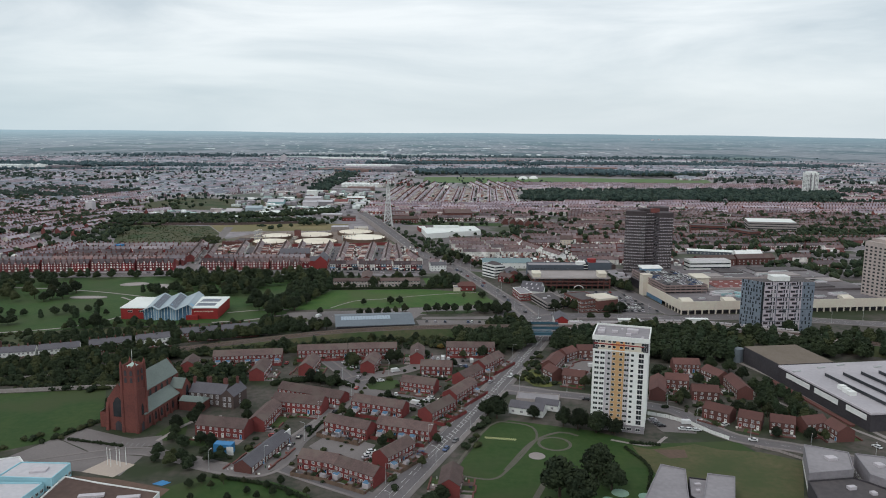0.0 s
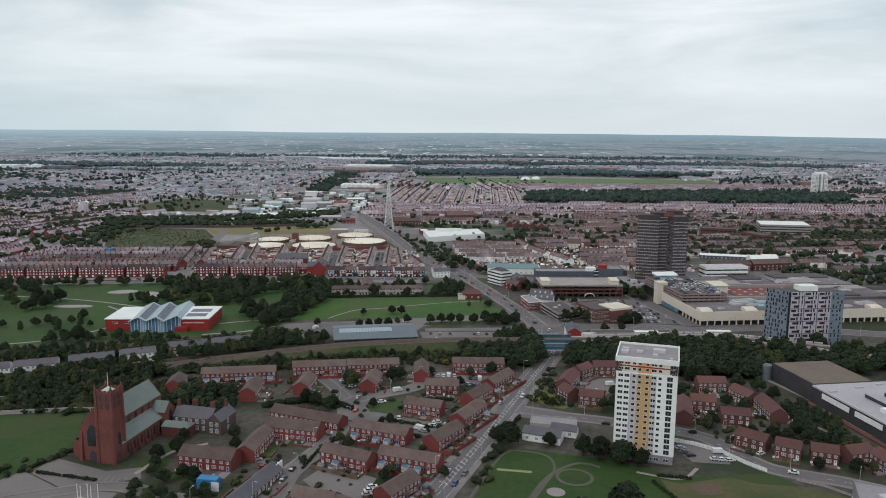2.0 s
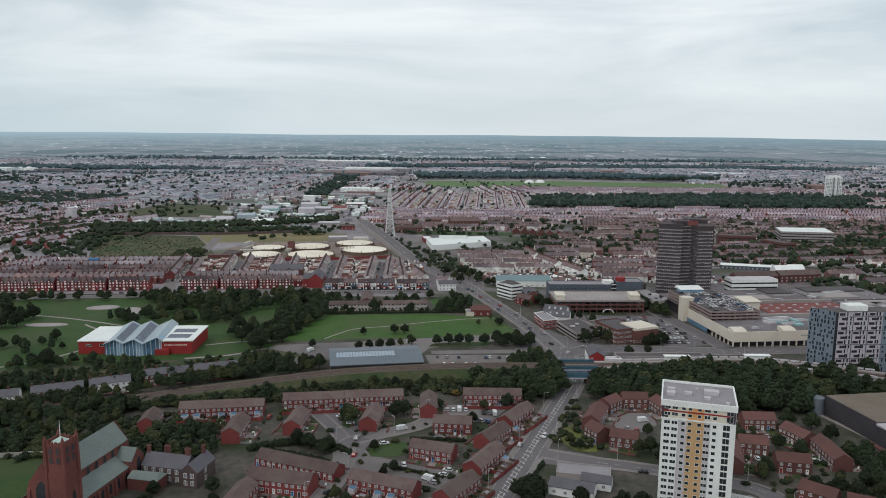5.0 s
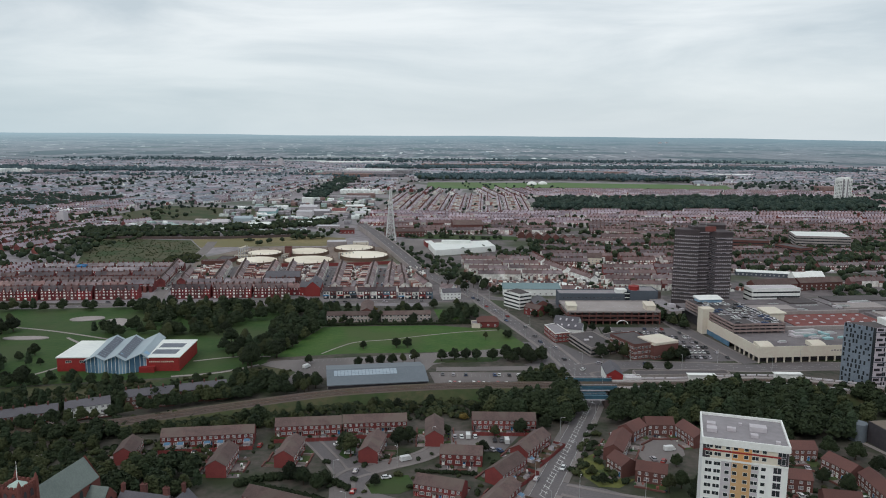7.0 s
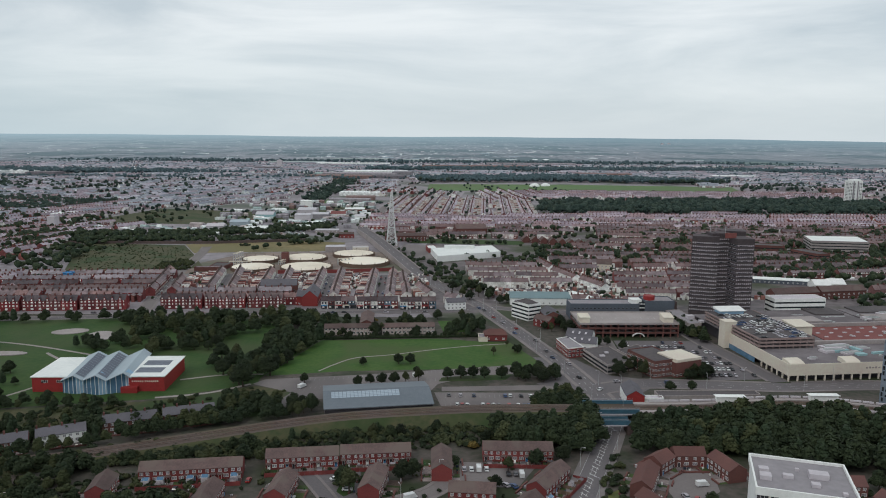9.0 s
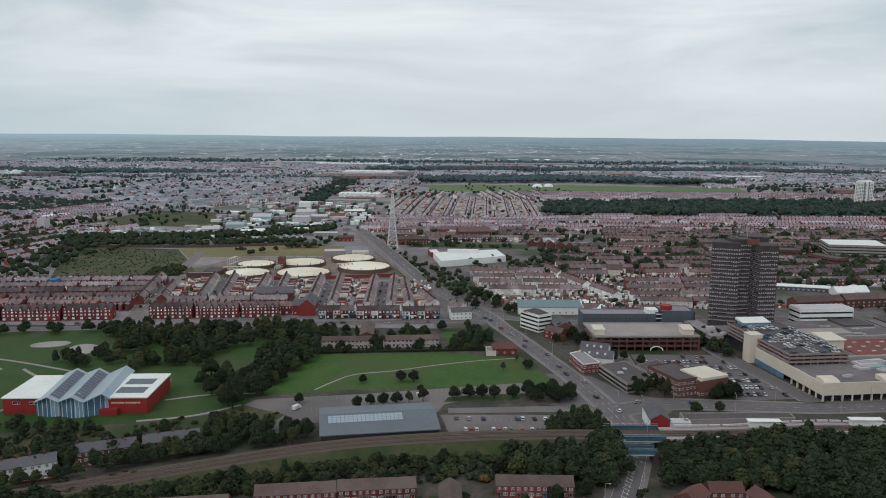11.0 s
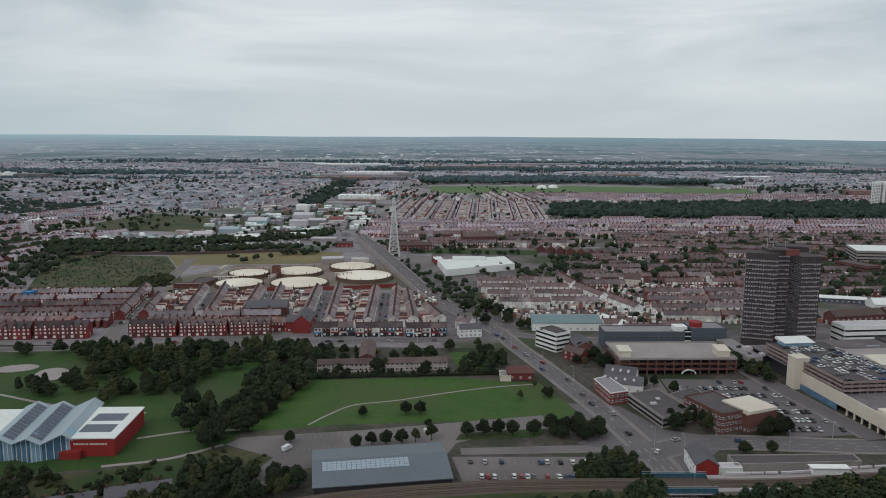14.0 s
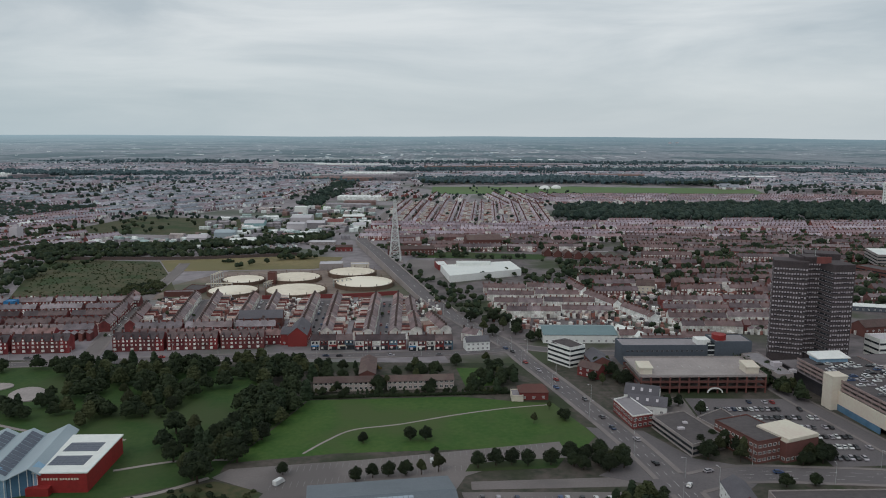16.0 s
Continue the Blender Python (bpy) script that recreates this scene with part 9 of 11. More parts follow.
P_WALL_BROWN = palette("brown_town_walls", [(0.169, 0.090, 0.082), (0.144, 0.079, 0.074), (0.188, 0.108, 0.096), (0.725, 0.684, 0.660), (0.131, 0.082, 0.079), (0.200, 0.096, 0.086), (0.375, 0.324, 0.300)])
P_SHOP = palette("shop_fronts", [(0.16, 0.045, 0.042), (0.74, 0.73, 0.70), (0.06, 0.075, 0.12), (0.13, 0.045, 0.045), (0.66, 0.64, 0.60), (0.09, 0.15, 0.20), (0.15, 0.05, 0.046)])
P_REDWING = palette("red_rear_walls", [(0.155, 0.05, 0.046), (0.13, 0.045, 0.044), (0.19, 0.085, 0.072), (0.42, 0.38, 0.34), (0.12, 0.055, 0.052)])
# farthest roofs and walls: haze put into the colours, bluer and paler
P_ROOF_HAZED = palette("hazed_roofs", [(0.201, 0.213, 0.247), (0.253, 0.265, 0.299), (0.230, 0.207, 0.230), (0.167, 0.181, 0.216), (0.333, 0.345, 0.380), (0.218, 0.190, 0.213)], rough=0.45, spec=0.6)
P_WALL_HAZED = palette("hazed_walls", [(0.19, 0.15, 0.165), (0.66, 0.70, 0.72), (0.21, 0.16, 0.17), (0.80, 0.82, 0.83), (0.17, 0.14, 0.155)])
# woods beyond two kilometres, their leaf colour paled and blued for haze
P_TREE_HAZED = palette("hazed_woods", [(0.053, 0.086, 0.097), (0.069, 0.103, 0.113), (0.060, 0.093, 0.103)])
P_WALL = palette("town_walls", [(0.20, 0.066, 0.06), (0.15, 0.056, 0.053), (0.70, 0.69, 0.66), (0.22, 0.085, 0.072), (0.62, 0.60, 0.57), (0.17, 0.066, 0.06), (0.78, 0.77, 0.74), (0.60, 0.57, 0.53)])
P_REDWALL = palette("red_town_walls", [(0.175, 0.04, 0.042), (0.14, 0.036, 0.04), (0.155, 0.048, 0.046), (0.20, 0.042, 0.042), (0.13, 0.05, 0.048)])
P_PALE = palette("pale_walls", [(0.70, 0.69, 0.66), (0.64, 0.61, 0.56), (0.66, 0.66, 0.65), (0.50, 0.43, 0.37), (0.33, 0.16, 0.125), (0.74, 0.73, 0.71)])
P_BAY = palette("window_bays", [(0.72, 0.72, 0.70), (0.78, 0.77, 0.74), (0.50, 0.47, 0.45), (0.66, 0.64, 0.61)])
P_SHED = palette("works_sheds", [(0.62, 0.65, 0.64), (0.36, 0.41, 0.41), (0.40, 0.38, 0.36), (0.22, 0.23, 0.24), (0.74, 0.75, 0.74), (0.20, 0.145, 0.13), (0.32, 0.40, 0.39), (0.16, 0.16, 0.17), (0.28, 0.28, 0.29)])
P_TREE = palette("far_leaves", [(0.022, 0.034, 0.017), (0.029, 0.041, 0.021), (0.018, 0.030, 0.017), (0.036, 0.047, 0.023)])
# leaves halfway out, with a little of the haze blue mixed in
P_TREE_HALF_HAZED = palette("half_hazed_leaves", [(0.024, 0.041, 0.033), (0.032, 0.050, 0.040), (0.020, 0.036, 0.030), (0.038, 0.055, 0.042)])
P_BITS = palette("yard_bits", [(0.713, 0.702, 0.680), (0.518, 0.508, 0.497), (0.205, 0.092, 0.081), (0.173, 0.167, 0.173), (0.821, 0.821, 0.810), (0.324, 0.302, 0.292), (0.626, 0.594, 0.562)])
# buildings of the far plain, with haze mixed into the wall colours
P_PLAIN_HAZED = palette("plain_buildings", [(0.38, 0.44, 0.47), (0.62, 0.66, 0.67), (0.30, 0.36, 0.40), (0.46, 0.50, 0.52), (0.27, 0.34, 0.38)])
P_ROOF_TAN = palette("weathered_tan_roofs", [(0.200, 0.133, 0.122), (0.172, 0.137, 0.135), (0.228, 0.146, 0.127), (0.186, 0.152, 0.152), (0.248, 0.178, 0.163), (0.152, 0.112, 0.109)], rough=0.6, spec=0.3, worn=0.4)
P_BACK = palette("mixed_rear_walls", [(0.80, 0.79, 0.77), (0.30, 0.19, 0.165), (0.72, 0.69, 0.65), (0.17, 0.10, 0.09), (0.58, 0.48, 0.42), (0.22, 0.085, 0.075), (0.76, 0.74, 0.72), (0.12, 0.115, 0.12)])
P_WHITE = palette("white_terrace_walls", [(0.76, 0.76, 0.74), (0.70, 0.70, 0.68), (0.78, 0.78, 0.77)])
P_YARD = palette("yard_walls", [(0.66, 0.64, 0.61), (0.76, 0.75, 0.72), (0.20, 0.095, 0.08), (0.13, 0.10, 0.095), (0.25, 0.13, 0.105), (0.72, 0.69, 0.65), (0.10, 0.10, 0.105), (0.36, 0.29, 0.26)])
town_rng = random.Random(21)


class Houses:
    """Rows of gabled houses, kept as loose pieces: walls, roofs, bays and chimneys."""

    def __init__(self):
        self.wall, self.roof, self.bay, self.stack, self.wing = Mesh(), Mesh(), Mesh(), Mesh(), Mesh()

    def run_roof(self, m, L, w, eave, ridge):
        """One roof over a run of houses, x along the ridge."""
        P = lambda x, y, z: tuple(m @ Vector((x, y, z)))
        a, b, c, d, o = -L / 2, L / 2, -w / 2, w / 2, 0.3
        n = len(self.roof.v)
        self.roof.v += [P(a, c - o, eave - 0.2), P(b, c - o, eave - 0.2), P(b, 0, ridge + 0.12), P(a, 0, ridge + 0.12), P(b, d + o, eave - 0.2), P(a, d + o, eave - 0.2)]
        for f in ((0, 1, 2, 3), (3, 2, 4, 5)):
            self.roof.f.append(tuple(n + q for q in f))
            self.roof.k.append(0)

    def house(self, m, u, w, eave, ridge, bay=0, stack=True, rear=True, gable=False, thin=False):
        P = lambda x, y, z: tuple(m @ Vector((x, y, z)))
        a, b, c, d = -u / 2, u / 2, -w / 2, w / 2
        n = len(self.wall.v)
        self.wall.v += [P(a, c, -0.2), P(b, c, -0.2), P(b, d, -0.2), P(a, d, -0.2), P(a, c, eave), P(b, c, eave), P(b, d, eave), P(a, d, eave), P(a, 0, ridge), P(b, 0, ridge)]
        for f in ((0, 1, 5, 4), (2, 3, 7, 6), (1, 2, 6, 9, 5), (3, 0, 4, 8, 7)):
            self.wall.f.append(tuple(n + q for q in f))
            self.wall.k.append(0)
        if bay:
            for s in ((-1, 1) if bay == 2 else (-1,)):
                if thin:
                    for x0, x1, z0, z1 in ((-u * 0.38, -u * 0.02, 0.7, 2.3), (-u * 0.36, -u * 0.04, eave - 2.1, eave - 0.6), (u * 0.14, u * 0.36, eave - 2.0, eave - 0.6)):
                        q = [P(x0, s * (d + 0.12), z0), P(x1, s * (d + 0.12), z0), P(x1, s * (d + 0.12), z1), P(x0, s * (d + 0.12), z1)]
                        self.bay.poly(q if s < 0 else q[::-1])
                    continue
                if gable:
                    self._box(self.bay, P, -u * 0.34, -u * 0.08, s * d, s * (d + 0.5), 3.4, 4.7)
                    self._box(self.bay, P, u * 0.18, u * 0.33, s * d, s * (d + 0.12), 3.4, 4.6)
                self._box(self.bay, P, -u * 0.36, -u * 0.05, s * d, s * (d + 0.5), 0.8, 2.2)
                self._box(self.bay, P, -u * 0.33, -u * 0.08, s * d, s * (d + 0.16), eave - 1.9, eave - 0.7)
                self._box(self.bay, P, u * 0.18, u * 0.33, s * d, s * (d + 0.12), eave - 1.8, eave - 0.7)
        if gable:
            n = len(self.wall.v)
            x0, x1, xm, g = -u * 0.44, u * 0.04, -u * 0.2, ridge - 0.7
            self.wall.v += [P(x0, c - 0.3, eave - 0.3), P(x1, c - 0.3, eave - 0.3), P(xm, c - 0.3, g), P(x0, c + 2.6, eave), P(x1, c + 2.6, eave)]
            self.wall.f.append((n, n + 1, n + 2))
            self.wall.k.append(0)
            n = len(self.roof.v)
            self.roof.v += [P(x0 - 0.2, c - 0.45, eave - 0.3), P(xm, c - 0.45, g + 0.2), P(xm, c + 3.2, g + 0.2), P(x0 - 0.2, c + 0.6, eave), P(x1 + 0.2, c - 0.45, eave - 0.3), P(x1 + 0.2, c + 0.6, eave)]
            self.roof.f += [(n, n + 1, n + 2, n + 3), (n + 1, n + 4, n + 5, n + 2)]
            self.roof.k += [0, 0]
            self._box(self.bay, P, xm - 0.45, xm + 0.45, c - 0.42, c - 0.3, eave + 0.1, eave + 1.3)
        if stack:
            self._box(self.stack, P, a - 0.4, a + 0.4, -0.75, 0.75, ridge - 0.6, ridge + 1.45)
        if rear:
            n = len(self.roof.v)
            r0, r1, q = d, d + town_rng.uniform(5.6, 7.4), eave - town_rng.uniform(0.1, 0.7)
            x0, x1 = (a, a + u * 0.48) if P(a, d, 0)[1] <= P(b, d, 0)[1] else (a + u * 0.48, a)
            e = 0.1 if x1 > x0 else -0.1
            k = len(self.wing.v)
            self.wing.v += [P(x0, r0, -0.2), P(x1, r0, -0.2), P(x1, r1, -0.2), P(x0, r1, -0.2), P(x0, r0, q), P(x1, r0, q - 1.2), P(x1, r1, q - 1.2), P(x0, r1, q)]
            for f in ((1, 2, 6, 5), (2, 3, 7, 6), (3, 0, 4, 7)):
                f = f if x1 > x0 else f[::-1]
                self.wing.f.append(tuple(k + i for i in f))
                self.wing.k.append(0)
            self.roof.v += [P(x0 - e, r0, q + 0.06), P(x1 + e, r0, q - 1.2), P(x1 + e, r1 + 0.2, q - 1.2), P(x0 - e, r1 + 0.2, q + 0.06)]
            self.roof.f.append((n, n + 1, n + 2, n + 3))
            self.roof.k.append(0)

    def _box(self, mb, P, x0, x1, y0, y1, z0, z1):
        if y0 > y1:
            y0, y1 = y1, y0
        n = len(mb.v)
        mb.v += [P(x0, y0, z0), P(x1, y0, z0), P(x1, y1, z0), P(x0, y1, z0), P(x0, y0, z1), P(x1, y0, z1), P(x1, y1, z1), P(x0, y1, z1)]
        for f in ((0, 1, 5, 4), (1, 2, 6, 5), (2, 3, 7, 6), (3, 0, 4, 7), (4, 5, 6, 7)):
            mb.f.append(tuple(n + q for q in f))
            mb.k.append(0)

    def row(self, x0, y0, x1, y1, w=8.0, eave=5.4, ridge=8.2, unit=5.0, bay=1, stack=True, rear=True, flip=False, gable=False, thin=False):
        m, L = frame_of(x0, y0, x1, y1)
        if flip:
            m = m @ pose(0, 0, 0, 0, 0, 180)
        n = max(1, round(L / unit))
        i = 0
        while i < n:
            k = min(n - i, town_rng.randint(2, 7))
            dy, dz = town_rng.uniform(-0.1, 0.1), town_rng.uniform(-0.15, 0.25)
            for j in range(i, i + k):
                self.house(m @ pose(-L / 2 + (j + 0.5) * L / n, dy, dz), L / n * 0.995, w, eave, ridge, bay, stack, rear, gable, thin)
            self.run_roof(m @ pose(-L / 2 + (i + k / 2) * L / n, dy, dz), k * L / n * 0.998, w, eave, ridge)
            i += k


def terrace_thing(x0, y0, x1, y1, walls, roofs, label, group, flip=False, wings=None, **kw):
    """One row of town houses as a thing with its walls, roofs, bays and chimneys."""
    h = Houses()
    h.row(x0, y0, x1, y1, flip=flip, **kw)
    root = thing("terrace_row", pose(0, 0, 0), label, "terrace", group)
    part("wall", h.wall, walls, root, kind="stuff")
    part("roof", h.roof, roofs, root, kind="stuff")
    if h.bay.v:
        part("bay_glazing", h.bay, P_BAY, root, "pale window bays", kind="stuff")
    if h.wing.v:
        part("rear_walling", h.wing, wings or P_PALE, root, "rear wings of brick and render", kind="stuff")
    if h.stack.v:
        part("chimney_brickwork", h.stack, M_DARKBRICK if roofs is P_ROOF_TAN else M_BRICK2, root, kind="stuff")


def park_terraces():
    # tall red terraces that face the park
    for a, b in ((-430, -385), (-383, -340), (-338, -298), (-296, -262), (-236, -205), (-203, -172), (-170, -143)):
        y = lambda x: 712 + (x + 310) * 0.105 + 4
        terrace_thing(a, y(a), b, y(b), P_REDWALL, P_ROOF_DARK, "tall red brick terrace with white bay windows facing the park", "terraces by the park", w=10, eave=7.8, ridge=11.2, unit=5.4, gable=True, wings=P_REDWING)
        terrace_thing(a, y(a) + 33, b, y(b) + 33, P_REDWALL, P_ROOF, "red brick terrace with a grey roof behind the park row", "terraces by the park", flip=True, w=8.5, eave=6.2, ridge=9.2, unit=5.2, wings=P_REDWING)
    for a, b, lab in ((-112, -86, "shops and flats with mixed painted fronts"), (-84, -52, "dark roofed shop terrace with red, white and navy fronts"), (-50, -22, "dark roofed shop terrace with white and blue fronts")):
        terrace_thing(a, 729, b, 732, P_SHOP, P_ROOF_DARK, lab, "shop terraces", w=9, eave=6.2, ridge=9.0, unit=5.5)
    for x0, n, paints in ((-112, 5, (M_CYAN, M_DARK, M_RED, M_CREAM, M_DARK)), (-84, 6, (M_RED, M_DARK, M_GREY, M_DARK, M_RED, M_CREAM)), (-50, 5, (M_CYAN, M_WHITE, M_DARK, M_RED, M_GREY))):
        for i in range(n):
            x = x0 + 2.75 + i * (5.6 if n == 5 else 5.3)
            y = 729 + (x - x0) * 0.1 - 4.55
            front = thing("shop", pose(x, y, 0, 0, 0, 5.7), "small shop with dark glazing and a painted fascia", "shop", "shops")
            mb = Mesh()
            mb.box(-2.3, 2.3, -0.16, 0.3, 0.0, 2.3)
            part("shop_window", mb, M_GLASS, front, "dark shop glazing")
            mb = Mesh()
            mb.box(-2.5, 2.5, -0.45, 0.3, 2.3, 3.1)
            part("fascia", mb, paints[i], front)
            for dx in (-1.2, 1.2):
                put_window(front, window_data(1.1, 1.5, M_DARK, M_GLASS, 0), dx, -0.1, 3.9)
    # rows that run away from the park, street by street
    streets = [(-69, -74), (-115, -124), (-160, -174), (-203, -222), (-250, -272), (-300, -326), (-350, -380), (-400, -436)]
    # rows along the park on the western side
    for y in (772, 795, 818, 842):
        x = -430
        while x < -285 - (y - 772) * 0.12:
            terrace_thing(x, y + (x + 310) * 0.1, x + 30, y + (x + 340) * 0.1, P_REDWALL, P_ROOF_DARK if y < 800 else P_ROOF, "red brick terraced row with dark roofs", "streets of terraces", flip=bool(y % 2), w=7.6, wings=P_REDWING if y < 800 else P_PALE)
            x += 33
    for k, (s0, s1) in enumerate(streets):
        for sg in (-1, 1):
            if s0 < -280:
                continue
            for y0, y1 in ((750 if k < 2 else 766, 786), (788, 824), (826, 866)):
                if k > 1 and s0 < -340:
                    y0 = max(y0, 758)
                if k == 4 and sg == 1 and y0 > 800:
                    continue
                f = lambda y: s0 + (s1 - s0) * (y - 752) / 116 + sg * 9.0
                terrace_thing(f(y0), y0, f(y1), y1, P_REDWALL if k > 3 else P_WALL, P_ROOF_TAN, "brick terraced row with brown roofs and chimneys", "streets of terraces", flip=sg > 0, w=7.6, wings=P_BACK)
    for k, (s0, s1) in enumerate(streets[:5]):
        mb = Mesh()
        ribbon(mb, [(s0, 745), ((s0 + s1) / 2, 810), (s1, 868)], -3.2, 3.2, 0.05)
        setting("street_%d" % (k + 1), mb, M_ASPHALT, "narrow asphalt street between terraces", "street")
    for x0, y0, x1, y1 in ((-46, 756, -50, 800), (-51, 803, -55, 850), (-26, 760, -38, 800), (-14, 752, -4, 746)):
        terrace_thing(x0, y0, x1, y1, P_WALL, P_ROOF_TAN, "brick terraced row beside the main road", "streets of terraces", w=7.6)
    for a, b in ((-230, -180), (-178, -130), (-330, -282), (-390, -340)):
        terrace_thing(a, 740, b, 742, P_REDWALL, P_ROOF_TAN, "red brick terrace with bay windows behind the park road", "terraces by the park", w=8.5, eave=6.5, ridge=9.4)
    # beyond the crossroads
    for y, a, b in ((818, 20, 60), (822, 62, 100), (846, 12, 50), (850, 52, 92), (874, 8, 46), (878, 48, 84), (902, 6, 42), (906, 44, 78)):
        terrace_thing(a, y, b, y - 2, P_WALL, P_ROOF_BROWN, "pale brick terraced row with brown roofs", "terraces beyond the crossroads", flip=y % 3 == 0)
    for x0, y0, x1, y1 in ((92, 880, 108, 838), (112, 832, 126, 796), (84, 926, 92, 888)):
        terrace_thing(x0, y0, x1, y1, P_WHITE, P_ROOF_BROWN, "long white rendered terrace", "terraces beyond the crossroads", rear=False)
    for y, a, b in ((775, 138, 180), (778, 182, 226), (800, 136, 178), (803, 180, 232), (828, 140, 190), (832, 192, 240), (858, 146, 196), (862, 198, 250)):
        terrace_thing(a, y, b, y - 1, P_WALL, P_ROOF_BROWN, "brown brick terraced row with chimneys", "terraces behind the offices", flip=y % 2 == 0)
    for y, a, b in ((735, 100, 128), (744, 128, 152), (748, 88, 110)):
        terrace_thing(a, y, b, y + 2, P_WALL, P_ROOF_BROWN, "brown brick row behind the offices", "terraces behind the offices", rear=False)


park_terraces()


def yard_clutter():
    """Small sheds, walls and extensions in the back yards of the terraces."""
    mb = Mesh()
    rng = random.Random(8)
    for k in range(5200):
        x, y = (rng.uniform(-440, -30), rng.uniform(740, 868)) if k < 3400 else (rng.uniform(8, 300), rng.uniform(768, 915))
        s = rng.uniform(0.5, 1.7)
        h = rng.uniform(1.2, 3.4)
        a = radians(rng.uniform(-6, 10))
        c, d = math.cos(a) * s, math.sin(a) * s * rng.choice((1, 1, 2.2))
        q = [(x - c + d, y - d - c), (x + c + d, y + d - c), (x + c - d, y + d + c), (x - c - d, y - d + c)]
        st = [abs((x - (s0 + (s1 - s0) * (y - 752) / 116))) for s0, s1 in ((-69, -74), (-115, -124), (-160, -174), (-203, -222), (-250, -272), (-300, -326), (-350, -380), (-400, -436))]
        if k < 3400 and (min(st) < 12.5 or abs(x + 253 + (y - 750) * 0.2) < 8) or 248 < x and y > 780 or x < 20 and y < 800:
            continue
        mb.solid([(px, py, -0.1) for px, py in q], [(px, py, h) for px, py in q])
    # brick walls that divide the yards, at right angles to the streets
    for s0, s1 in ((-69, -74), (-115, -124), (-160, -174), (-203, -222), (-250, -272)):
        for sg in (-1, 1):
            y = 768
            while y < 866:
                x = s0 + (s1 - s0) * (y - 752) / 116 + sg * 13
                mb.box(min(x, x + sg * 8.5), max(x, x + sg * 8.5), y - 0.15, y + 0.15, -0.1, 1.9)
                y += 5.1
    tagged(new("yard_sheds", mb.data("yard_sheds", P_YARD)), "small pale sheds and walls in back yards", "sheds", kind="stuff")


yard_clutter()

near, far, far2 = Houses(), Houses(), Houses()
far_trees, sheds, lanes, bits = [], Mesh(), Mesh(), Mesh()


def yard_bits(p, q, back, wd):
    """Garages, lean-tos, sheds and parked cars along both sides of a row of houses."""
    d = (q - p).normalized()
    n = Vector((-d.y, d.x, 0)) * -back
    L = (q - p).length
    for _ in range(int(L / 3.2)):
        rear = town_rng.random() < 0.7
        c = p + d * town_rng.uniform(0, L) + n * (wd / 2 + town_rng.uniform(1.0, 6.5)) * (1 if rear else -1)
        a, b, h = town_rng.uniform(0.8, 2.4), town_rng.uniform(0.8, 2.2), town_rng.uniform(1.3, 4.6 if rear else 1.8)
        ring = [c - d * a - n * b, c + d * a - n * b, c + d * a + n * b, c - d * a + n * b]
        if n.dot(Vector((-d.y, d.x, 0))) < 0:
            ring = ring[::-1]
        k = len(bits.v)
        bits.v += [(r.x, r.y, -0.1) for r in ring] + [(r.x, r.y, h) for r in ring]
        for f in ((0, 1, 5, 4), (1, 2, 6, 5), (2, 3, 7, 6), (3, 0, 4, 7), (4, 5, 6, 7)):
            bits.f.append(tuple(k + i for i in f))
            bits.k.append(0)


def district(cx, cy, w, h, ang, gap=24, gap_end=8, run=60, bay=1, fill=0.92, trees=0.25, unit=5.6, hole=None, rear=False, wd=8.0, jitter=0.0):
    """Streets of houses over a turned rectangle."""
    m = pose(cx, cy, 0, 0, 0, ang)
    y = -h / 2
    k = 0
    while y < h / 2:
        if k % 2 == 0 and gap > 20:
            half = min(4.2, gap * 0.375 - wd / 2 - 1.5)
            cuts = [-w / 2 + w * i / 24 for i in range(25)]
            for a, b in zip(cuts, cuts[1:]):
                q = [m @ Vector((px, y - gap * 0.375 + o, 0)) for px, o in ((a, -half), (b, -half), (b, half), (a, half))]
                mid = ((q[0].x + q[2].x) / 2, (q[0].y + q[2].y) / 2)
                if not (hole and hole(*mid)):
                    lanes.poly([(p.x, p.y, 0.012 + 0.004 * (len(lanes.f) % 5)) for p in q])
        x = -w / 2 + town_rng.uniform(0, 12)
        while x < w / 2:
            r = town_rng.uniform(run * 0.5, run * 1.2)
            if town_rng.random() < fill:
                p, q = m @ Vector((x, y, 0)), m @ Vector((min(x + r, w / 2), y + town_rng.uniform(-jitter, jitter), 0))
                mid = ((p.x + q.x) / 2, (p.y + q.y) / 2)
                if not (hole and hole(*mid)) and (q - p).length > 8:
                    if cy < 2100:
                        yard_bits(p, q, 1 if k % 2 else -1, wd)
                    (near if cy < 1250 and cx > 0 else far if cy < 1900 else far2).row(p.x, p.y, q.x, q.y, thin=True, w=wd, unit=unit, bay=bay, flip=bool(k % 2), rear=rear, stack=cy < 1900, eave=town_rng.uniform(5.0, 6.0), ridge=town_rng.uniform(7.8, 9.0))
            x += r + gap_end
        for _ in range(int(w * trees / 10)):
            p = m @ Vector((town_rng.uniform(-w / 2, w / 2), y + gap * 0.5 + town_rng.uniform(-4, 4), 0))
            far_trees.append((p.x, p.y, town_rng.uniform(5, 10)))
        y += gap * (0.75 if k % 2 else 1.25)
        k += 1


def wood(poly, n, h0, h1):
    xs, ys = [p[0] for p in poly], [p[1] for p in poly]
    k = 0
    while k < n:
        p = (town_rng.uniform(min(xs), max(xs)), town_rng.uniform(min(ys), max(ys)))
        if inside(p, poly):
            far_trees.append((*p, town_rng.uniform(h0, h1)))
            k += 1


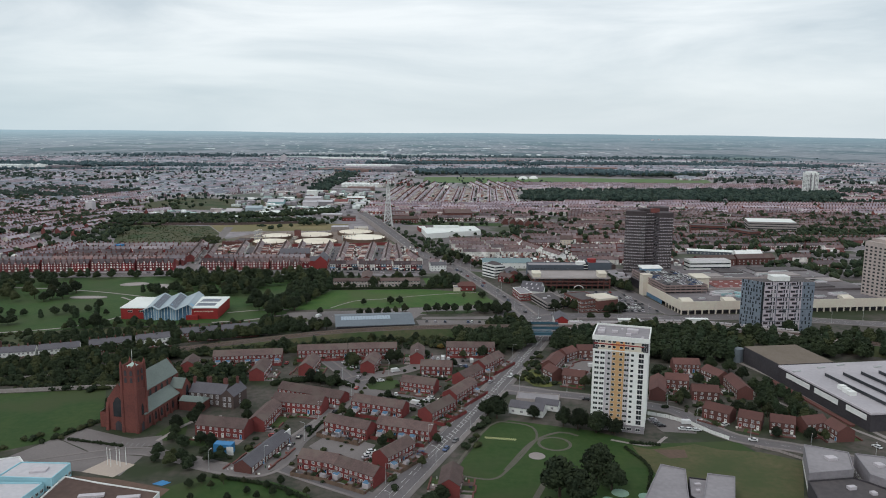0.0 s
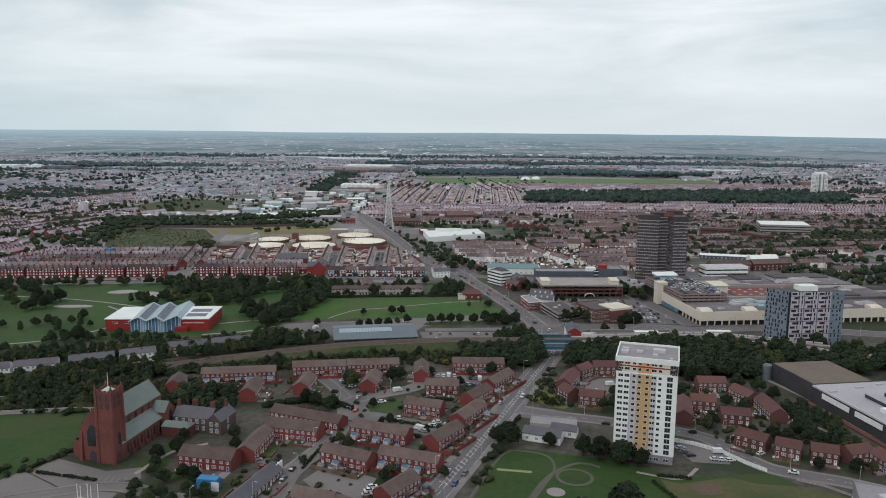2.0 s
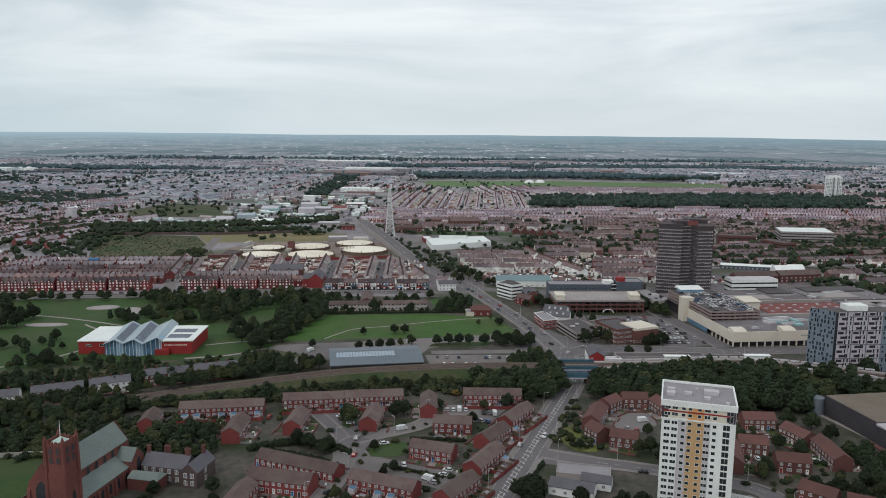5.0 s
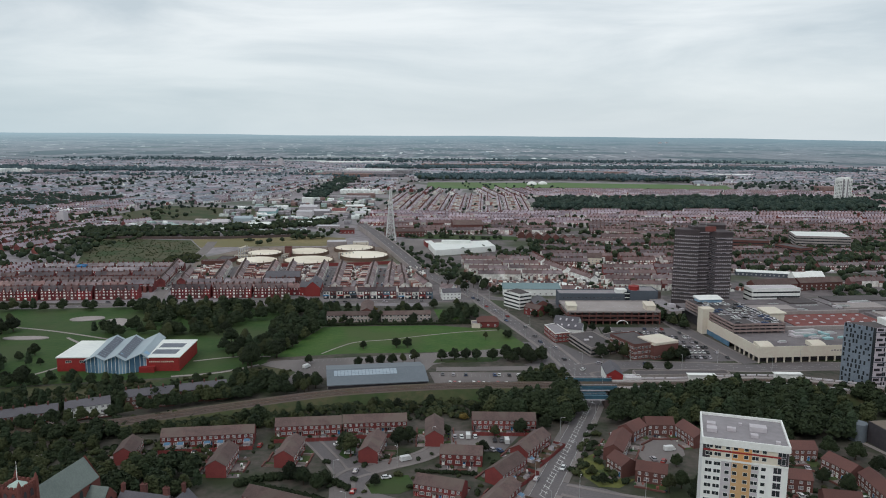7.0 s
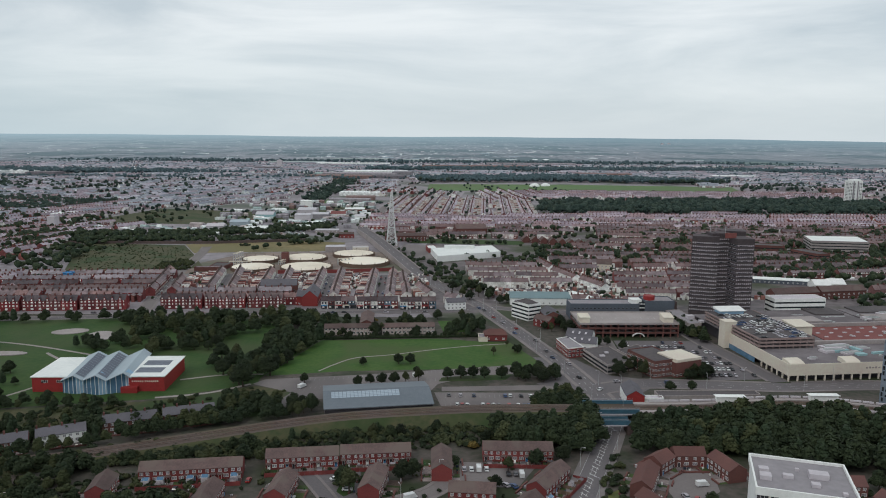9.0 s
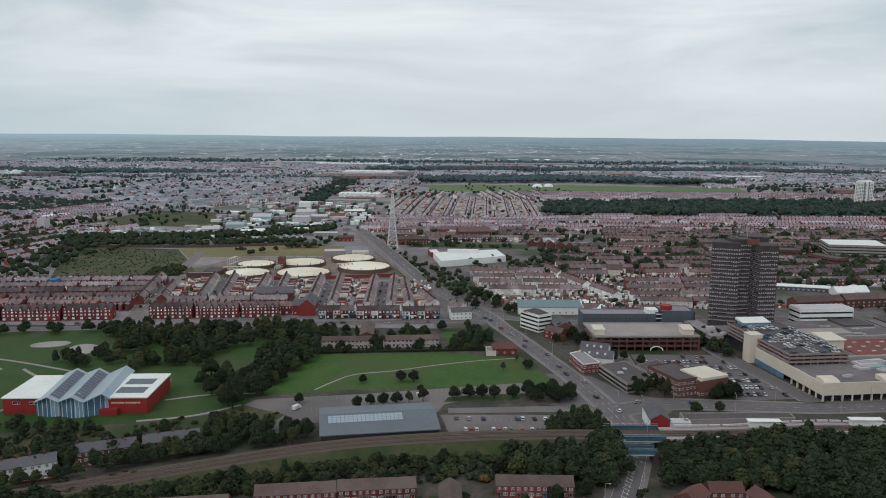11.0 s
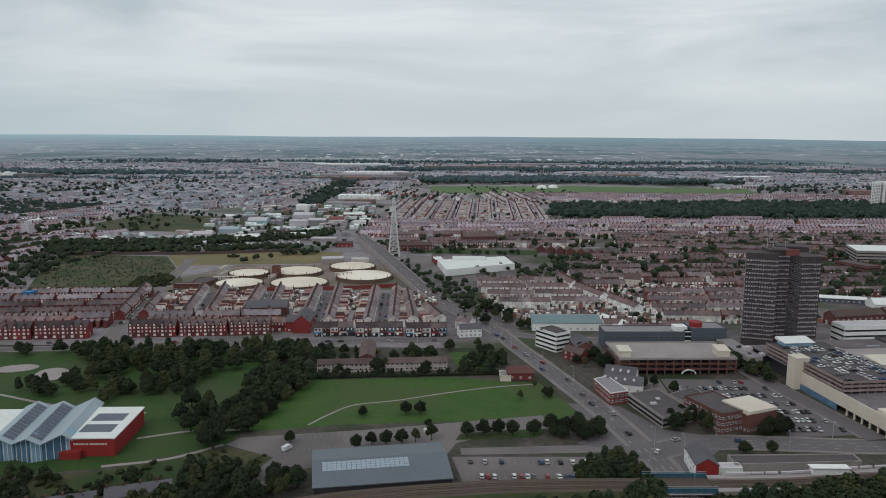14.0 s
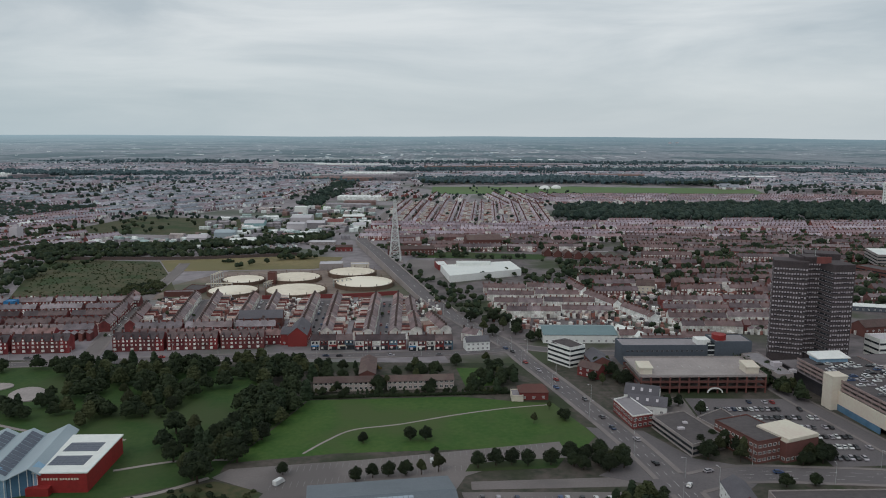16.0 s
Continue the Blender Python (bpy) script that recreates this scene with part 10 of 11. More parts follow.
def shed(x, y, w, d, h, ang=0.0, pitched=True):
    m = pose(x, y, 0, 0, 0, ang)
    P = lambda a, b, c: tuple(m @ Vector((a, b, c)))
    a, b, c, e = -w / 2, w / 2, -d / 2, d / 2
    r = h * (1.25 if pitched else 1.02)
    n = len(sheds.v)
    sheds.v += [P(a, c, -0.2), P(b, c, -0.2), P(b, e, -0.2), P(a, e, -0.2), P(a, c, h), P(b, c, h), P(b, e, h), P(a, e, h), P(a, 0, r), P(b, 0, r)]
    for f in ((0, 1, 5, 4), (2, 3, 7, 6), (1, 2, 6, 9, 5), (3, 0, 4, 8, 7), (4, 5, 9, 8), (8, 9, 6, 7)):
        sheds.f.append(tuple(n + q for q in f))
        sheds.k.append(0)


def in_works(x, y):
    return -380 < x < -120 and 1120 < y < 1620 or (-480 < x < -100 and 2330 < y < 2680)


def in_road(x, y):
    return abs(x + 128) < 14 and y > 1200


def holes(x, y):
    return in_works(x, y) or in_road(x, y) or (150 < x < 830 and 1425 < y < 1690) or (-80 < x < 770 and 1915 < y < 2350) or (-345 < x < -235 and 1640 < y < 2700) or (-570 < x < -240 and 1230 < y < 1500)


WORKS = (
    (-301, 1342, 28, 26, 7.5, 11.0, M_TEALPLANT, M_PALEROOF, "pale works hall with a shallow light roof"),
    (-281, 1170, 15, 16, 5.0, 8.5, M_WHITE, M_ROOFWHITE, "white peaked canopy hall beside the breaker's yard"),
    (-265, 1172, 14, 16, 6.0, 9.5, M_WHITE, M_ROOFWHITE, "white peaked canopy hall beside the breaker's yard"),
    (-231, 1290, 24, 26, 13.0, 14.2, M_PALEGREY, M_PALEROOF, "tall pale factory block"),
    (-268, 1518, 20, 24, 13.0, 14.0, M_WHITE, M_ROOFWHITE, "white factory tower block"),
    (-244, 1400, 30, 40, 10.0, 11.5, M_PALEGREY, M_PALEROOF, "pale grey factory range"),
    (-214, 1348, 26, 30, 8.0, 10.0, M_GREY, M_PALEROOF, "grey factory shed with a pale roof"),
    (-191, 1388, 24, 44, 5.5, 8.0, M_RENDER, M_REDROOF, "white works shed with a dull red roof"),
    (-171, 1446, 34, 30, 6.5, 8.0, M_BRICK2, M_ROOFWHITE, "brown brick store with a white roof"),
    (-151, 1350, 18, 30, 5.5, 7.0, M_WHITE, M_PALEROOF, "low white trade store"),
    (-332, 1184, 24, 20, 8.0, 11.0, M_PALEGREY, M_PALEGREY, "grey arched scrap shed"),
    (-316, 1246, 26, 22, 6.5, 9.0, M_PALEBLUEROOF, M_PALEBLUEROOF, "pale teal sheet clad shed"),
    (-216, 1206, 19, 18, 4.5, 7.0, M_WHITE, M_ROOFWHITE, "white domed tyre store"),
    (-178, 1180, 32, 12, 3.6, 5.0, M_CONC, M_PALEROOF, "low pale workshop row"),
    (-321, 1136, 14, 12, 4.0, 5.2, M_WHITE, M_ROOFWHITE, "small bright white roofed store"),
    (-145, 1130, 20, 10, 5.0, 7.0, M_BRICK, M_TILE, "red brick lodge by the flyover"))
for x, y, w, d, eave, ridge, wm, rm, lab in WORKS:
    gabled("works_building", x - w / 2, y, x + w / 2, y + 1.5, d, eave, ridge, wm, rm, lab, "works building", max(2, w // 5), 1, both=False)
# detached brown gabled houses behind the warehouse
for k in range(9):
    x, y = 88 + k * 10.5, 1102 - k * 6.0
    gabled("gabled_house", x, y - 5, x - 1.5, y + 6, 8.5, 5.2, 8.8, M_BRICK2, M_TILE, "brown brick gabled house with a tiled roof", "house", 2, 2)
for x0, y0, x1, y1 in ((186, 1142, 232, 1146), (190, 1166, 226, 1164)):
    terrace_thing(x0, y0, x1, y1, P_WALL_BROWN, P_ROOF_BROWN, "brown brick row beside the bowling green", "terraces behind the offices")


def build_town():
    D = district
    D(12, 1538, 340, 290, 87, gap=17, run=110, trees=0.1, hole=holes, rear=True)
    D(5, 1295, 290, 140, 2, gap=23, run=70, trees=0.2, hole=holes, rear=True)
    D(30, 1180, 260, 90, 4, gap=26, run=45, trees=0.5, fill=0.7, hole=lambda x, y: x < -100 or (y < 1130 and x < 100))
    D(190, 985, 200, 170, 5, gap=24, run=34, trees=1.4, fill=0.75, hole=lambda x, y: x < 110)
    D(480, 1340, 700, 190, 3, gap=25, run=80, trees=0.35, hole=holes, rear=True)
    D(480, 1820, 680, 170, 1, gap=26, run=80, bay=2, trees=0.3, hole=holes)
    D(500, 1150, 620, 190, -6, gap=26, run=50, trees=1.3, fill=0.75)
    D(430, 960, 420, 150, 8, gap=28, run=45, trees=1.6, fill=0.7, hole=lambda x, y: x > 395 and y > 985)
    D(480, 790, 320, 170, 6, gap=32, run=40, trees=0.9, fill=0.5, hole=lambda x, y: x < 372)
    D(-800, 1980, 1150, 1050, 58, gap=36, run=90, trees=0.45, bay=2, hole=lambda x, y: holes(x, y) or abs(x + 640 + (y - 1400) * 0.28) < 16, unit=6.5, fill=0.86)
    D(-700, 1300, 560, 520, 62, gap=30, run=60, trees=0.5, fill=0.8, hole=lambda x, y: x > -560 and y > 1220 or y < 1090 and x > -500)
    D(-560, 960, 260, 300, 75, gap=26, run=50, trees=0.8, fill=0.85, hole=lambda x, y: x > -460)
    D(-470, 800, 90, 180, 80, gap=26, run=50, trees=0.4)
    D(-200, 1880, 200, 420, 85, gap=30, run=60, trees=0.4, fill=0.6, hole=holes)
    D(150, 1890, 500, 240, 96, gap=26, run=70, trees=0.15, hole=lambda x, y: holes(x, y) or y > 1960 or x > 200)
    D(1150, 1500, 800, 900, 12, gap=36, run=60, trees=0.9, fill=0.6, unit=7, hole=lambda x, y: x < 820)
    D(300, 2620, 1700, 480, 4, gap=40, run=80, trees=0.6, fill=0.7, unit=8, bay=2, hole=holes)
    D(1300, 2500, 1200, 900, -8, gap=44, run=80, trees=0.8, fill=0.65, unit=8, bay=2)
    D(-1150, 2950, 1700, 700, 6, gap=44, run=90, trees=0.5, fill=0.7, unit=8, bay=2)
    D(0, 3350, 3800, 560, 2, gap=60, run=110, trees=0.9, fill=0.5, unit=10, bay=2)
    # woods and lines of trees
    wood([(150, 1470), (200, 1425), (420, 1440), (690, 1445), (830, 1560), (820, 1700), (500, 1690), (330, 1650), (170, 1640)], 1500, 11, 17)
    wood([(-560, 1085), (-340, 1110), (-190, 1180), (-170, 1235), (-200, 1240), (-350, 1150), (-560, 1130)], 380, 7, 11)
    wood([(-240, 1000), (-150, 1100), (-138, 1190), (-160, 1195), (-200, 1110)], 20, 6, 9)
    wood([(-300, 1640), (-258, 1640), (-250, 1950), (-265, 2300), (-312, 2300)], 260, 9, 13)
    wood([(-90, 2230), (300, 2300), (760, 2200), (780, 2300), (300, 2500), (-100, 2380)], 1300, 11, 17)
    wood([(-110, 1900), (700, 1880), (700, 1900), (-110, 1925)], 60, 4, 8)
    wood([(-900, 1420), (-700, 1380), (-620, 1560), (-880, 1640)], 420, 9, 15)
    wood([(-1400, 1900), (-1100, 1800), (-1000, 2000), (-1350, 2150)], 260, 8, 13)
    wood([(-300, 2800), (900, 2880), (1500, 2800), (1500, 2960), (900, 3040), (-300, 2980)], 1500, 11, 17)
    wood([(-2000, 2560), (-900, 2500), (-600, 2560), (-900, 2660), (-2000, 2780)], 1100, 11, 17)
    wood([(800, 1650), (1300, 1600), (1500, 1800), (1000, 1850)], 380, 8, 13)
    wood([(-2400, 3400), (2400, 3500), (2400, 3700), (-2400, 3600)], 2600, 9, 17)
    wood([(245, 800), (420, 860), (420, 900), (330, 920), (240, 880)], 90, 7, 11)
    wood([(300, 700), (460, 690), (470, 780), (330, 770)], 90, 7, 11)
    wood([(90, 935), (170, 930), (240, 1000), (130, 1010), (60, 985)], 70, 6, 10)
    wood([(-10, 985), (8, 935), (50, 925), (70, 950), (56, 1010)], 26, 5, 8)
    wood([(-5, 905), (20, 800), (6, 790), (-30, 850), (-50, 905), (-30, 930)], 46, 5, 8)
    wood([(-470, 980), (-440, 880), (-400, 860), (-395, 880), (-440, 1060), (-470, 1070)], 80, 5, 9)
    wood([(100, 745), (330, 770), (330, 900), (140, 905), (90, 860)], 110, 4, 7)
    wood([(-430, 745), (-40, 745), (-60, 866), (-430, 866)], 60, 2.5, 4.5)
    wood([(330, 880), (640, 860), (660, 1240), (340, 1250)], 260, 6, 11)
    wood([(-900, 1000), (-480, 1000), (-480, 1200), (-900, 1250)], 220, 6, 11)
    wood([(-1500, 1450), (-500, 1480), (-420, 2300), (-1500, 2400)], 420, 7, 13)
    wood([(250, 1010), (330, 900), (640, 900), (680, 1240), (300, 1250)], 420, 7, 12)
    wood([(60, 1130), (330, 1120), (330, 1260), (60, 1240)], 110, 6, 10)
    wood([(420, 1380), (830, 1380), (900, 1480), (560, 1480)], 150, 7, 11)
    wood([(650, 1000), (1100, 1000), (1200, 1600), (850, 1500)], 420, 8, 12)
    wood([(-1000, 1050), (-560, 1080), (-520, 1330), (-640, 1420), (-1000, 1400)], 300, 8, 13)
    wood([(-760, 960), (-480, 930), (-470, 1090), (-740, 1130)], 170, 7, 11)
    wood([(-1600, 1700), (-700, 1500), (-500, 1900), (-1500, 2300)], 260, 8, 14)
    wood([(700, 1980), (1500, 1900), (1600, 2100), (800, 2200)], 300, 9, 13)
    wood([(-1500, 2250), (-300, 2350), (-300, 2420), (-1500, 2330)], 320, 8, 13)
    wood([(-100, 1085), (-20, 1080), (110, 1052), (112, 1066), (-50, 1112), (-105, 1105)], 46, 4, 8)
    wood([(-36, 900), (-30, 930), (-82, 1080), (-98, 1090), (-66, 985)], 22, 4, 7)
    wood([(-118, 1140), (-60, 1130), (60, 1120), (60, 1135), (-110, 1165)], 50, 5, 8)
    wood([(60, 900), (130, 905), (125, 940), (50, 945)], 26, 5, 9)
    wood([(-520, 1066), (-300, 1072), (-205, 1100), (-190, 1122), (-350, 1104), (-520, 1088)], 330, 5, 9)
    wood([(-262, 1040), (-246, 1040), (-246, 1048), (-262, 1048)], 8, 3, 5)
    wood([(-200, 1062), (-168, 1072), (-170, 1082), (-204, 1074)], 12, 4, 7)
    # works and sheds
    for _ in range(230):
        x, y = town_rng.uniform(-375, -146), town_rng.uniform(1205, 1620)
        if in_road(x, y):
            continue
        shed(x, y, town_rng.uniform(4, 20), town_rng.uniform(5, 16), town_rng.uniform(2.5, 6.0), town_rng.uniform(-14, 18), town_rng.random() < 0.6)
        if town_rng.random() < 0.7:
            far_trees.append((x + 14, y + 8, town_rng.uniform(4, 8)))
    for _ in range(110):
        x, y = town_rng.uniform(-560, -330), town_rng.uniform(1135, 1215)
        shed(x, y, town_rng.uniform(3, 14), town_rng.uniform(3, 10), town_rng.uniform(2, 5), town_rng.uniform(-25, 30), town_rng.random() < 0.5)
    # the breaker's yard: stacked cars, skips and containers
    for _ in range(520):
        x, y = town_rng.uniform(-345, -205), town_rng.uniform(1118, 1200)
        shed(x, y, town_rng.uniform(1.4, 4.6), town_rng.uniform(1.4, 3.0), town_rng.uniform(1.0, 2.6), town_rng.uniform(-40, 40), False)
    for x, y, w, d, h in ((-330, 2420, 190, 60, 9), (-280, 2500, 230, 70, 12), (-200, 2440, 120, 50, 9), (-240, 2600, 200, 60, 14), (-380, 2520, 90, 60, 10), (-150, 2520, 60, 70, 16), (-230, 2000, 110, 36, 8), (-200, 1800, 90, 40, 8), (-190, 1700, 60, 30, 7), (-205, 1640, 80, 30, 7)):
        shed(x, y, w, d, h, town_rng.uniform(-4, 4), False)
    for x, y, w, d, h in ((500, 2640, 180, 50, 9), (700, 3100, 200, 60, 10), (-700, 2900, 160, 50, 10), (-1500, 2500, 220, 70, 10), (-1350, 2560, 160, 60, 9), (-1250, 2480, 90, 60, 9), (100, 3150, 420, 60, 10), (-400, 3300, 300, 60, 10), (-650, 3400, 240, 60, 10), (350, 3420, 380, 60, 10),
                          (1050, 2900, 120, 50, 9), (900, 2560, 140, 40, 9), (1300, 3300, 200, 50, 10), (-50, 3700, 360, 60, 12), (-500, 3800, 420, 70, 12), (-250, 4050, 500, 60, 12), (560, 3900, 200, 60, 10), (-1000, 3900, 300, 60, 10), (1500, 3900, 260, 60, 10), (-640, 1340, 70, 30, 7), (-720, 1420, 60, 26, 8), (860, 2060, 70, 40, 9), (930, 1980, 60, 50, 11)):
        shed(x, y, w, d, h, town_rng.uniform(-6, 6), False)


build_town()
# open ground in front of the nursery sheds
far_trees[:] = [t for t in far_trees if not (252 < t[0] < 358 and 786 < t[1] < 852)]


def stuff(name, mb, mats, label, category):
    return tagged(new(name, mb.data(name, mats)), label, category, kind="stuff")


stuff("street_walls", near.wall, P_WALL_BROWN, "brick and rendered walls of the nearer streets", "houses")
stuff("street_roofs", near.roof, P_ROOF_BROWN, "brown roofs of the nearer streets", "roofs")
stuff("street_bays", near.bay, P_BAY, "pale windows of the nearer streets", "windows")
stuff("street_chimneys", near.stack, M_BRICK2, "brick chimneys of the nearer streets", "chimneys")
stuff("street_rear_wings", near.wing, P_PALE, "pale rear wings of the nearer streets", "houses")
stuff("far_rear_wings", far.wing, P_PALE, "pale rear wings of distant streets", "houses")
stuff("far_house_walls", far.wall, P_WALL, "brick and rendered walls of distant streets", "houses")
stuff("far_house_roofs", far.roof, P_ROOF_HALF_HAZED, "brown and grey roofs of distant streets", "roofs")
stuff("far_house_bays", far.bay, P_BAY, "pale windows of distant streets", "windows")
stuff("far_chimneys", far.stack, M_BRICK2, "brick chimneys of distant streets", "chimneys")
stuff("distant_walls", far2.wall, P_WALL_HAZED, "pale walls of the farthest streets", "houses")
stuff("distant_roofs", far2.roof, P_ROOF_HAZED, "grey roofs of the farthest streets", "roofs")
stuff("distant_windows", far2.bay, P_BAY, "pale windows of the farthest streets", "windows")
stuff("yard_outbuildings", bits, P_BITS, "small garages, lean-tos and sheds behind the houses", "outbuildings")
stuff("works_sheds", sheds, P_SHED, "pale works sheds and factory roofs far off", "sheds")


tagged(new("side_streets", lanes.data("side_streets", M_STREET)), "pale grey side streets between the house rows", "streets", kind="structure")


def far_tree_mesh(name, chosen, leaf, label):
    """Each far tree is three uneven overlapping leaf masses."""
    g = (1 + 5 ** 0.5) / 2
    ico = np.array([(-1, g, 0), (1, g, 0), (-1, -g, 0), (1, -g, 0), (0, -1, g), (0, 1, g), (0, -1, -g), (0, 1, -g), (g, 0, -1), (g, 0, 1), (-g, 0, -1), (-g, 0, 1)]) / math.hypot(1, g)
    tri = np.array([(0, 11, 5), (0, 5, 1), (0, 1, 7), (0, 7, 10), (0, 10, 11), (1, 5, 9), (5, 11, 4), (11, 10, 2), (10, 7, 6), (7, 1, 8), (3, 9, 4), (3, 4, 2), (3, 2, 6), (3, 6, 8), (3, 8, 9), (4, 9, 5), (2, 4, 11), (6, 2, 10), (8, 6, 7), (9, 8, 1)])
    rng = np.random.default_rng(5)
    vs, fs, k = [], [], 0
    for x, y, h in chosen:
        lobes = 3 if y < 1150 else (2 if y < 1900 else 1)
        h = h * 1.2 if y > 1900 else h
        for j in range(lobes):
            r = h * rng.uniform(0.26, 0.40)
            c = np.array([x + rng.uniform(-0.28, 0.28) * h, y + rng.uniform(-0.28, 0.28) * h, h * rng.uniform(0.40, 0.66)])
            v = ico * rng.uniform(0.72, 1.25, (12, 1)) * np.array([r, r, r * 0.95]) + c
            vs.append(v)
            fs.append(tri + k)
            k += 12
    me = bpy.data.meshes.new(name)
    me.from_pydata(np.concatenate(vs).tolist(), [], np.concatenate(fs).tolist())
    me.materials.append(leaf)
    tagged(new(name, me), label, "trees", kind="stuff")


# leaf palettes by distance: plain, half hazed, hazed
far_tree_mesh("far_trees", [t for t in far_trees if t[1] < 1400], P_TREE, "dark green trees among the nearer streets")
far_tree_mesh("town_trees", [t for t in far_trees if 1400 <= t[1] < 2250], P_TREE_HALF_HAZED, "dark green trees and woods among the distant streets")
far_tree_mesh("distant_woods", [t for t in far_trees if t[1] >= 2250], P_TREE_HAZED, "woods on the far plain, blue-grey for haze")


# the far plain and low hills that close the view: a rising, glowing sheet that carries the land between four and twenty
# kilometres off
def backdrop():
    m = bpy.data.materials.new("glowing_hazy_distance")
    m.use_nodes = True
    nt = m.node_tree
    nodes, links = nt.nodes, nt.links
    bsdf = nodes["Principled BSDF"]

    def math_node(op, a, b=None, clamp=False):
        n = nodes.new("ShaderNodeMath")
        n.operation, n.use_clamp = op, clamp
        for i, v in enumerate((a, b)):
            if v is None:
                continue
            if isinstance(v, (int, float)):
                n.inputs[i].default_value = v
            else:
                links.new(v, n.inputs[i])
        return n.outputs["Value"]

    def spread(v, lo, hi, to_lo=0.0, to_hi=1.0):
        n = nodes.new("ShaderNodeMapRange")
        n.inputs["From Min"].default_value, n.inputs["From Max"].default_value = lo, hi
        n.inputs["To Min"].default_value, n.inputs["To Max"].default_value = to_lo, to_hi
        links.new(v, n.inputs["Value"])
        return n.outputs["Result"]

    def blend(f, a, b):
        n = nodes.new("ShaderNodeMix")
        n.data_type = "RGBA"
        links.new(f, n.inputs["Factor"])
        for key, v in (("A", a), ("B", b)):
            if isinstance(v, tuple):
                n.inputs[key].default_value = (*v, 1)
            else:
                links.new(v, n.inputs[key])
        return n.outputs["Result"]

    geo = nodes.new("ShaderNodeNewGeometry")
    sp = nodes.new("ShaderNodeSeparateXYZ")
    links.new(geo.outputs["Position"], sp.inputs["Vector"])
    x, y, z = sp.outputs["X"], math_node("SUBTRACT", sp.outputs["Y"], 130.0), sp.outputs["Z"]
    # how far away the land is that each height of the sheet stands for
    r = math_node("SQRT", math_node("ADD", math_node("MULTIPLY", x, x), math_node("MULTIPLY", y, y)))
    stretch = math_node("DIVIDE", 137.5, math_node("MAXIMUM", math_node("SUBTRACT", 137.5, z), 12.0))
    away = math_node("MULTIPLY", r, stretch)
    land = nodes.new("ShaderNodeCombineXYZ")
    links.new(math_node("MULTIPLY", x, stretch), land.inputs["X"])
    links.new(math_node("MULTIPLY", y, stretch), land.inputs["Y"])

    def noise(sx, sy, detail, rough):
        mp = nodes.new("ShaderNodeMapping")
        mp.inputs["Scale"].default_value = (1 / sx, 1 / sy, 1)
        links.new(land.outputs["Vector"], mp.inputs["Vector"])
        n = nodes.new("ShaderNodeTexNoise")
        n.inputs["Scale"].default_value, n.inputs["Detail"].default_value, n.inputs["Roughness"].default_value = 1.0, detail, rough
        links.new(mp.outputs["Vector"], n.inputs["Vector"])
        return n.outputs["Fac"]

    cover = noise(620, 1050, 6, 0.66)
    fine = noise(24, 420, 3, 0.62)
    tufts = noise(60, 330, 4, 0.65)
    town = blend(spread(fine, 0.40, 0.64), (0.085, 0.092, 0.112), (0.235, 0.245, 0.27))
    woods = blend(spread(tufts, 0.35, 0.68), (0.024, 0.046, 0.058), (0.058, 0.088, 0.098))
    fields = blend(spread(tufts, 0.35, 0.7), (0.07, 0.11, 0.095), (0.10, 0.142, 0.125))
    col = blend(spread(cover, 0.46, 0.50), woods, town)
    col = blend(math_node("MULTIPLY", spread(cover, 0.385, 0.365), spread(noise(420, 900, 2, 0.5), 0.47, 0.52), True), col, fields)
    shed = math_node("MULTIPLY", spread(noise(70, 420, 2, 0.5), 0.645, 0.67), spread(noise(2600, 2600, 2, 0.5), 0.44, 0.52), True)
    col = blend(shed, col, (0.60, 0.64, 0.66))
    # painted haze thickens with distance, and more over the west
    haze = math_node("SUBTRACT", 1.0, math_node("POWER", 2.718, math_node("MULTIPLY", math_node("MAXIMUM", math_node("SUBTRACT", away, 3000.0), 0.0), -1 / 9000)))
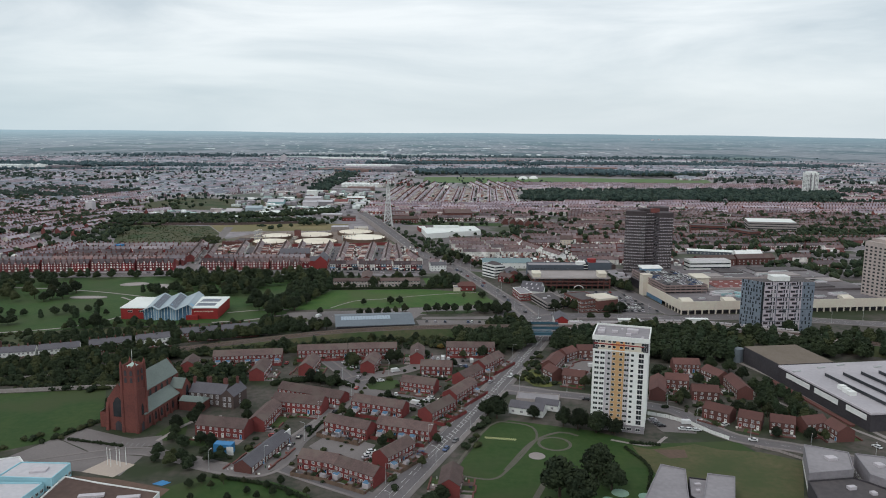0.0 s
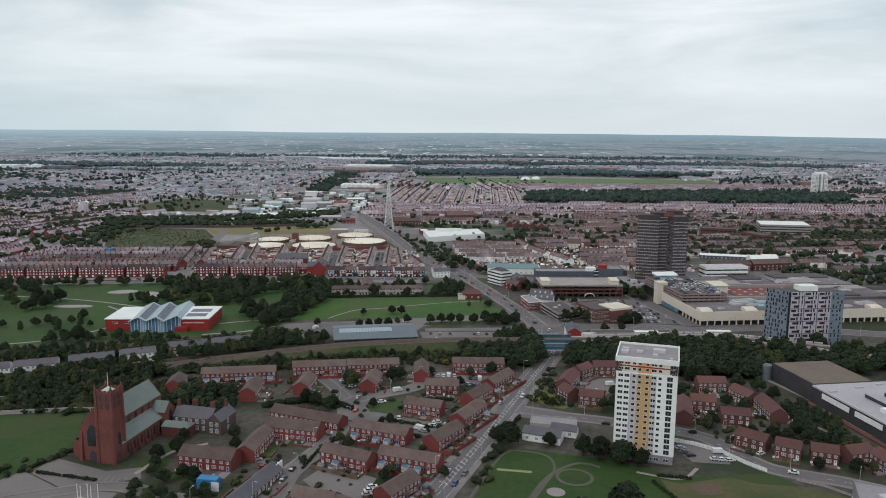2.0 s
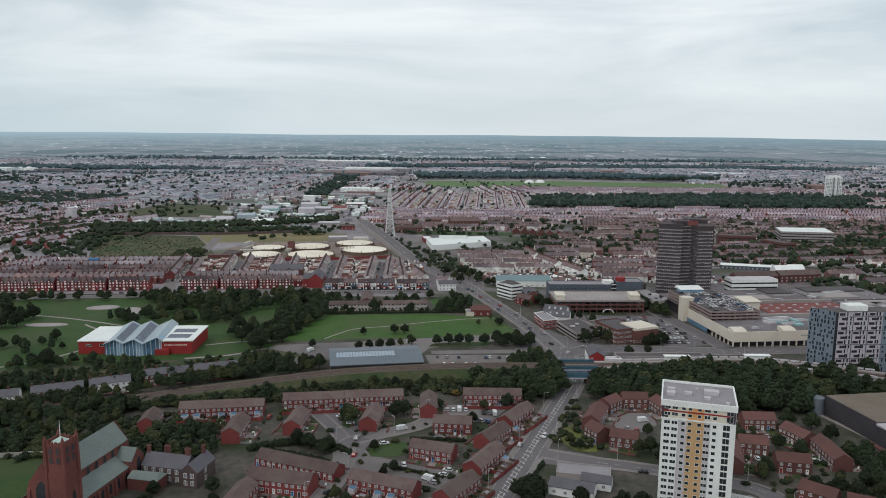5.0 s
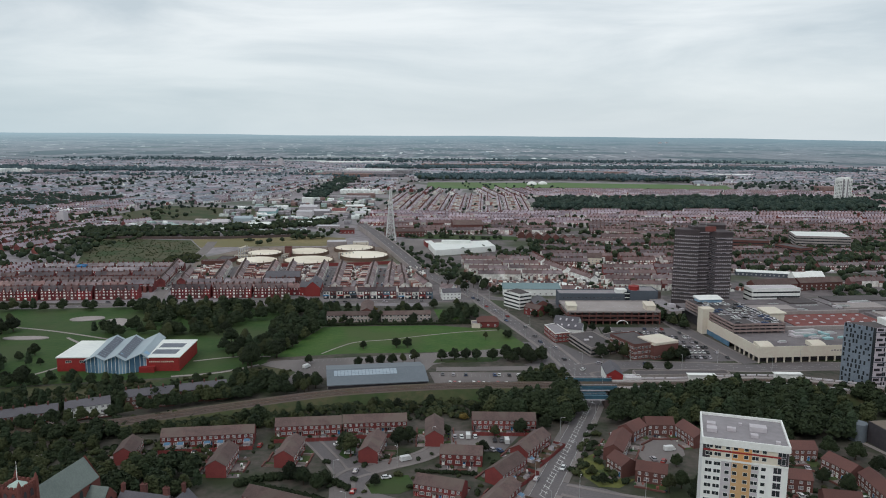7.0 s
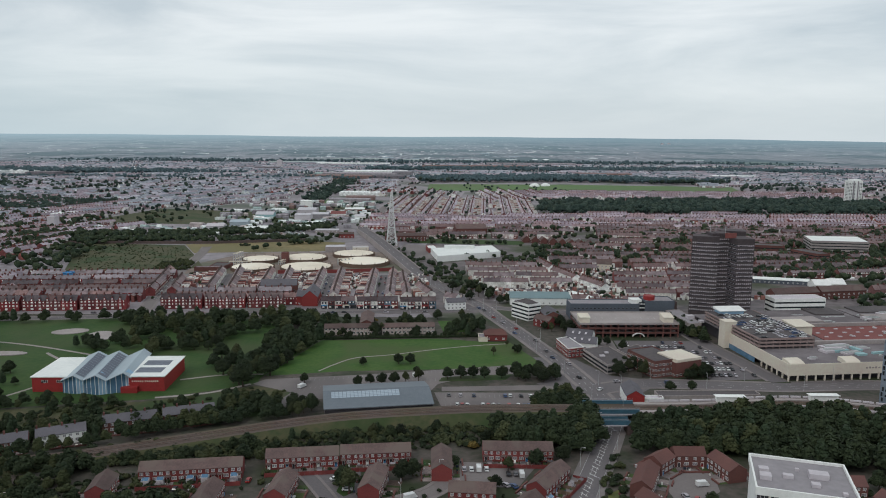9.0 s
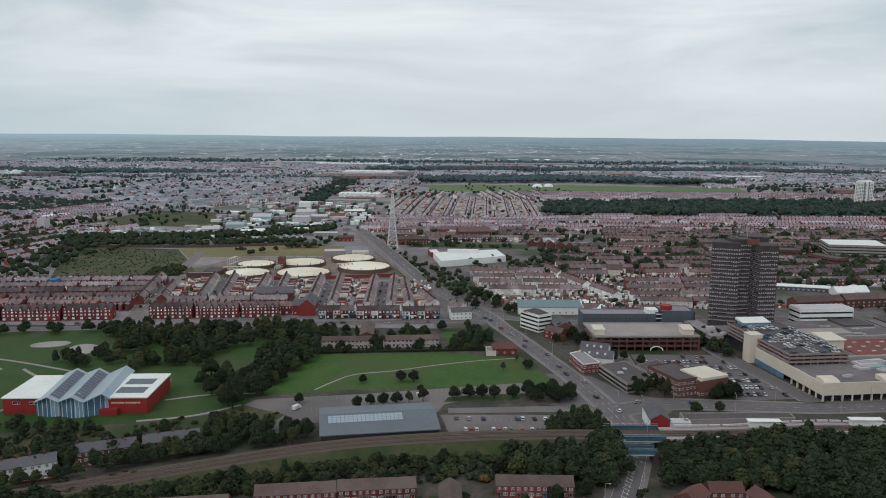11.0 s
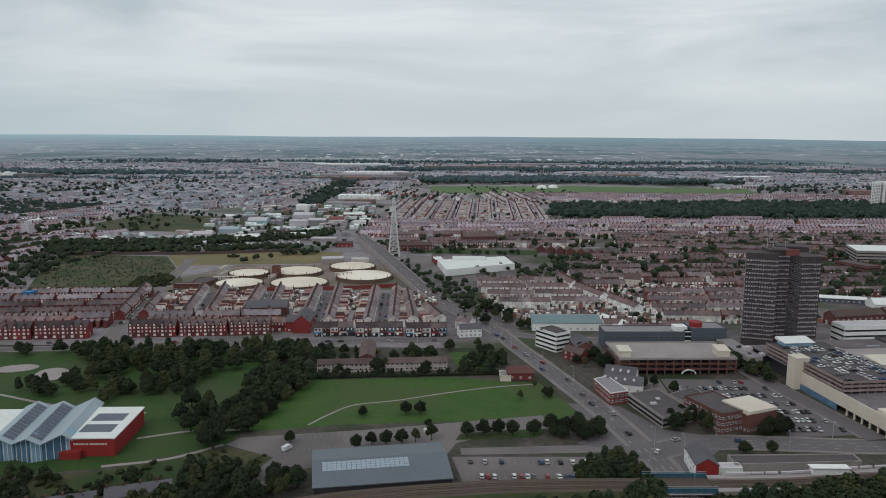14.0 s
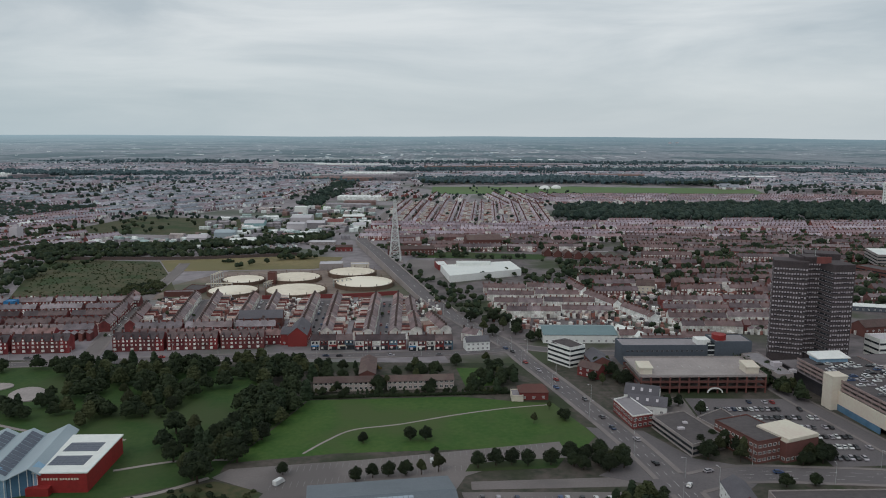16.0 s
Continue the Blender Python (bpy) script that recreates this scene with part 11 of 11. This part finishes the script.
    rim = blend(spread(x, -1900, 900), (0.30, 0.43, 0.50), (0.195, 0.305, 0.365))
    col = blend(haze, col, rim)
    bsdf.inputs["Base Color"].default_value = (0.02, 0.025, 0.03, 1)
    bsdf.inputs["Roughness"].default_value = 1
    # the sheet glows: daylight and haze are both put into its emission
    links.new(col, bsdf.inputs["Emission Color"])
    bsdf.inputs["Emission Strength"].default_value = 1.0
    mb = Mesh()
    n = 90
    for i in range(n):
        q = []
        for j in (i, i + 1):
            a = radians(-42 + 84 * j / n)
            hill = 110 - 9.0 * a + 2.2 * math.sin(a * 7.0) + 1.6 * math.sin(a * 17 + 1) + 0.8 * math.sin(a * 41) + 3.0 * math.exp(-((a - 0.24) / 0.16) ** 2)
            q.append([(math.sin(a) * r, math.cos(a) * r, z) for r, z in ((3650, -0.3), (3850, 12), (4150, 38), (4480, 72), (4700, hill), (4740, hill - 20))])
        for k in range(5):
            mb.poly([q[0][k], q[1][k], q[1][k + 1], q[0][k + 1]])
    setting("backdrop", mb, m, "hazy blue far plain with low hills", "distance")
    # sheds in haze-pale colours that stand on the rising plain, thickest in the middle
    rng = random.Random(77)
    prof = ((3650, -0.3), (3850, 12), (4150, 38), (4480, 72), (4690, 99))
    far_bits = Mesh()
    for k in range(150):
        a, r = radians(rng.gauss(-6, 13)), 3660 + 560 * rng.random()
        z = [z0 + (z1 - z0) * (r - r0) / (r1 - r0) for (r0, z0), (r1, z1) in zip(prof, prof[1:]) if r0 <= r <= r1][0]
        x, y = math.sin(a) * r, math.cos(a) * r
        w, d, h = rng.choice((6, 8, 12, 18, 40)) * rng.uniform(0.7, 1.4), 12, rng.uniform(0.8, 1.9)
        far_bits.solid([(x - w / 2, y - d, z - 4), (x + w / 2, y - d, z - 4), (x + w / 2, y + d, z - 4), (x - w / 2, y + d, z - 4)],
                       [(x - w * 0.49, y - d * 0.6, z + h), (x + w * 0.49, y - d * 0.6, z + h), (x + w * 0.48, y + d * 0.6, z + h), (x - w * 0.48, y + d * 0.6, z + h)])
    stuff("plain_buildings", far_bits, P_PLAIN_HAZED, "haze-coloured roofs and sheds scattered over the far plain", "buildings")


backdrop()
